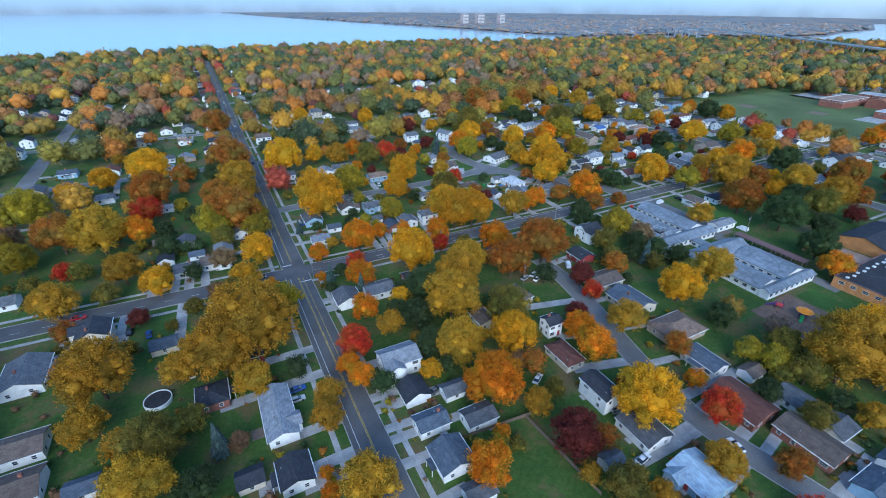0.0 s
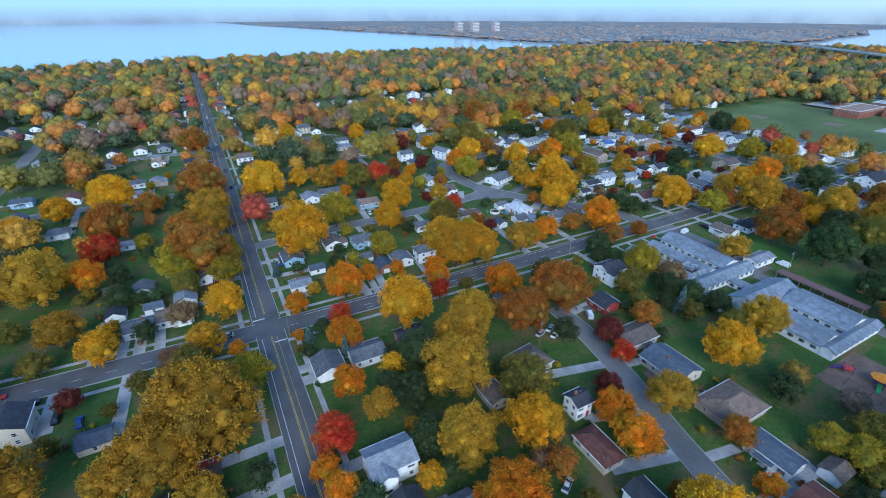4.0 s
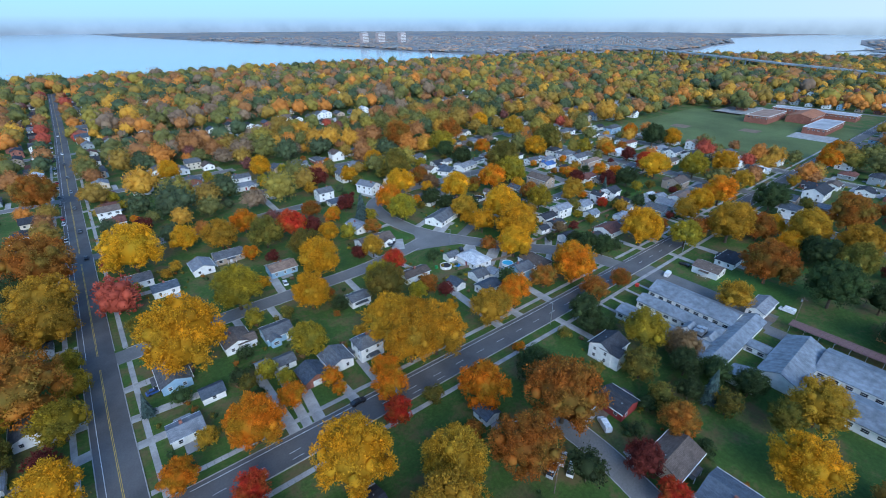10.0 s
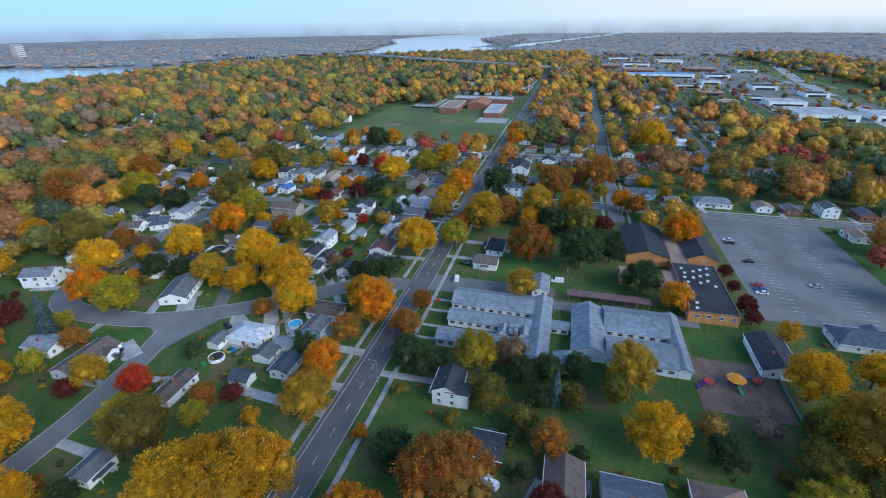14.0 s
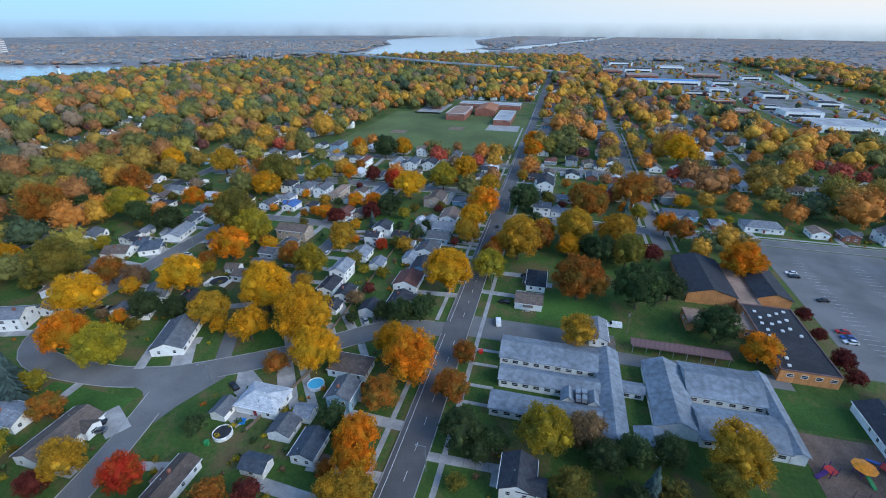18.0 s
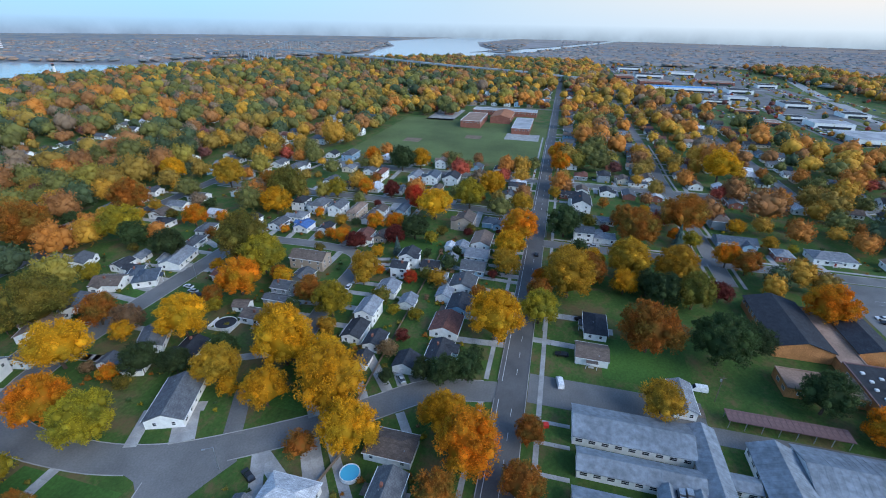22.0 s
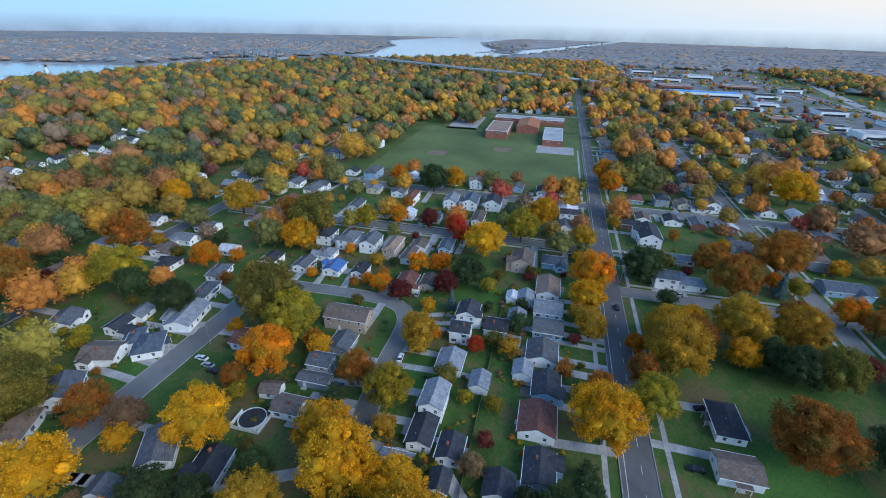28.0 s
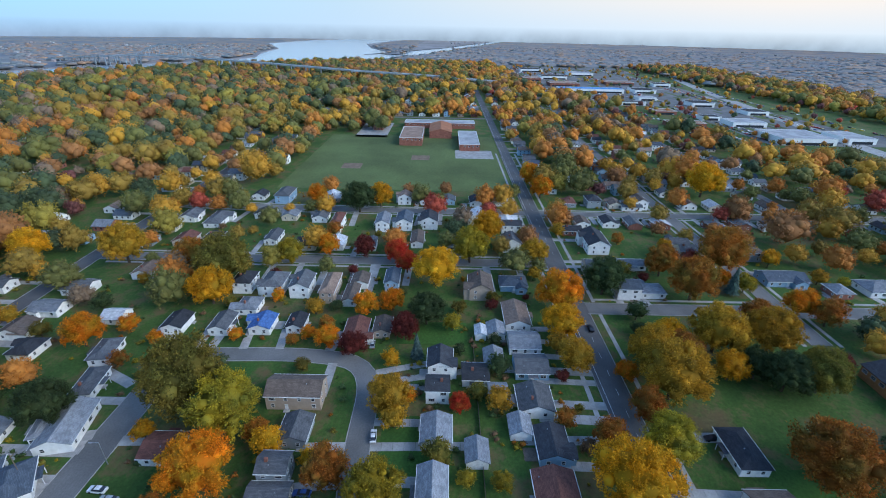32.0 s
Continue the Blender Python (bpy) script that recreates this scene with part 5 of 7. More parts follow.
while gx < 1700:
    gy = -520.0
    while gy < 1130:
        x, y = gx + rnd.uniform(-5.5, 5.5), gy + rnd.uniform(-5.5, 5.5)
        gy += step
        if not on_land(x, y) or blocked(x, y, 4) or y < 60 - 0.9 * (x + 150) and x < 160:
            continue
        if plaza(x, y) and rnd.random() > (0.16 if x < 900 else 0.10):
            continue
        nm = near_mapped(x, y)
        wood = (y > 330 and x > 100) or y > 420
        core = x < 318 and y < 335 and x > -60
        if nm < (34 if core else 15):
            p = 0.34 if nm < 15 else 0.5
        else:
            p = 0.92 if wood or y < -345 else (0.45 if y < 20 and x < 330 else 0.62 if 330 < x < 720 and y < 165 else 0.9)
        if rnd.random() > p:
            continue
        if plaza(x, y):
            p = -1.0
        d = rnd.uniform(5, 9) if p < 0 else rnd.choice((8, 11, 13, 15, 17, 19)) * rnd.uniform(0.95, 1.2) if nm >= (34 if core else 15) else (rnd.uniform(2.2, 5.5) if nm < 15 else rnd.uniform(4.4, 9.0))
        if clear(x, y) < d * 0.3 + 0.5 or not free_of(x, y, d * 0.3):
            continue
        note(x, y, d * 0.3)
        c = rnd.choice("YYYOOOMMBBRGGLDNOYMP" if x > 330 and y < 165 and not wood else MIXES[("far" if x < 250 or x > 800 or y > 620 else "wood") if wood else "town"])
        if c == "S":
            d = min(d, 5.5)
        if c in "PR":
            d = min(d, 10.5)
        if nm < 15 and c in "YOR":
            c = rnd.choice("DGLNBD")
        dist = min(math.hypot(x - px, y - py) for px, py in SPINE)
        if (core or dist < 250) and (dist < 120 or singles < 100 or (d <= 4.5 and c != "S" and singles < 400)):
            tree(round(x, 1), round(y, 1), round(d, 1), c, True)
            singles += 0 if d <= 4.5 else 1
        else:
            far_trees.append((x, y, d, c, dist))
    gx += step
# trees along the farther streets
for name, share, tones in (("avenue", 0.6, "BBMMOGRBGD"), ("main_road", 0.38, "OYYBMOGO"), ("second_street", 0.5, "YMOGB"), ("third_street", 0.55, "OMRYGB"), ("east_street", 0.5, "BMOGY"), ("far_east_street", 0.5, "OBMG"), ("north_street", 0.5, "MBYG"), ("cross_street", 0.4, "BMG"), ("far_street", 0.6, "OBMY"), ("farther_street", 0.6, "OBMY")):
    line = np.array(resample(ROADS[name][0], 2.0))
    for k in range(4, len(line) - 4, 7):
        t = line[k + 1] - line[k - 1]
        t = t / np.linalg.norm(t)
        for side in (-1, 1):
            x, y = line[k] + np.array([t[1], -t[0]]) * side * (ROADS[name][1] / 2 + rnd.uniform(5.0, 10.5)) + t * rnd.uniform(-4, 4)
            d = rnd.uniform(7, 16)
            if rnd.random() > share or (x < 345 and y < 250) or not on_land(x, y) or blocked(x, y, -2) or plaza(x, y) or clear(x, y) < 3.5 or near_mapped(x, y) < 9 or any(math.hypot(q[0] - x, q[1] - y) < (q[2] + d * 0.5) * 0.75 for q in TREES):
                continue
            far_trees.append((x, y, d, rnd.choice(tones), min(math.hypot(x - px, y - py) for px, py in SPINE)))
FARK = {}
rs = np.random.default_rng(3)
shapes = [crown_arrays(np.random.default_rng(200 + i), 9, 8, 3, 0.04, core=0.84, full=0.82) for i in range(6)]
shapes_mid = [crown_arrays(np.random.default_rng(250 + i), 15, 14, 6, 0.027, core=0.72, full=0.78) for i in range(6)]
shapes_low = [crown_arrays(np.random.default_rng(300 + i), 6, 4, 2, 0.065, core=0.9, full=0.85) for i in range(6)]
for x, y, d, c, dist in far_trees:
    if c == "S":
        c = "D"
    dist = min([dist] + [math.hypot(x - px, y - py) + 90 for px, py in ((210, 340), (130, 320), (30, 310), (320, 320), (350, 80))])
    v, t, q = (shapes_mid if dist < 270 else shapes if dist < 560 else shapes_low)[rs.integers(0, 6)]
    a = rs.uniform(0, 6.28)
    R = np.array([[math.cos(a), -math.sin(a), 0], [math.sin(a), math.cos(a), 0], [0, 0, rs.uniform(0.85, 1.1)]])
    FARK.setdefault(c, []).append(((v @ R.T) * d + (x, y, 0.56 * d), t, q))


def far_leaf(name, c):
    """Leaves of the far woods: each clump its own shade."""
    m, nt, b = nodes_of(name, 0.8)
    isl = ramp(nt, nt.nodes.new("ShaderNodeNewGeometry").outputs["Random Per Island"], [(0.0, (0.84, 0.82, 0.84)), (1.0, (1.16, 1.16, 1.12))])
    w = ramp(nt, noise_node(nt, 0.05, 2.0).outputs["Fac"], [(0.3, (0.75, 0.75, 0.78)), (0.7, (1.2, 1.2, 1.15))])
    nt.links.new(mix(nt, 1.0, mix(nt, 1.0, c, isl.outputs[0], "MULTIPLY"), w.outputs[0], "MULTIPLY"), b.inputs["Base Color"])
    return m


FAR_COL = {"Y": (0.45, 0.235, 0.026), "M": (0.25, 0.158, 0.027), "O": (0.42, 0.16, 0.028), "B": (0.27, 0.12, 0.04), "R": (0.31, 0.058, 0.033), "G": (0.125, 0.122, 0.032), "L": (0.235, 0.188, 0.032), "D": (0.058, 0.08, 0.036), "P": (0.135, 0.05, 0.042), "N": (0.19, 0.13, 0.082)}
for c, items in FARK.items():
    V, Fs, n = [], [], 0
    for v, t, q in items:
        V.append(v)
        Fs += (t + n).tolist()
        if len(q):
            Fs += (q + n).tolist()
        n += len(v)
    me = mesh_of("far_trees", np.concatenate(V).tolist(), Fs, [far_leaf("far_leaves_" + c, FAR_COL[c])])
    me.shade_smooth()
    ob = new("far_trees", me)
    tagged(ob, "far treetops with %s autumn leaves between the houses" % TREEWORD[c], "trees", kind="stuff")


def far_house_block(specs):
    """Houses too far off to tell their parts: walls, roofs and dark windows in one mesh."""
    mats = list(WALL.values()) + list(ROOF.values()) + [GLASS]
    wi, ri = {k: i for i, k in enumerate(WALL)}, {k: len(WALL) + i for i, k in enumerate(ROOF)}
    V, Fs, I = [], [], []
    for x, y, lx, ly, ang, roof, wall, st in specs:
        turn = ly > lx
        a, b = (ly, lx) if turn else (lx, ly)
        h = 2.9 if st == 1 else 5.3
        rise, o = b * 0.24, 0.4
        A, B = a / 2, b / 2
        body = [(-A, -B, 0), (A, -B, 0), (A, B, 0), (-A, B, 0), (-A, -B, h), (A, -B, h), (A, B, h), (-A, B, h), (-A, 0, h + rise), (A, 0, h + rise)]
        bf = [(0, 1, 5, 4), (1, 2, 6, 9, 5), (2, 3, 7, 6), (3, 0, 4, 8, 7)]
        e, r, p, q = h - o * rise / B + 0.2, h + rise + 0.2, A + o, B + o
        rf = [(-p, -q, e), (p, -q, e), (p, q, e), (-p, q, e), (-p, 0, r), (p, 0, r), (-p, -q, e - 0.25), (p, -q, e - 0.25), (p, q, e - 0.25), (-p, q, e - 0.25)]
        rff = [(0, 1, 5, 4), (2, 3, 4, 5), (0, 6, 7, 1), (2, 8, 9, 3)]
        win, wf = [], []
        for lev in range(st):
            z0, z1 = 1.0 + 2.4 * lev, 2.2 + 2.4 * lev
            for sx in (-0.32, 0.0, 0.3):
                for sy in (-B - 0.03, B + 0.03):
                    n = len(win)
                    win += [(sx * a - 0.5, sy, z0), (sx * a + 0.5, sy, z0), (sx * a + 0.5, sy, z1), (sx * a - 0.5, sy, z1)]
                    wf.append((n, n + 1, n + 2, n + 3))
            for sx in (-A - 0.03, A + 0.03):
                for sy in (-0.25, 0.25):
                    n = len(win)
                    win += [(sx, sy * b - 0.5, z0), (sx, sy * b + 0.5, z0), (sx, sy * b + 0.5, z1), (sx, sy * b - 0.5, z1)]
                    wf.append((n, n + 1, n + 2, n + 3))
        for vs, fs, m in ((body, bf, wi[wall]), (rf, rff, ri[roof]), (win, wf, len(mats) - 1)):
            n = len(V)
            V += [((-vy if turn else vx) + x, (vx if turn else vy) + y, vz) for vx, vy, vz in vs]
            Fs += [tuple(n + i for i in f) for f in fs]
            I += [m] * len(fs)
    return mesh_of("far_houses", V, Fs, mats, I)


hrnd = random.Random(33)
wood_houses = []
while len(wood_houses) < 420:
    x, y = hrnd.uniform(-260, 1350), hrnd.uniform(340, 1000)
    if hrnd.random() < 0.3:
        x, y = hrnd.uniform(430, 1250), hrnd.uniform(-40, 330)
    if not on_land(x, y + 40) or blocked(x, y, 12) or plaza(x, y) or clear(x, y) < 8 or near_mapped(x, y) < 18:
        continue
    wood_houses.append((round(x, 1), round(y, 1), round(hrnd.uniform(8, 11), 1), round(hrnd.uniform(9, 13), 1), 0, hrnd.choice("ggdluubtw"), hrnd.choice("wwwwwwcbk"), 2 if hrnd.random() < 0.55 else 1))
tagged(new("far_houses", far_house_block(wood_houses)), "far white-walled houses scattered between the treetops", "houses", kind="stuff")
far_houses.sort(key=lambda h: math.hypot(h[0] - 230, h[1] - 200))
for spec in far_houses[:85]:
    tagged(new("house", far_house_block([spec])), "small %s house, %s roof, %s walls, far street" % ("two-storey" if spec[7] == 2 else "single-storey", ROOFWORD[spec[5]], WALLWORD[spec[6]]), "house", "suburban houses")
tagged(new("far_houses", far_house_block(far_houses[85:])), "far rows of white-walled houses with grey shingle roofs", "houses", kind="stuff")

for c, items in SH.items():
    V, Fs, n = [], [], 0
    for v, t, q in items:
        V.append(v)
        Fs += (t + n).tolist() + (q + n).tolist()
        n += len(v)
    tagged(new("shrubs", mesh_of("shrubs", np.concatenate(V).tolist(), Fs, [LEAF[c]])), "low %s shrubs round the houses" % TREEWORD[c], "shrubs", kind="stuff")

# ---- schools, church, car parks, play area ----
def lot(name, x0, x1, y0, y1, z, mat, label, category="car park"):
    return tagged(new(name, box_mesh(name, x0, x1, y0, y1, -0.2, z, mat)), label, category, kind="structure")


def wing(parent, x0, x1, y0, y1, h, rise, along, roof_mat, wall_mat, win=True):
    """A long building wing with a low gable roof and rows of windows."""
    lx, ly = x1 - x0, y1 - y0
    a, b = (lx, ly) if along == "x" else (ly, lx)
    base = pose((x0 + x1) / 2, (y0 + y1) / 2, 0, 0, 0, 0 if along == "x" else 90)
    part("wall", gable_walls("wall", a, b, h, rise, wall_mat), parent, base)
    part("roof", gable_roof("roof", a, b, h, rise, roof_mat, 0.6), parent, base)
    if win:
        n = max(1, int(a / 3.2))
        for s in (-1, 1):
            for i in range(n):
                part("window", WIN_WIDE, parent, base @ pose(((i + 0.5) / n - 0.5) * a, s * b / 2, h - 1.5, 0, 0, 0 if s < 0 else 180))


def seams(parent, x0, x1, y0, y1, h, rise, along):
    """Standing seams of a metal roof."""
    lx, ly = x1 - x0, y1 - y0
    a, b = (lx, ly) if along == "x" else (ly, lx)
    vs, fs = [], []
    n = int(a / 1.6)
    for i in range(n + 1):
        q = -a / 2 + a * i / n
        for s in (-1, 1):
            k = len(vs)
            e = h - 0.6 * rise / (b / 2) + 0.24
            vs += [(q - 0.03, s * (b / 2 + 0.6), e), (q + 0.03, s * (b / 2 + 0.6), e), (q + 0.03, 0, h + rise + 0.24), (q - 0.03, 0, h + rise + 0.24)]
            vs += [(x, y, z + 0.04) for x, y, z in vs[k:k + 4]]
            fs += [(k + 4, k + 5, k + 6, k + 7), (k, k + 4, k + 7, k + 3), (k + 1, k + 2, k + 6, k + 5)]
    part("roof_seams", mesh_of("roof_seams", vs, fs, [METAL_ROOF]), parent, pose((x0 + x1) / 2, (y0 + y1) / 2, 0, 0, 0, 0 if along == "x" else 90))


school = thing("school_building", 0, 0, 0, 0, "long low school wings under dull blue-grey metal roofs", "school")
school_b = thing("school_building", 0, 0, 0, 0, "square school block with metal roofs round a courtyard", "school")
for p, dims in ((school, [(194.8, 206, 119.6, 150, 3.4, 2.1, "y"), (184.5, 191, 119.6, 149, 3.3, 1.5, "y"), (168, 206.4, 113, 119.4, 3.3, 1.5, "x"), (172.3, 179, 119.6, 150.2, 3.2, 1.4, "y"), (180.2, 184.4, 126.6, 130, 3.2, 1.5, "x"), (180.2, 184.4, 119.6, 122.8, 3.2, 1.5, "x")]),
                (school_b, [(191.2, 206, 73.2, 94, 3.4, 2.3, "y"), (176.5, 203.5, 94.2, 105, 3.5, 2.5, "x"), (175, 187.3, 73.2, 94, 3.3, 2.0, "y"), (175, 206, 69.2, 73, 3.3, 0.9, "x")])):
    for d in dims:
        wing(p, *d, METAL_ROOF, WALL["w"])
        seams(p, *d)
for x in (200.5, 193.0, 183.0, 175.5):
    driveway(x, 150.4, x, 158.6, 1.3)
for x in (192.2, 193.6):
    rail = thing("railing", x, 121, 0, 90, "white railing along the school courtyard", "railing", "courtyard railings")
    part("top_rail", box_mesh("top_rail", 0, 27, -0.05, 0.05, 0.95, 1.05, TRIM), rail)
    for k in range(10):
        part("post", box_mesh("post", 3 * k - 0.06, 3 * k + 0.06, -0.06, 0.06, -0.1, 0.95, TRIM), rail)
link = thing("covered_walk", 0, 0, 0, 0, "low glazed covered walk joining the school blocks", "covered walk")
wing(link, 189, 193, 106.2, 112.8, 2.6, 0.6, "y", METAL_ROOF, TRIM)
annex = thing("school_annex", 0, 0, 0, 0, "small square annex with a pale metal roof", "annex")
wing(annex, 168.5, 175, 102.5, 110.5, 2.8, 1.2, "x", METAL_ROOF, WALL["w"])
plant = thing("roof_equipment", 181.9, 124.7, 0, 0, "grey rooftop air handling units on a flat deck", "roof equipment")
part("deck", box_mesh("deck", -2.2, 2.2, -1.7, 1.7, 0, 3.7, TAR), plant)
for ux, uy, uz in ((-1.2, -0.8, 1.5), (-1.2, 0.9, 1.1), (1.1, -0.8, 1.6), (1.1, 0.9, 1.2)):
    part("unit", box_mesh("unit", ux - 0.9, ux + 0.9, uy - 0.7, uy + 0.7, 3.7, 3.7 + uz, STEEL), plant)
lot("car_park_school", 207, 220, 112, 163, 0.03, ASPHALT_OLD, "worn asphalt drive beside the school")
lot("car_park_yard", 204.6, 211, 60, 112, 0.035, ASPHALT_OLD, "worn asphalt service yard behind the school")
canopy = thing("carport", 213.9, 91.8, 0, 0, "long open carport with a dark rusty-red roof", "carport")
sheet_mesh = box_mesh("roof_sheet", -2.4, 2.4, 0, 1.5, 2.9, 3.1, RUST)
for i in range(20):
    part("roof_sheet", sheet_mesh, canopy, pose(0, -15.6 + i * 1.56, 0))
for i in range(8):
    for sx in (-2.1, 2.1):
        part("post", box_mesh("post", sx - 0.08, sx + 0.08, -15 + i * 4.28 - 0.08, -15 + i * 4.28 + 0.08, -0.1, 2.9, STEEL), canopy)
church = thing("church", 0, 0, 0, 0, "orange brick church with dark shingle roofs and flat hall", "church")
wing(church, 251, 284, 64, 82, 4.6, 2.6, "x", ROOF["d"], ORANGE_BRICK)
wing(church, 254, 281, 43.5, 55.5, 4.4, 2.2, "x", ROOF["d"], ORANGE_BRICK)


def flat_block(parent, x0, x1, y0, y1, h, roof_mat, wall_mat, rows=True, edge=None):
    """A flat-roofed block with a parapet and windows."""
    part("wall", box_mesh("wall", x0, x1, y0, y1, -0.3, h, wall_mat), parent)
    part("roof", box_mesh("roof", x0 + 0.3, x1 - 0.3, y0 + 0.3, y1 - 0.3, h - 0.2, h + 0.05, roof_mat), parent)
    vs, fs = [], []
    for q in ((x0 - 0.1, x1 + 0.1, y0 - 0.1, y0 + 0.3), (x0 - 0.1, x1 + 0.1, y1 - 0.3, y1 + 0.1), (x0 - 0.1, x0 + 0.3, y0 + 0.3, y1 - 0.3), (x1 - 0.3, x1 + 0.1, y0 + 0.3, y1 - 0.3)):
        box_into(vs, fs, *q, h, h + 0.35)
    part("parapet", mesh_of("parapet", vs, fs, [edge or TRIM]), parent)
    if rows:
        for i in range(int((x1 - x0) / 4)):
            part("window", WIN_WIDE, parent, pose(x0 + 2 + i * 4, y0, h - 1.6))
            part("window", WIN_WIDE, parent, pose(x0 + 2 + i * 4, y1, h - 1.6, 0, 0, 180))
        for i in range(int((y1 - y0) / 4)):
            part("window", WIN_WIDE, parent, pose(x0, y0 + 2 + i * 4, h - 1.6, 0, 0, -90))
            part("window", WIN_WIDE, parent, pose(x1, y0 + 2 + i * 4, h - 1.6, 0, 0, 90))


flat_block(church, 208.5, 247, 47, 64, 4.5, TAR, ORANGE_BRICK, True, RUST)
flat_block(church, 230, 240, 64.1, 86, 3.6, MULCH, ORANGE_BRICK, True, MULCH)
flat_block(church, 247.1, 283, 55.8, 63.7, 3.4, MULCH, ORANGE_BRICK, False, MULCH)
dome = box_mesh("skylight", -0.5, 0.5, -0.5, 0.5, 0, 0.45, TRIM)
for i in range(9):
    part("skylight", dome, church, pose(211 + i * 3.9, 60.8 - 0.6 * (i % 2), 4.55))
    part("skylight", dome, church, pose(229 + i * 1.9, 50.5 + (i * 5) % 8, 4.55))
lot("car_park_church", 216, 317, -20, 36, 0.03, ASPHALT_OLD, "wide grey car park with faded bay lines")
stripes_v, stripes_f = [], []
for i in range(28):
    for y0, y1 in ((20, 25), (-4, 1)):
        n = len(stripes_v)
        x = 222 + i * 3.0
        stripes_v += [(x, y0, 0.036), (x + 0.12, y0, 0.036), (x + 0.12, y1, 0.036), (x, y1, 0.036)]
        stripes_f.append((n, n + 1, n + 2, n + 3))
part("bay_line", mesh_of("bay_line", stripes_v, stripes_f, [PAINT_W]), bpy.data.objects["car_park_church"])
lot("playing_field", 470, 650, 174, 342, 0.03, FIELD, "wide mown playing field of dull green grass", "field")
lot("car_park_far", 640, 720, 285, 318, 0.03, CONCRETE, "pale car park beside the playing field")
lot("forecourt_far", 560, 590, 180, 214, 0.05, CONCRETE, "pale paved forecourt beside the school")
lot("play_area", 163, 187, 44, 68, 0.06, rough_mat("bark_chips", (0.19, 0.125, 0.09), 0.95, 2.0, 0.2, 0.25), "reddish bark play area", "play area")
far_school = thing("school_building", 0, 0, 0, 0, "red brick school with white flat roofs by the field", "school")
WHITE_FLAT = rough_mat("white_roofing", (0.36, 0.36, 0.37), 0.8, 0.5, 0.1, 0.1)
flat_block(far_school, 588, 650, 191, 210, 6.0, WHITE_FLAT, RED_BRICK)
flat_block(far_school, 605, 660, 246, 268, 7.5, MULCH, RED_BRICK)
flat_block(far_school, 692, 712, 190, 270, 6.0, WHITE_FLAT, RED_BRICK)
wing(far_school, 640, 688, 217, 240, 6.5, 3.0, "x", rough_mat("orange_tiles", (0.34, 0.14, 0.07), 0.8, 1.0, 0.2), RED_BRICK)
for bx, by in ((560, 245), (530, 300)):
    dia = lot("ball_diamond", bx - 8, bx + 8, by - 8, by + 8, 0.04, DIRT, "bare earth ball diamond in the field", "ball diamond")

for i, (x0, x1, y0, y1) in enumerate(((143, 152.4, 254, 284), (216, 234, 321, 330), (188.5, 199, 46, 66), (216, 320, -60, -21), (224, 246, 112, 140), (186, 193, 226, 240), (197, 204, 214, 236), (240, 262, 220, 240), (296, 310, 214, 240), (262, 284, 286, 300))):
    lot("lawn", x0, x1, y0, y1, 0.016 + 0.005 * i, GREENER, "well-kept bright green lawn", "lawn")

# play equipment
PLAY = {k: rough_mat("play_" + k, c, 0.4, 5.0, 1.0, 0.08, relief=0) for k, c in {"orange": (0.85, 0.28, 0.02), "red": (0.6, 0.04, 0.03), "blue": (0.05, 0.1, 0.35), "green": (0.05, 0.3, 0.1), "purple": (0.12, 0.05, 0.2)}.items()}


def canopy_mesh(r, h):
    vs = [(0, 0, h + 1.1)] + [(r * math.cos(a * math.pi / 4), r * math.sin(a * math.pi / 4), h) for a in range(8)] + [(0.96 * r * math.cos(a * math.pi / 4), 0.96 * r * math.sin(a * math.pi / 4), h - 0.12) for a in range(8)]
    fs = [(0, 1 + i, 1 + (i + 1) % 8) for i in range(8)] + [(1 + i, 9 + i, 9 + (i + 1) % 8, 1 + (i + 1) % 8) for i in range(8)]
    return mesh_of("canopy", vs, fs, [PLAY["orange"]])


def play_frame(x, y, rz, deck, slide, shade):
    ob = thing("climbing_frame", x, y, 0, rz, "climbing frame with coloured deck and slide on bark", "climbing frame", "play equipment")
    part("deck", box_mesh("deck", -1.2, 1.2, -1.2, 1.2, 1.4, 1.6, PLAY[deck]), ob)
    for sx in (-1.1, 1.1):
        for sy in (-1.1, 1.1):
            part("post", box_mesh("post", sx - 0.08, sx + 0.08, sy - 0.08, sy + 0.08, -0.1, 3.0, PLAY["purple"]), ob)
    vs, fs = [], []
    box_into(vs, fs, 1.2, 4.2, -0.5, 0.5, 0.0, 0.15)
    vs[4:] = [(vx, vy, vz + (1.5 if vx < 2 else 0.1)) for vx, vy, vz in vs[4:]]
    vs[:4] = [(vx, vy, vz + (1.4 if vx < 2 else 0.0)) for vx, vy, vz in vs[:4]]
    part("slide", mesh_of("slide", vs, fs, [PLAY[slide]]), ob)
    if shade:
        part("canopy", canopy_mesh(2.8, 3.0), ob, None, "orange eight-sided shade")
        part("mast", box_mesh("mast", -0.1, 0.1, -0.1, 0.1, 1.6, 4.0, STEEL), ob)
    return ob


play_frame(175.5, 57, 200, "purple", "green", True)
play_frame(178, 50.5, 40, "red", "blue", False)
play_frame(174, 64.5, 120, "red", "purple", False)
swing = thing("swing_frame", 167, 56, 0, 0, "brown steel swing frame on bark", "swing", "play equipment")
for i in range(5):
    for sx in (-1, 1):
        part("leg", box_mesh("leg", sx - 0.06, sx + 0.06, -6 + 3 * i - 0.06, -6 + 3 * i + 0.06, -0.1, 2.4, RUST), swing)
part("beam", box_mesh("beam", -0.06, 0.06, -6.2, 6.2, 2.4, 2.52, RUST), swing)

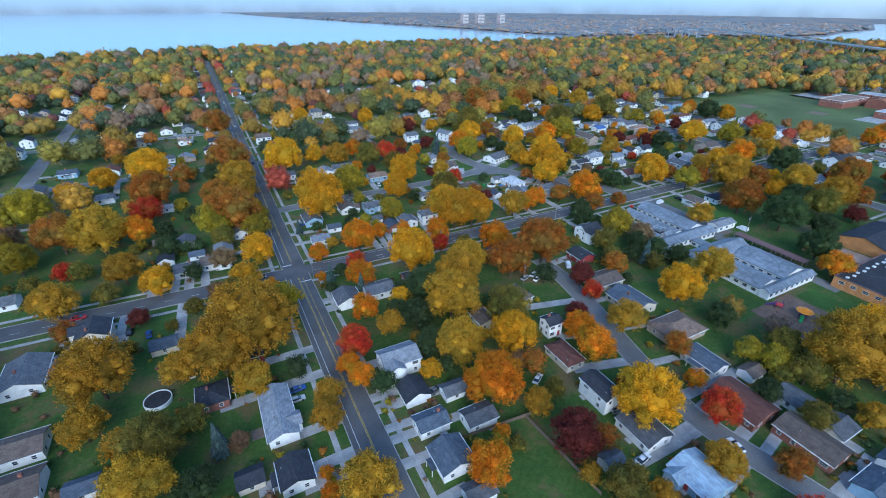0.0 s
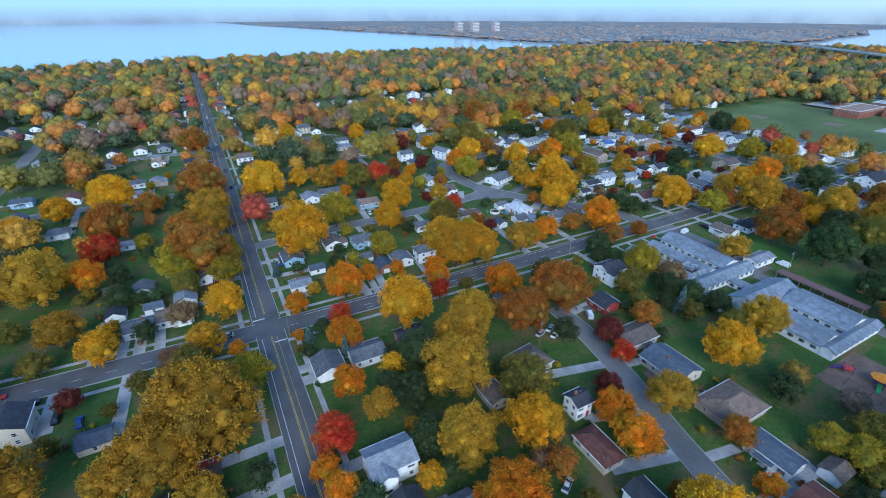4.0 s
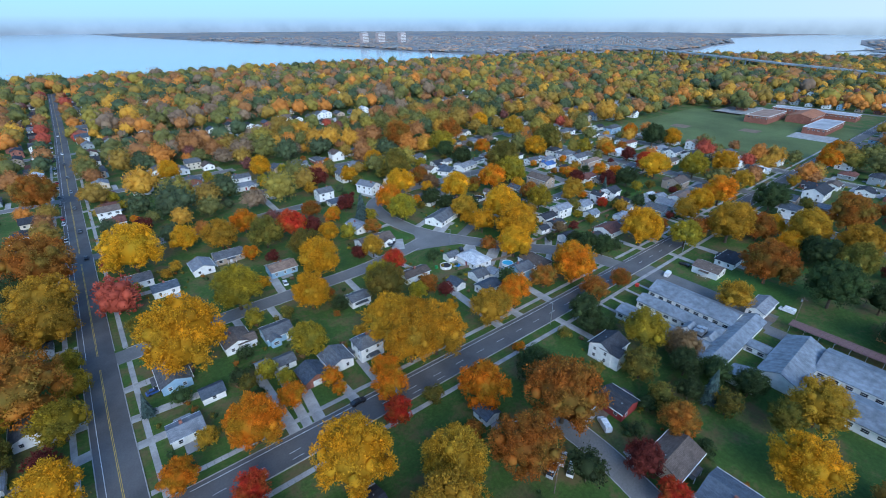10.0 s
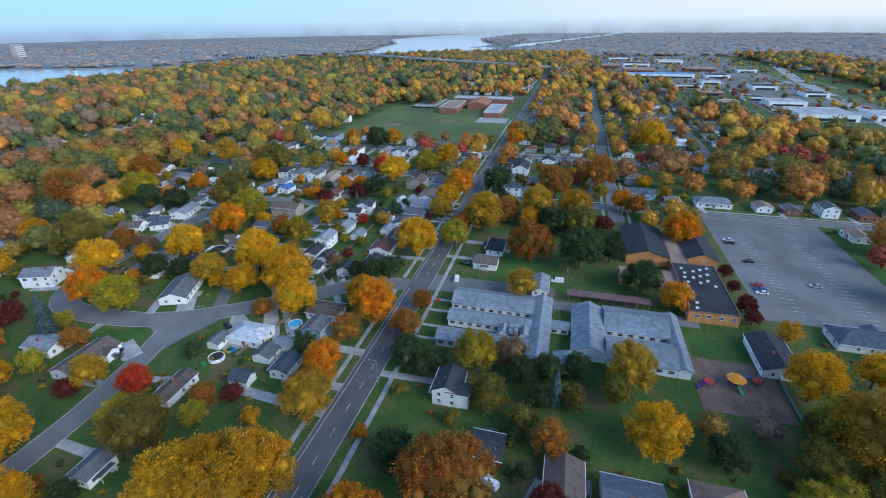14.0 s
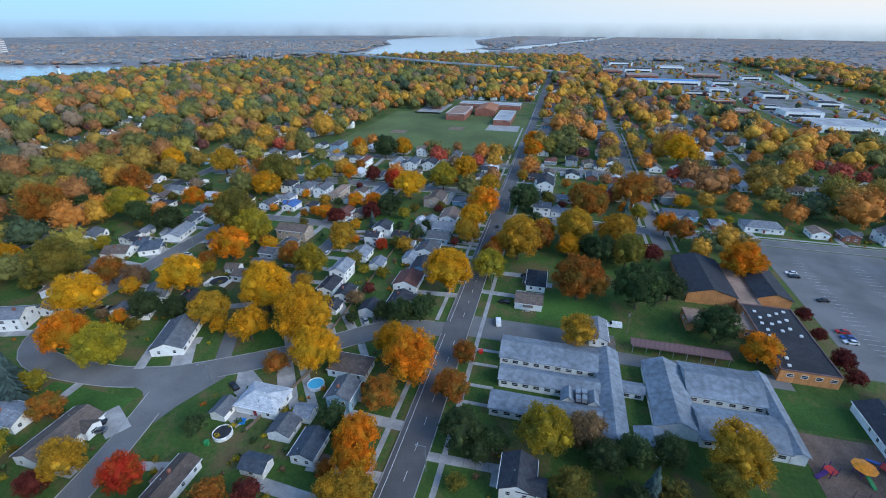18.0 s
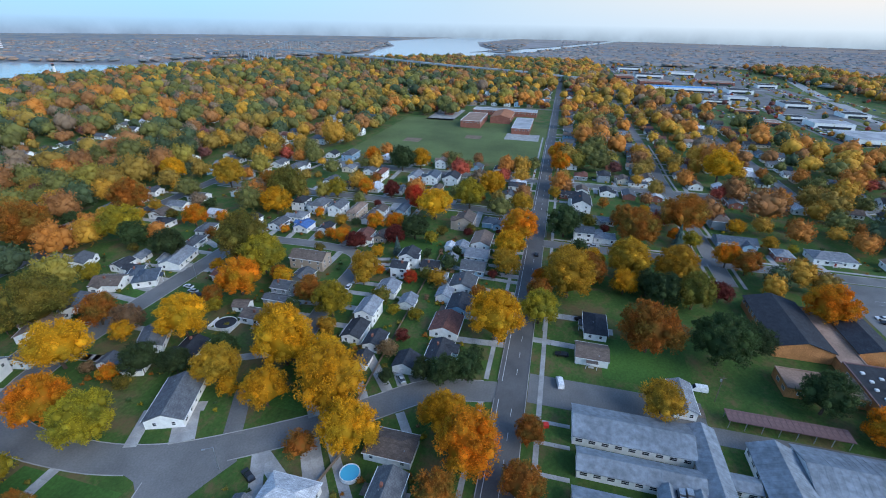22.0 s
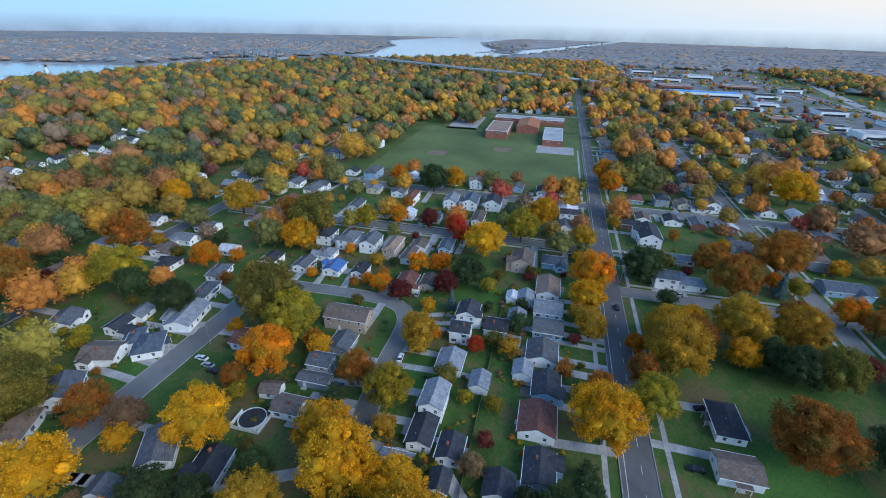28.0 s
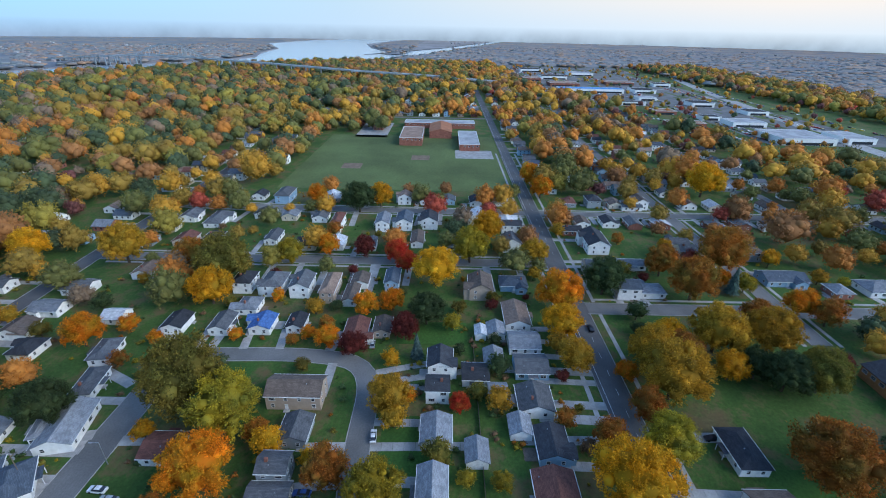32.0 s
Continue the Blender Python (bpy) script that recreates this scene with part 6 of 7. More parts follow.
# ---- cars ----
CARPAINT = {k: rough_mat("car_" + k, c, 0.3, 9.0, 1.0, 0.04, relief=0) for k, c in {"white": (0.75, 0.75, 0.76), "silver": (0.4, 0.42, 0.44), "black": (0.02, 0.02, 0.024), "red": (0.42, 0.03, 0.03), "blue": (0.04, 0.09, 0.28), "grey": (0.12, 0.13, 0.14), "yellow": (0.6, 0.4, 0.05)}.items()}
TYRE = rough_mat("tyre", (0.02, 0.02, 0.02), 0.9, 9.0, 1.0, 0.1)


def prism(profile, w0, w1):
    """A body from a side profile of (x, z, half-width) rings."""
    vs = [(x, -w, z) for x, z, w in profile] + [(x, w, z) for x, z, w in profile]
    n = len(profile)
    fs = [tuple(range(n)), tuple(range(2 * n - 1, n - 1, -1))] + [(i, i + n, (i + 1) % n + n, (i + 1) % n) for i in range(n)]
    return vs, fs


CAR_BODY = prism([(-2.25, 0.35, 0.85), (2.2, 0.35, 0.85), (2.28, 0.7, 0.82), (1.2, 0.95, 0.84), (-1.9, 1.0, 0.84), (-2.3, 0.85, 0.82)], 0, 0)
CAR_CABIN = prism([(1.15, 0.93, 0.8), (0.35, 1.42, 0.62), (-1.2, 1.45, 0.62), (-1.95, 0.98, 0.8)], 0, 0)
CAR_TOP = prism([(0.3, 1.4, 0.6), (0.28, 1.47, 0.58), (-1.15, 1.5, 0.58), (-1.2, 1.42, 0.6)], 0, 0)
VAN_BODY = prism([(-2.6, 0.35, 0.95), (2.5, 0.35, 0.95), (2.6, 0.9, 0.93), (1.7, 1.15, 0.93), (1.0, 2.05, 0.85), (-2.5, 2.1, 0.85), (-2.65, 0.9, 0.95)], 0, 0)
VAN_GLASS = prism([(1.75, 1.15, 0.88), (1.1, 1.95, 0.8), (1.16, 1.98, 0.8), (1.82, 1.17, 0.88)], 0, 0)
bm = bmesh.new()
bmesh.ops.create_cone(bm, cap_ends=True, segments=12, radius1=0.33, radius2=0.33, depth=0.22)
bmesh.ops.rotate(bm, verts=bm.verts, matrix=Matrix.Rotation(math.pi / 2, 3, "X"))
WHEEL = bpy.data.meshes.new("wheel")
bm.to_mesh(WHEEL)
bm.free()
WHEEL.materials.append(TYRE)
CARS = {}


def car(x, y, rz, colour, van=False, z=0.04):
    key = (colour, van)
    m = pose(x, y, z, 0, 0, rz)
    if key in CARS:
        return copy_thing(CARS[key], m)
    ob = thing("van" if van else "car", x, y, z, rz, "parked %s %s" % (colour, "van with a boxy body" if van else "saloon car with dark windows"), "van" if van else "car", "parked cars")
    part("body", mesh_of("body", *(VAN_BODY if van else CAR_BODY), [CARPAINT[colour]]), ob)
    if van:
        part("windscreen", mesh_of("windscreen", *VAN_GLASS, [GLASS]), ob)
    else:
        part("cabin_glass", mesh_of("cabin_glass", *CAR_CABIN, [GLASS]), ob)
        part("roof_panel", mesh_of("roof_panel", *CAR_TOP, [CARPAINT[colour]]), ob)
    for wx in (-1.4, 1.4):
        for wy in (-0.8, 0.8):
            part("wheel", WHEEL, ob, Matrix.Translation((wx, wy, 0.33)))
    CARS[key] = ob
    return ob


car(217.4, 153.5, 10, "white", True)
car(225.8, 111.4, 90, "white", True)
car(124.5, 123.5, 60, "white", True)
car(253.8, 242.0, 4, "white", z=0.08)
car(236.0, 306.8, 85, "white")
car(233.5, 302.5, 85, "silver")
car(231.5, 299.0, 85, "black")
car(232.0, 153.1, 92, "black")
car(255.5, 146.4, 95, "black")
car(307.2, 166.2, 2, "black", z=0.16)
car(325.0, 139.0, 90, "silver")
car(141.9, 255.5, 120, "black")
car(139.6, 253.0, 120, "grey")
car(163.9, 227.9, 60, "black")
car(287.7, 30.3, 90, "white")
car(284.5, 30.3, 90, "black")
car(265.0, 27.4, 100, "black")
car(242.5, 30.6, 90, "red")
car(239.0, 30.6, 90, "blue")
car(236.0, 31.0, 90, "white")
car(247.0, 8.0, 85, "silver")
car(206.3, 202.5, 40, "silver")
car(-45.2, 166.0, 180, "black", z=0.16)
car(-54.4, 172.9, 0, "red", z=0.16)
car(-19.0, 130.1, 90, "silver")
car(-19.8, 125.0, 90, "white")
car(-32.2, 151.7, 95, "blue")
car(-38.0, 156.2, 90, "black")
car(42.4, 85.6, 20, "grey")
car(7.1, 104.0, 2, "blue")
car(6.1, 100.2, 2, "silver")
car(31.2, 94.2, 5, "blue")
car(115.8, 55.1, 10, "white")
car(71.6, 75.7, 30, "white")
car(84.2, 57.1, 5, "silver")
car(77.8, 42.0, 8, "white")
car(102.0, 34.0, 80, "white")
car(102.2, 123.3, 20, "silver")
car(107.0, 124.0, 25, "white")
car(106.2, 120.6, 25, "white")
car(6.5, 172.5, 178, "silver", z=0.17)
car(31.9, 214.5, 5, "blue")
car(76.7, 172.8, 0, "black", z=0.17)
car(86.2, 250.5, 80, "white")
car(236.1, 256.9, 88, "blue")
car(294.9, 248.3, 3, "silver")
car(250.2, 326.2, 80, "black")
crnd = random.Random(9)
for i in range(26):
    car(17.2 if i % 3 else 23.4, 330 + i * 13 + crnd.uniform(-3, 3), 90, crnd.choice(["white", "silver", "black", "grey", "red"]), z=0.15)

# ---- pools, poles, fences ----
POOL = nodes_of("pool_water", 0.1)[0]
POOL.node_tree.nodes["Principled BSDF"].inputs["Base Color"].default_value = (0.10, 0.42, 0.60, 1)


def pool(x, y, r, cover, label):
    ob = thing("garden_pool", x, y, 0, 0, label, "pool")
    n = 24
    ring = [(math.cos(2 * math.pi * i / n), math.sin(2 * math.pi * i / n)) for i in range(n)]
    vs, fs = [], []
    for q, z in ((r, -0.1), (r, 1.2), (r - 0.2, 1.2), (r - 0.2, 0.9)):
        vs += [(q * c, q * s, z) for c, s in ring]
    for k in range(3):
        fs += [(k * n + i, k * n + (i + 1) % n, (k + 1) * n + (i + 1) % n, (k + 1) * n + i) for i in range(n)]
    part("rim", mesh_of("rim", vs, fs, [TRIM]), ob)
    part("water_surface", upward(mesh_of("water_surface", [((r - 0.2) * c, (r - 0.2) * s, 0.95) for c, s in ring], [tuple(range(n))], [cover])), ob)


pool(170.6, 203.8, 2.6, POOL, "round above-ground pool with bright blue water")
pool(147.4, 219.4, 2.6, TAR, "round garden pool under a dark cover")
pool(217.1, 274.4, 4.0, TAR, "round pool under a dark winter cover")
pool(-28.6, 117.5, 3.6, TAR, "round garden pool under a dark cover")


def pole(x, y, h=9.5, rz=0, lamp_arm=False):
    ob = thing("street_lamp" if lamp_arm else "utility_pole", x, y, 0, rz, "grey street lamp on a tall pole beside the kerb" if lamp_arm else "tall wooden utility pole with a crossarm", "street lamp" if lamp_arm else "pole", "street poles")
    vs, fs = [], []
    for i in range(8):
        a = math.pi * i / 4
        vs += [(0.14 * math.cos(a), 0.14 * math.sin(a), -0.2), (0.09 * math.cos(a), 0.09 * math.sin(a), h)]
    fs = [(2 * i, 2 * ((i + 1) % 8), 2 * ((i + 1) % 8) + 1, 2 * i + 1) for i in range(8)] + [tuple(2 * i + 1 for i in range(8))]
    part("shaft", mesh_of("shaft", vs, fs, [STEEL if lamp_arm else WOOD]), ob)
    if lamp_arm:
        part("arm", box_mesh("arm", 0, 2.2, -0.05, 0.05, h - 0.2, h - 0.08, STEEL), ob)
        part("lamp_head", box_mesh("lamp_head", 1.8, 2.6, -0.16, 0.16, h - 0.3, h - 0.12, STEEL), ob)
    else:
        part("crossarm", box_mesh("crossarm", -1.1, 1.1, -0.06, 0.06, h - 0.9, h - 0.75, WOOD), ob)
        part("transformer", box_mesh("transformer", 0.15, 0.55, -0.2, 0.2, h - 2.2, h - 1.3, STEEL), ob)


pole(238.3, 326.8)
pole(222.1, 107.5, 10, 90)
pole(252.6, 93.8, 10)
pole(98.3, 119.5, 10, 30)
pole(244.9, 160.2, 9, 90, True)
pole(163.8, 236.2, 8, 120, True)
pole(243.6, 309.5, 8, 90, True)
pole(25.6, 162.5, 9, 180, True)
pole(84, 163.2, 9, 90)
pole(150, 162.6, 9, 90, True)
pole(330, 162.6, 9, 90, True)


def fence(x0, y0, x1, y1, h, mat, label):
    L = math.hypot(x1 - x0, y1 - y0)
    ob = thing("fence", x0, y0, 0, math.degrees(math.atan2(y1 - y0, x1 - x0)), label, "fence", "garden fences")
    n = max(1, int(L / 2.4))
    post = box_mesh("post", -0.06, 0.06, -0.06, 0.06, -0.2, h + 0.08, mat)
    panel = box_mesh("panel", 0.07, L / n - 0.07, -0.025, 0.025, 0.06, h, mat)
    for i in range(n + 1):
        part("post", post, ob, pose(i * L / n, 0, 0))
        if i < n:
            part("panel", panel, ob, pose(i * L / n, 0, 0))


fence(213, 270, 222, 270, 1.5, TRIM, "white vinyl fence round a garden pool")
fence(213, 270, 213, 279, 1.5, TRIM, "white vinyl fence round a garden pool")
fence(213, 279, 219, 279, 1.5, TRIM, "white vinyl fence round a garden pool")
fence(188, 212, 300, 212, 1.3, WOOD, "dark weathered fence between back gardens")
fence(150, 214, 178, 208, 1.3, WOOD, "dark weathered fence between back gardens")
fence(164, 43, 188, 43, 1.2, STEEL, "low steel fence along the play area")
fence(120, 43, 163, 43, 1.2, WOOD, "weathered fence along the gardens")
fence(60, 66, 62, 40, 1.3, WOOD, "weathered fence along a garden")
fence(40, 68, 62, 66, 1.3, WOOD, "weathered fence along a garden")

TARP = rough_mat("blue_tarp", (0.03, 0.2, 0.55), 0.5, 5.0, 1.0, 0.15)


def bin_box(x, y, w, h, mat, name, label):
    ob = thing(name, x, y, 0, 15, label, name.replace("_", " "))
    part("body", box_mesh("body", -w / 2, w / 2, -w / 2, w / 2, 0, h, mat), ob)
    part("lid", box_mesh("lid", -w / 2 - 0.04, w / 2 + 0.04, -w / 2 - 0.04, w / 2 + 0.04, h, h + 0.08, mat), ob)


bin_box(152.5, 217.0, 1.6, 0.7, TARP, "sand_box", "bright blue covered sand box in a back garden")
bin_box(143.6, 221.4, 1.0, 1.2, PLAY["green"], "rubbish_bin", "green rubbish bin in a back garden")
bin_box(199.0, 157.0, 1.4, 1.0, PLAY["red"], "play_house", "small red play house on the school lawn")

# ---- the shopping area, the highway, the bridge and the far shore ----
lot("car_park_shops", 640, 1700, -300, -118, 0.03, ASPHALT_OLD, "wide grey car parks of the shopping area")
lot("car_park_stores", 900, 1700, -117.9, 40, 0.035, ASPHALT_OLD, "wide grey car parks of the shopping area")
for name, pts, width in (("highway", [(430, -190), (640, -210), (831, -240), (957, -262), (1091, -285), (1360, -345), (1700, -420), (2300, -520)], 20.0), ("slip_road", [(831, -226), (957, -244), (1060, -250), (1130, -225), (1150, -180), (1148, -120)], 8.0)):
    vs, fs = strip(np.array(resample(pts, 12.0)), -width / 2, width / 2, 0.10, 0.10)
    tagged(new("road_" + name, upward(mesh_of("road", vs, fs, [CONCRETE]))), "pale concrete %s sweeping past the shops" % name.replace("_", " "), "road", kind="structure")
lot("verge", 700, 1500, -301, -262, 0.06, FIELD, "grass verge beside the highway", "verge")
BLUE_ROOF = rough_mat("blue_roof", (0.05, 0.25, 0.60), 0.6, 0.5, 0.1, 0.1)
srnd = random.Random(21)
for x0, x1, y0, y1, h, mat in ((1055, 1085, -108, 12, 7, BLUE_ROOF), (735, 765, -172, -130, 6, WHITE_FLAT), (730, 750, -95, -50, 5, MULCH), (640, 690, -185, -128, 7, WHITE_FLAT), (650, 690, -235, -205, 6, WHITE_FLAT),
                               (830, 858, -235, -205, 5, TAR), (900, 935, -195, -160, 6, TAR), (1060, 1100, -170, -130, 6, TAR), (1150, 1190, -50, 10, 7, MULCH), (1200, 1235, -180, -120, 6, MULCH), (1300, 1350, -60, 0, 7, TAR), (820, 845, -100, -70, 5, MULCH),
                               (905, 925, -90, -50, 5, TAR), (960, 985, -130, -100, 5, WHITE_FLAT), (1250, 1290, 10, 50, 7, MULCH), (1400, 1450, -150, -90, 7, WHITE_FLAT), (1180, 1215, -250, -215, 6, TAR), (780, 800, -140, -115, 5, TAR), (1500, 1560, -40, 20, 7, TAR)):
    shop = thing("shop_building", 0, 0, 0, 0, "flat-roofed %s shop building in a car park" % ("blue" if mat is BLUE_ROOF else "pale" if mat is WHITE_FLAT else "dark"), "shop", "shop buildings")
    flat_block(shop, x0, x1, y0, y1, h, mat, WALL["w"] if mat is not MULCH else RED_BRICK, False)
    part("shopfront", box_mesh("shopfront", x0 - 0.15, x0 + 0.02, y0 + 4, y1 - 4, 0.3, 3.2, GLASS), shop)
V, Fs, I = [], [], []
cars_mats = list(CARPAINT.values())
for _ in range(1300):
    x, y = srnd.uniform(650, 1650), srnd.choice([-285, -240, -225, -135, -125, -95, -55, 25, 38]) + srnd.uniform(-3, 3)
    n = len(Fs)
    box_into(V, Fs, x - 2.2, x + 2.2, y - 0.9, y + 0.9, 0.3, 1.3)
    I += [srnd.randrange(len(cars_mats))] * (len(Fs) - n)
tagged(new("far_cars", mesh_of("far_cars", V, Fs, cars_mats, I)), "rows of parked cars far off at the shops", "cars", kind="stuff")

V, Fs = [], []
for _ in range(190):
    x, y = srnd.uniform(660, 1650), srnd.uniform(-290, 30)
    w, d = srnd.uniform(6, 45), srnd.uniform(3, 16)
    box_into(V, Fs, x, x + w, y, y + d, -0.1, 0.12 + 0.02 * srnd.random())
tagged(new("grass_islands", mesh_of("grass_islands", V, Fs, [FIELD])), "grass islands between the car parks", "grass", kind="stuff")

# bridge with an arched truss
BRIDGE = rough_mat("bridge_steel", (0.36, 0.39, 0.40), 0.7, 0.5, 0.05, 0.1, relief=0)
bridge = thing("bridge", 0, 0, 0, 0, "long grey steel arch bridge over the river", "bridge")
way = [(1128, 110, 9), (1150, 250, 16), (1190, 420, 20), (1255, 600, 25), (1330, 800, 29), (1362, 900, 31), (1395, 1000, 29), (1450, 1170, 20), (1500, 1320, 8)]
for (x0, y0, z0), (x1, y1, z1) in zip(way, way[1:]):
    L = math.hypot(x1 - x0, y1 - y0)
    q = math.degrees(math.atan2(y1 - y0, x1 - x0))
    slope = Matrix.Translation((x0, y0, z0)) @ pose(0, 0, 0, 0, -math.degrees(math.atan2(z1 - z0, L)), q)
    part("deck", box_mesh("deck", 0, math.hypot(L, z1 - z0), -8, 8, -1.6, 0, BRIDGE), bridge, slope)
    for sy in (-8, 8):
        part("railing", box_mesh("railing", 0, math.hypot(L, z1 - z0), sy - 0.15, sy + 0.15, 0, 1.1, BRIDGE), bridge, slope)
    for k in (0.0, 0.2, 0.4, 0.6, 0.8):
        if 800 <= y0 < 1000:
            continue
        z = z0 + (z1 - z0) * k
        for sy in (-5.5, 5.5):
            part("pier", box_mesh("pier", -0.9, 0.9, sy - 1.2, sy + 1.2, -3, z - 1.5, BRIDGE), bridge, pose(x0 + (x1 - x0) * k, y0 + (y1 - y0) * k, 0, 0, 0, q))
for side in (-8, 8):
    vs, fs = [], []
    n = 18
    top = [(1330 + 65 * k / n, 800 + 200 * k / n, 29 + 2 * math.sin(math.pi * k / n), 25 * math.sin(math.pi * k / n)) for k in range(n + 1)]
    for k, (x, y, z, r) in enumerate(top):
        vs += [(x + side - 0.6, y, z + r), (x + side + 0.6, y, z + r), (x + side + 0.6, y, z + r + 1.6), (x + side - 0.6, y, z + r + 1.6)]
        if k:
            b = 4 * k - 4
            fs += [(b + i, b + i + 4, b + (i + 1) % 4 + 4, b + (i + 1) % 4) for i in range(4)]
    arch = part("arch", mesh_of("arch", vs, fs, [BRIDGE]), bridge)
    for x, y, z, r in top[1:-1]:
        part("hanger", box_mesh("hanger", x + side - 0.25, x + side + 0.25, y - 0.25, y + 0.25, z, z + r, BRIDGE), arch)

PORT_ROOF = rough_mat("port_roof", (0.42, 0.13, 0.11), 0.7, 0.4, 0.05, 0.15, relief=0)
PINK_ROOF = rough_mat("faded_roof", (0.46, 0.30, 0.26), 0.7, 0.4, 0.05, 0.15, relief=0)
for x, y, rz, lx, ly, h, mat in ((712, 1030, 5, 46, 16, 9, PORT_ROOF), (770, 1010, 5, 30, 14, 10, WALL["w"]), (880, 1020, -4, 60, 18, 9, PINK_ROOF), (950, 1012, -4, 70, 16, 9, PINK_ROOF), (1035, 1000, -10, 50, 16, 8, PORT_ROOF)):
    shed = thing("port_shed", x, y, 0, rz, "long low waterfront shed with a faded gable roof", "shed", "waterfront sheds")
    part("wall", gable_walls("wall", lx, ly, h, 3.0, WALL["w"]), shed)
    part("roof", gable_roof("roof", lx, ly, h, 3.0, mat, 0.6), shed)
beacon = thing("lighthouse", 782, 1052, 0, 0, "slim white lighthouse on the lake shore", "lighthouse")
bm = bmesh.new()
bmesh.ops.create_cone(bm, cap_ends=True, segments=12, radius1=3.2, radius2=2.0, depth=24, matrix=Matrix.Translation((0, 0, 12)))
tower_me = bpy.data.meshes.new("tower")
bm.to_mesh(tower_me)
bm.free()
tower_me.materials.append(TRIM)
part("tower", tower_me, beacon)
part("lantern", box_mesh("lantern", -1.3, 1.3, -1.3, 1.3, 24, 27, GLASS), beacon)
part("gallery", box_mesh("gallery", -2.4, 2.4, -2.4, 2.4, 23.6, 24, TRIM), beacon)
part("cap", box_mesh("cap", -1.6, 1.6, -1.6, 1.6, 27, 28, PORT_ROOF), beacon)
TOWER_WALL = rough_mat("tower_brick", (0.36, 0.30, 0.29), 0.9, 0.3, 0.05, 0.1, relief=0)
for x, y, w in ((1153, 2015, 40), (1219, 1988, 48), (1312, 1955, 40)):
    tower = thing("apartment_building", x, y, 0, 20, "pale apartment tower on the far shore", "apartment building", "shore towers")
    part("wall", box_mesh("wall", -w / 2, w / 2, -9, 9, -1, 46, TOWER_WALL), tower)
    part("roof", box_mesh("roof", -w / 2 + 3, w / 2 - 3, -5, 5, 46, 50, WHITE_FLAT), tower)
    for k in range(7):
        part("balcony_band", box_mesh("balcony_band", -w / 2 + 1, w / 2 - 1, -9.6, -9.0, 4 + 6 * k, 6.4 + 6 * k, TRIM), tower)

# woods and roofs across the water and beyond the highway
# treetop colours lightened and greyed with the haze of distance
HAZED_WOOD = [far_leaf("hazed_wood_%d" % i, c) for i, c in enumerate(((0.24, 0.205, 0.185), (0.19, 0.20, 0.205), (0.31, 0.205, 0.145), (0.165, 0.185, 0.19)))]
frs = np.random.default_rng(17)
pts = []


def over(poly, x, y):
    for (x0, y0), (x1, y1) in zip(poly, poly[1:]):
        if min(x0, x1) <= x <= max(x0, x1):
            return y > y0 + (y1 - y0) * (x - x0) / (x1 - x0 + 1e-9)
    return False


for _ in range(15000):
    x, y = frs.uniform(350, 4600), 950 + 3550 * frs.uniform(0, 1) ** 1.5
    if x < 1110:
        ok = y > 1190 and x > np.interp(-y, [-4800, -3600, -2500, -1800, -1420, -1190], [330, 520, 800, 980, 1050, 1110]) + 20
    else:
        ok = y > np.interp(x, [p[0] for p in FAR[5:]], [p[1] for p in FAR[5:]]) + 20
    if ok:
        pts.append((x, y))
for _ in range(9000):
    x, y = 1180 + 3400 * frs.uniform(0, 1) ** 1.35, frs.uniform(-3000, 700)
    if x < 1700 and y > -345:
        continue
    if y < np.interp(x, [p[0] for p in SHORE[11:]], [p[1] for p in SHORE[11:]]) - 20 or (x > 2250 and y < np.interp(x, [p[0] for p in SPIT], [p[1] for p in SPIT]) - 20 and y > 400):
        pts.append((x, y))
for _ in range(4000):
    x, y = frs.uniform(250, 1650), frs.uniform(-2600, -520)
    pts.append((x, y))


def hazed_canopy_mat():
    """Bare and russet treetops seen from afar, blue-grey haze put into their tones, mottled tree by tree and wood by
    wood.
    """
    m, nt, b = nodes_of("hazed_canopy", 0.95)
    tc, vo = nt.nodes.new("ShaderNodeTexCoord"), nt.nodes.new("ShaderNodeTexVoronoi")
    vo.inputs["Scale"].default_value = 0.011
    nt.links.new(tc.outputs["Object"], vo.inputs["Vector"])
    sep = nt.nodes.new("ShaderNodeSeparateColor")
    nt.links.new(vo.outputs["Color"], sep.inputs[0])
    # the blue-grey stops hold distance haze, the russet ones leaf colour
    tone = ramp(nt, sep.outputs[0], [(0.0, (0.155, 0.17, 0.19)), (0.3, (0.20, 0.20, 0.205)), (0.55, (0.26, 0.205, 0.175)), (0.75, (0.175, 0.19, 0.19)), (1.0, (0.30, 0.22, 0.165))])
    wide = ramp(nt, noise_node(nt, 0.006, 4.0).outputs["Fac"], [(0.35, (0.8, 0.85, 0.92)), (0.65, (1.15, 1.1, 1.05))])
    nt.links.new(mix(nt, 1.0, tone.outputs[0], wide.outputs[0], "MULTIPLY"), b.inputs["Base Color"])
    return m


def wooded(x, y):
    """Land across the water, beyond the shops and down the river."""
    if y > 950 and x > 350:
        if x < 1110:
            return y > 1190 and x > np.interp(-y, [-4800, -3600, -2500, -1800, -1420, -1190], [330, 520, 800, 980, 1050, 1110]) + 20
        return y > np.interp(x, [p[0] for p in FAR[5:]], [p[1] for p in FAR[5:]]) + 20
    if x > 1180 and y < 700 and not (x < 1700 and y > -345):
        return y < np.interp(x, [p[0] for p in SHORE[11:]], [p[1] for p in SHORE[11:]]) - 20 or (x > 2250 and 400 < y < np.interp(x, [p[0] for p in SPIT], [p[1] for p in SPIT]) - 20)
    return x > 250 and y < -540


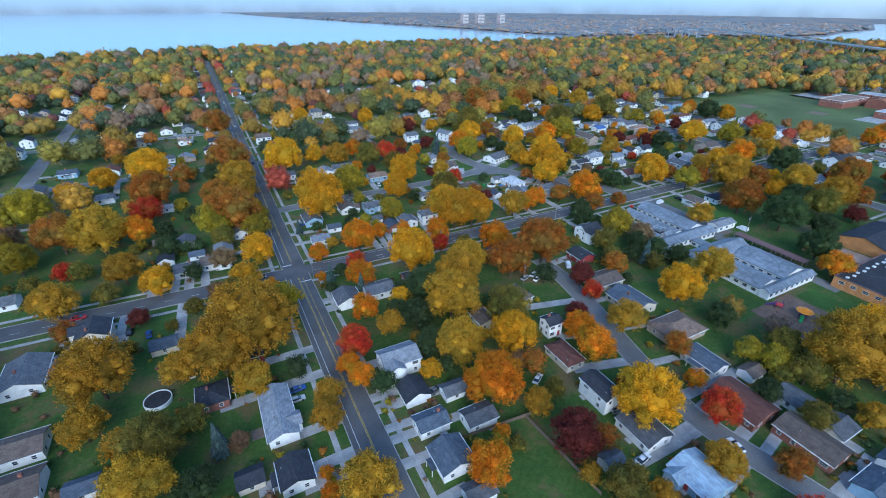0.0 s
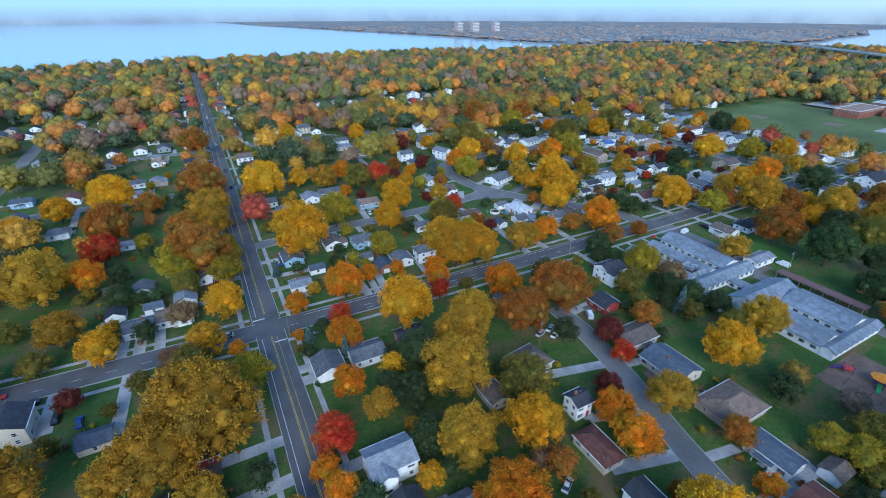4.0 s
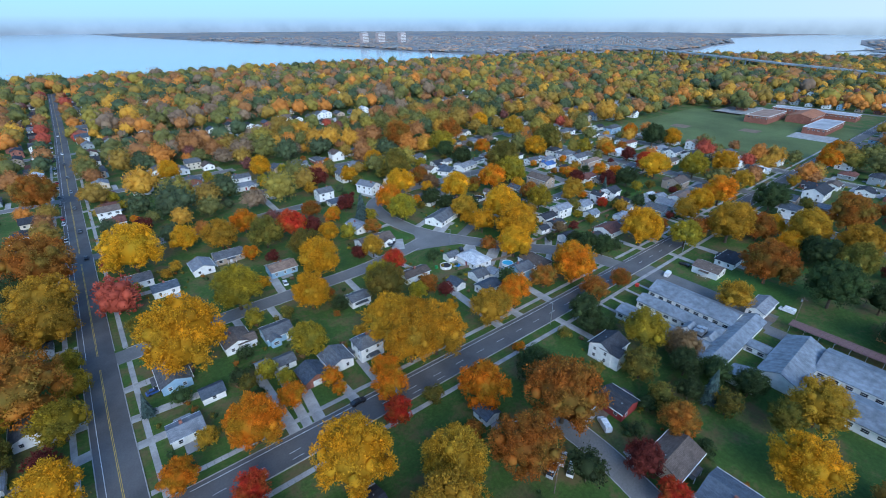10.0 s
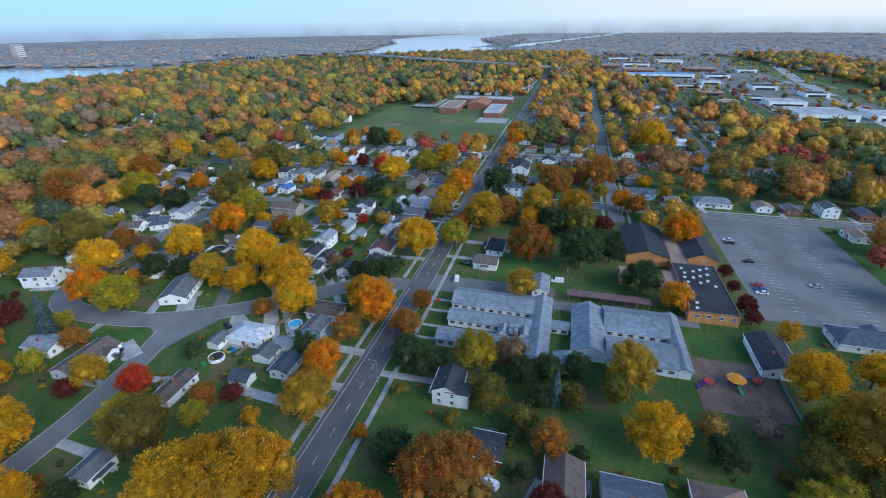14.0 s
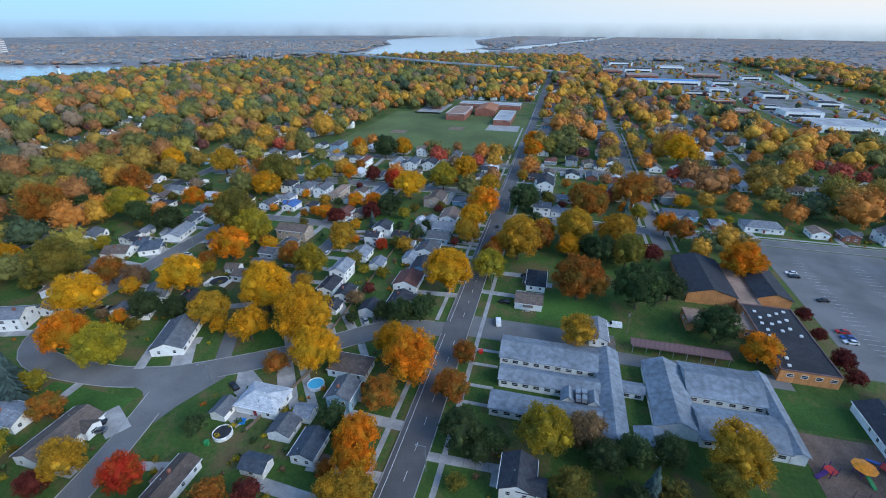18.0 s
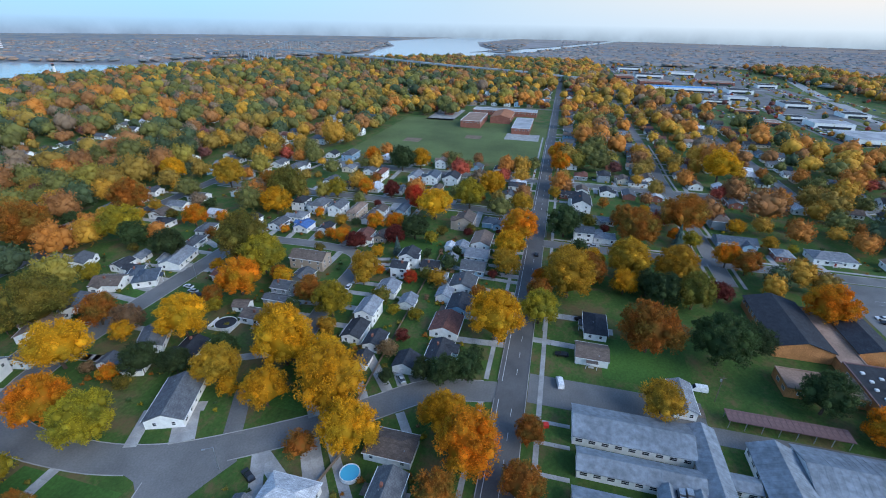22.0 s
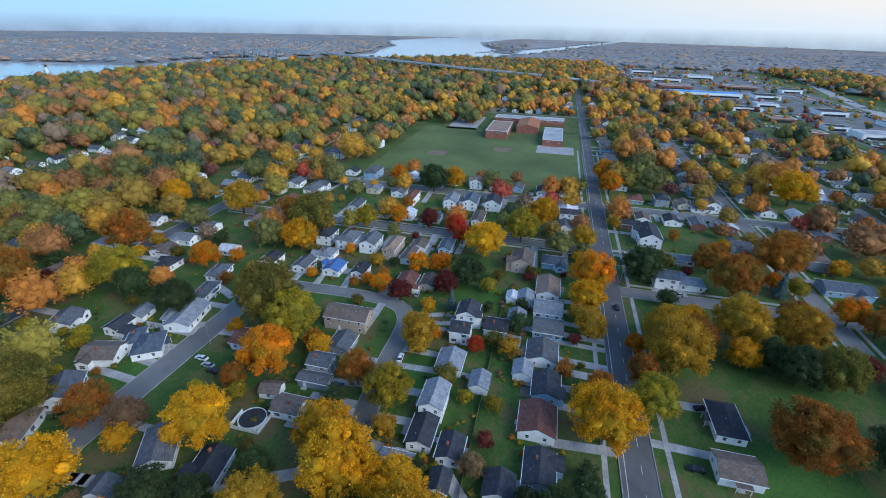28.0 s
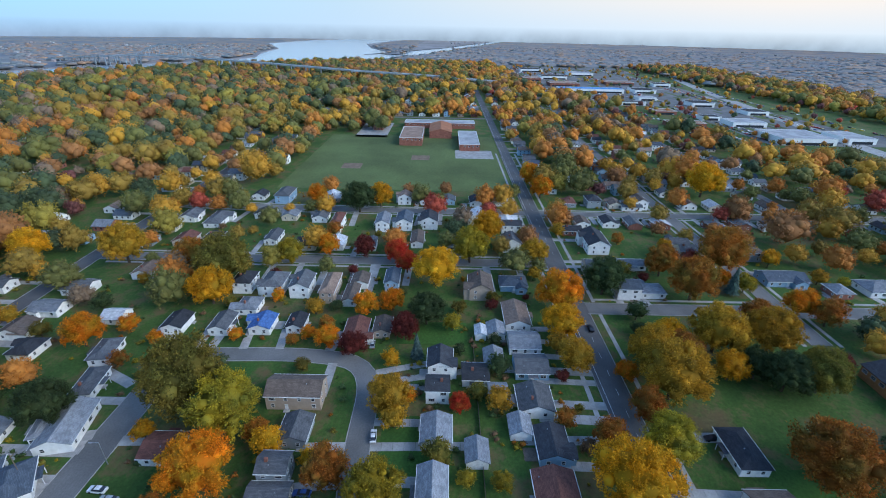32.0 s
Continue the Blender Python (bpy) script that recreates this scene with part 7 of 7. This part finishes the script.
V, Fs, at = [], [], {}
xs, ys = np.arange(260, 4660, 22.0), np.arange(-2600, 4400, 26.0)
for i, x in enumerate(xs):
    for j, y in enumerate(ys):
        if math.hypot(x, y) < 4500 and wooded(x, y):
            at[i, j] = len(V)
            V.append((x + frs.uniform(-9, 9), y + frs.uniform(-9, 9), frs.uniform(3.5, 8.5)))
for (i, j), a in at.items():
    if not all((i + p, j + r) in at for p in (-1, 0, 1) for r in (-1, 0, 1)):
        V[a] = (V[a][0], V[a][1], 0.4)
for (i, j), a in at.items():
    q = (a, at.get((i + 1, j)), at.get((i + 1, j + 1)), at.get((i, j + 1)))
    if None not in q:
        Fs.append(q)
me = mesh_of("far_woods", V, Fs, [hazed_canopy_mat()])
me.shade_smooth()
tagged(new("far_woods", me), "far brown and russet autumn woods across water, haze in their colour", "woods", kind="stuff")
base, tri = ICOS[1]
near_pts = [p for p in pts if math.hypot(*p) < 3200]
for k in range(4):
    V, Fs, n = [], [], 0
    for x, y in near_pts[k::4]:
        w = frs.uniform(8, 16)
        j = 1 + frs.uniform(-0.25, 0.25, len(base))
        V.append(base * j[:, None] * (w, w, frs.uniform(2.4, 4.2)) + (x, y, 5.6))
        Fs += (tri + n).tolist()
        n += len(base)
    me = mesh_of("far_trees", np.concatenate(V).tolist(), Fs, [HAZED_WOOD[k]])
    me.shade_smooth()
    tagged(new("far_trees", me), "single russet and haze-greyed treetops on the far shore", "trees", kind="stuff")
V, Fs, I = [], [], []
town_mats = [TOWER_WALL, WHITE_FLAT, ROOF["l"], TOWER_WALL]
for i in range(300):
    if i < 150:
        x, y = frs.uniform(1100, 2600), frs.uniform(1150, 2300)
        if y < np.interp(x, [p[0] for p in FAR[5:]], [p[1] for p in FAR[5:]]) + 15:
            continue
    else:
        x, y = frs.uniform(1700, 4300), frs.uniform(-1600, 250)
    w, d, h = frs.uniform(7, 13), frs.uniform(7, 12), frs.uniform(8, 11.5)
    if i % 60 == 0:
        w, d = 50, 25
    n = len(Fs)
    box_into(V, Fs, x - w / 2, x + w / 2, y - d / 2, y + d / 2, -0.5, h)
    I += [int(frs.integers(0, 4))] * (len(Fs) - n)
tagged(new("far_town", mesh_of("far_town", V, Fs, town_mats, I)), "pale roofs and walls of a far town", "buildings", kind="stuff")
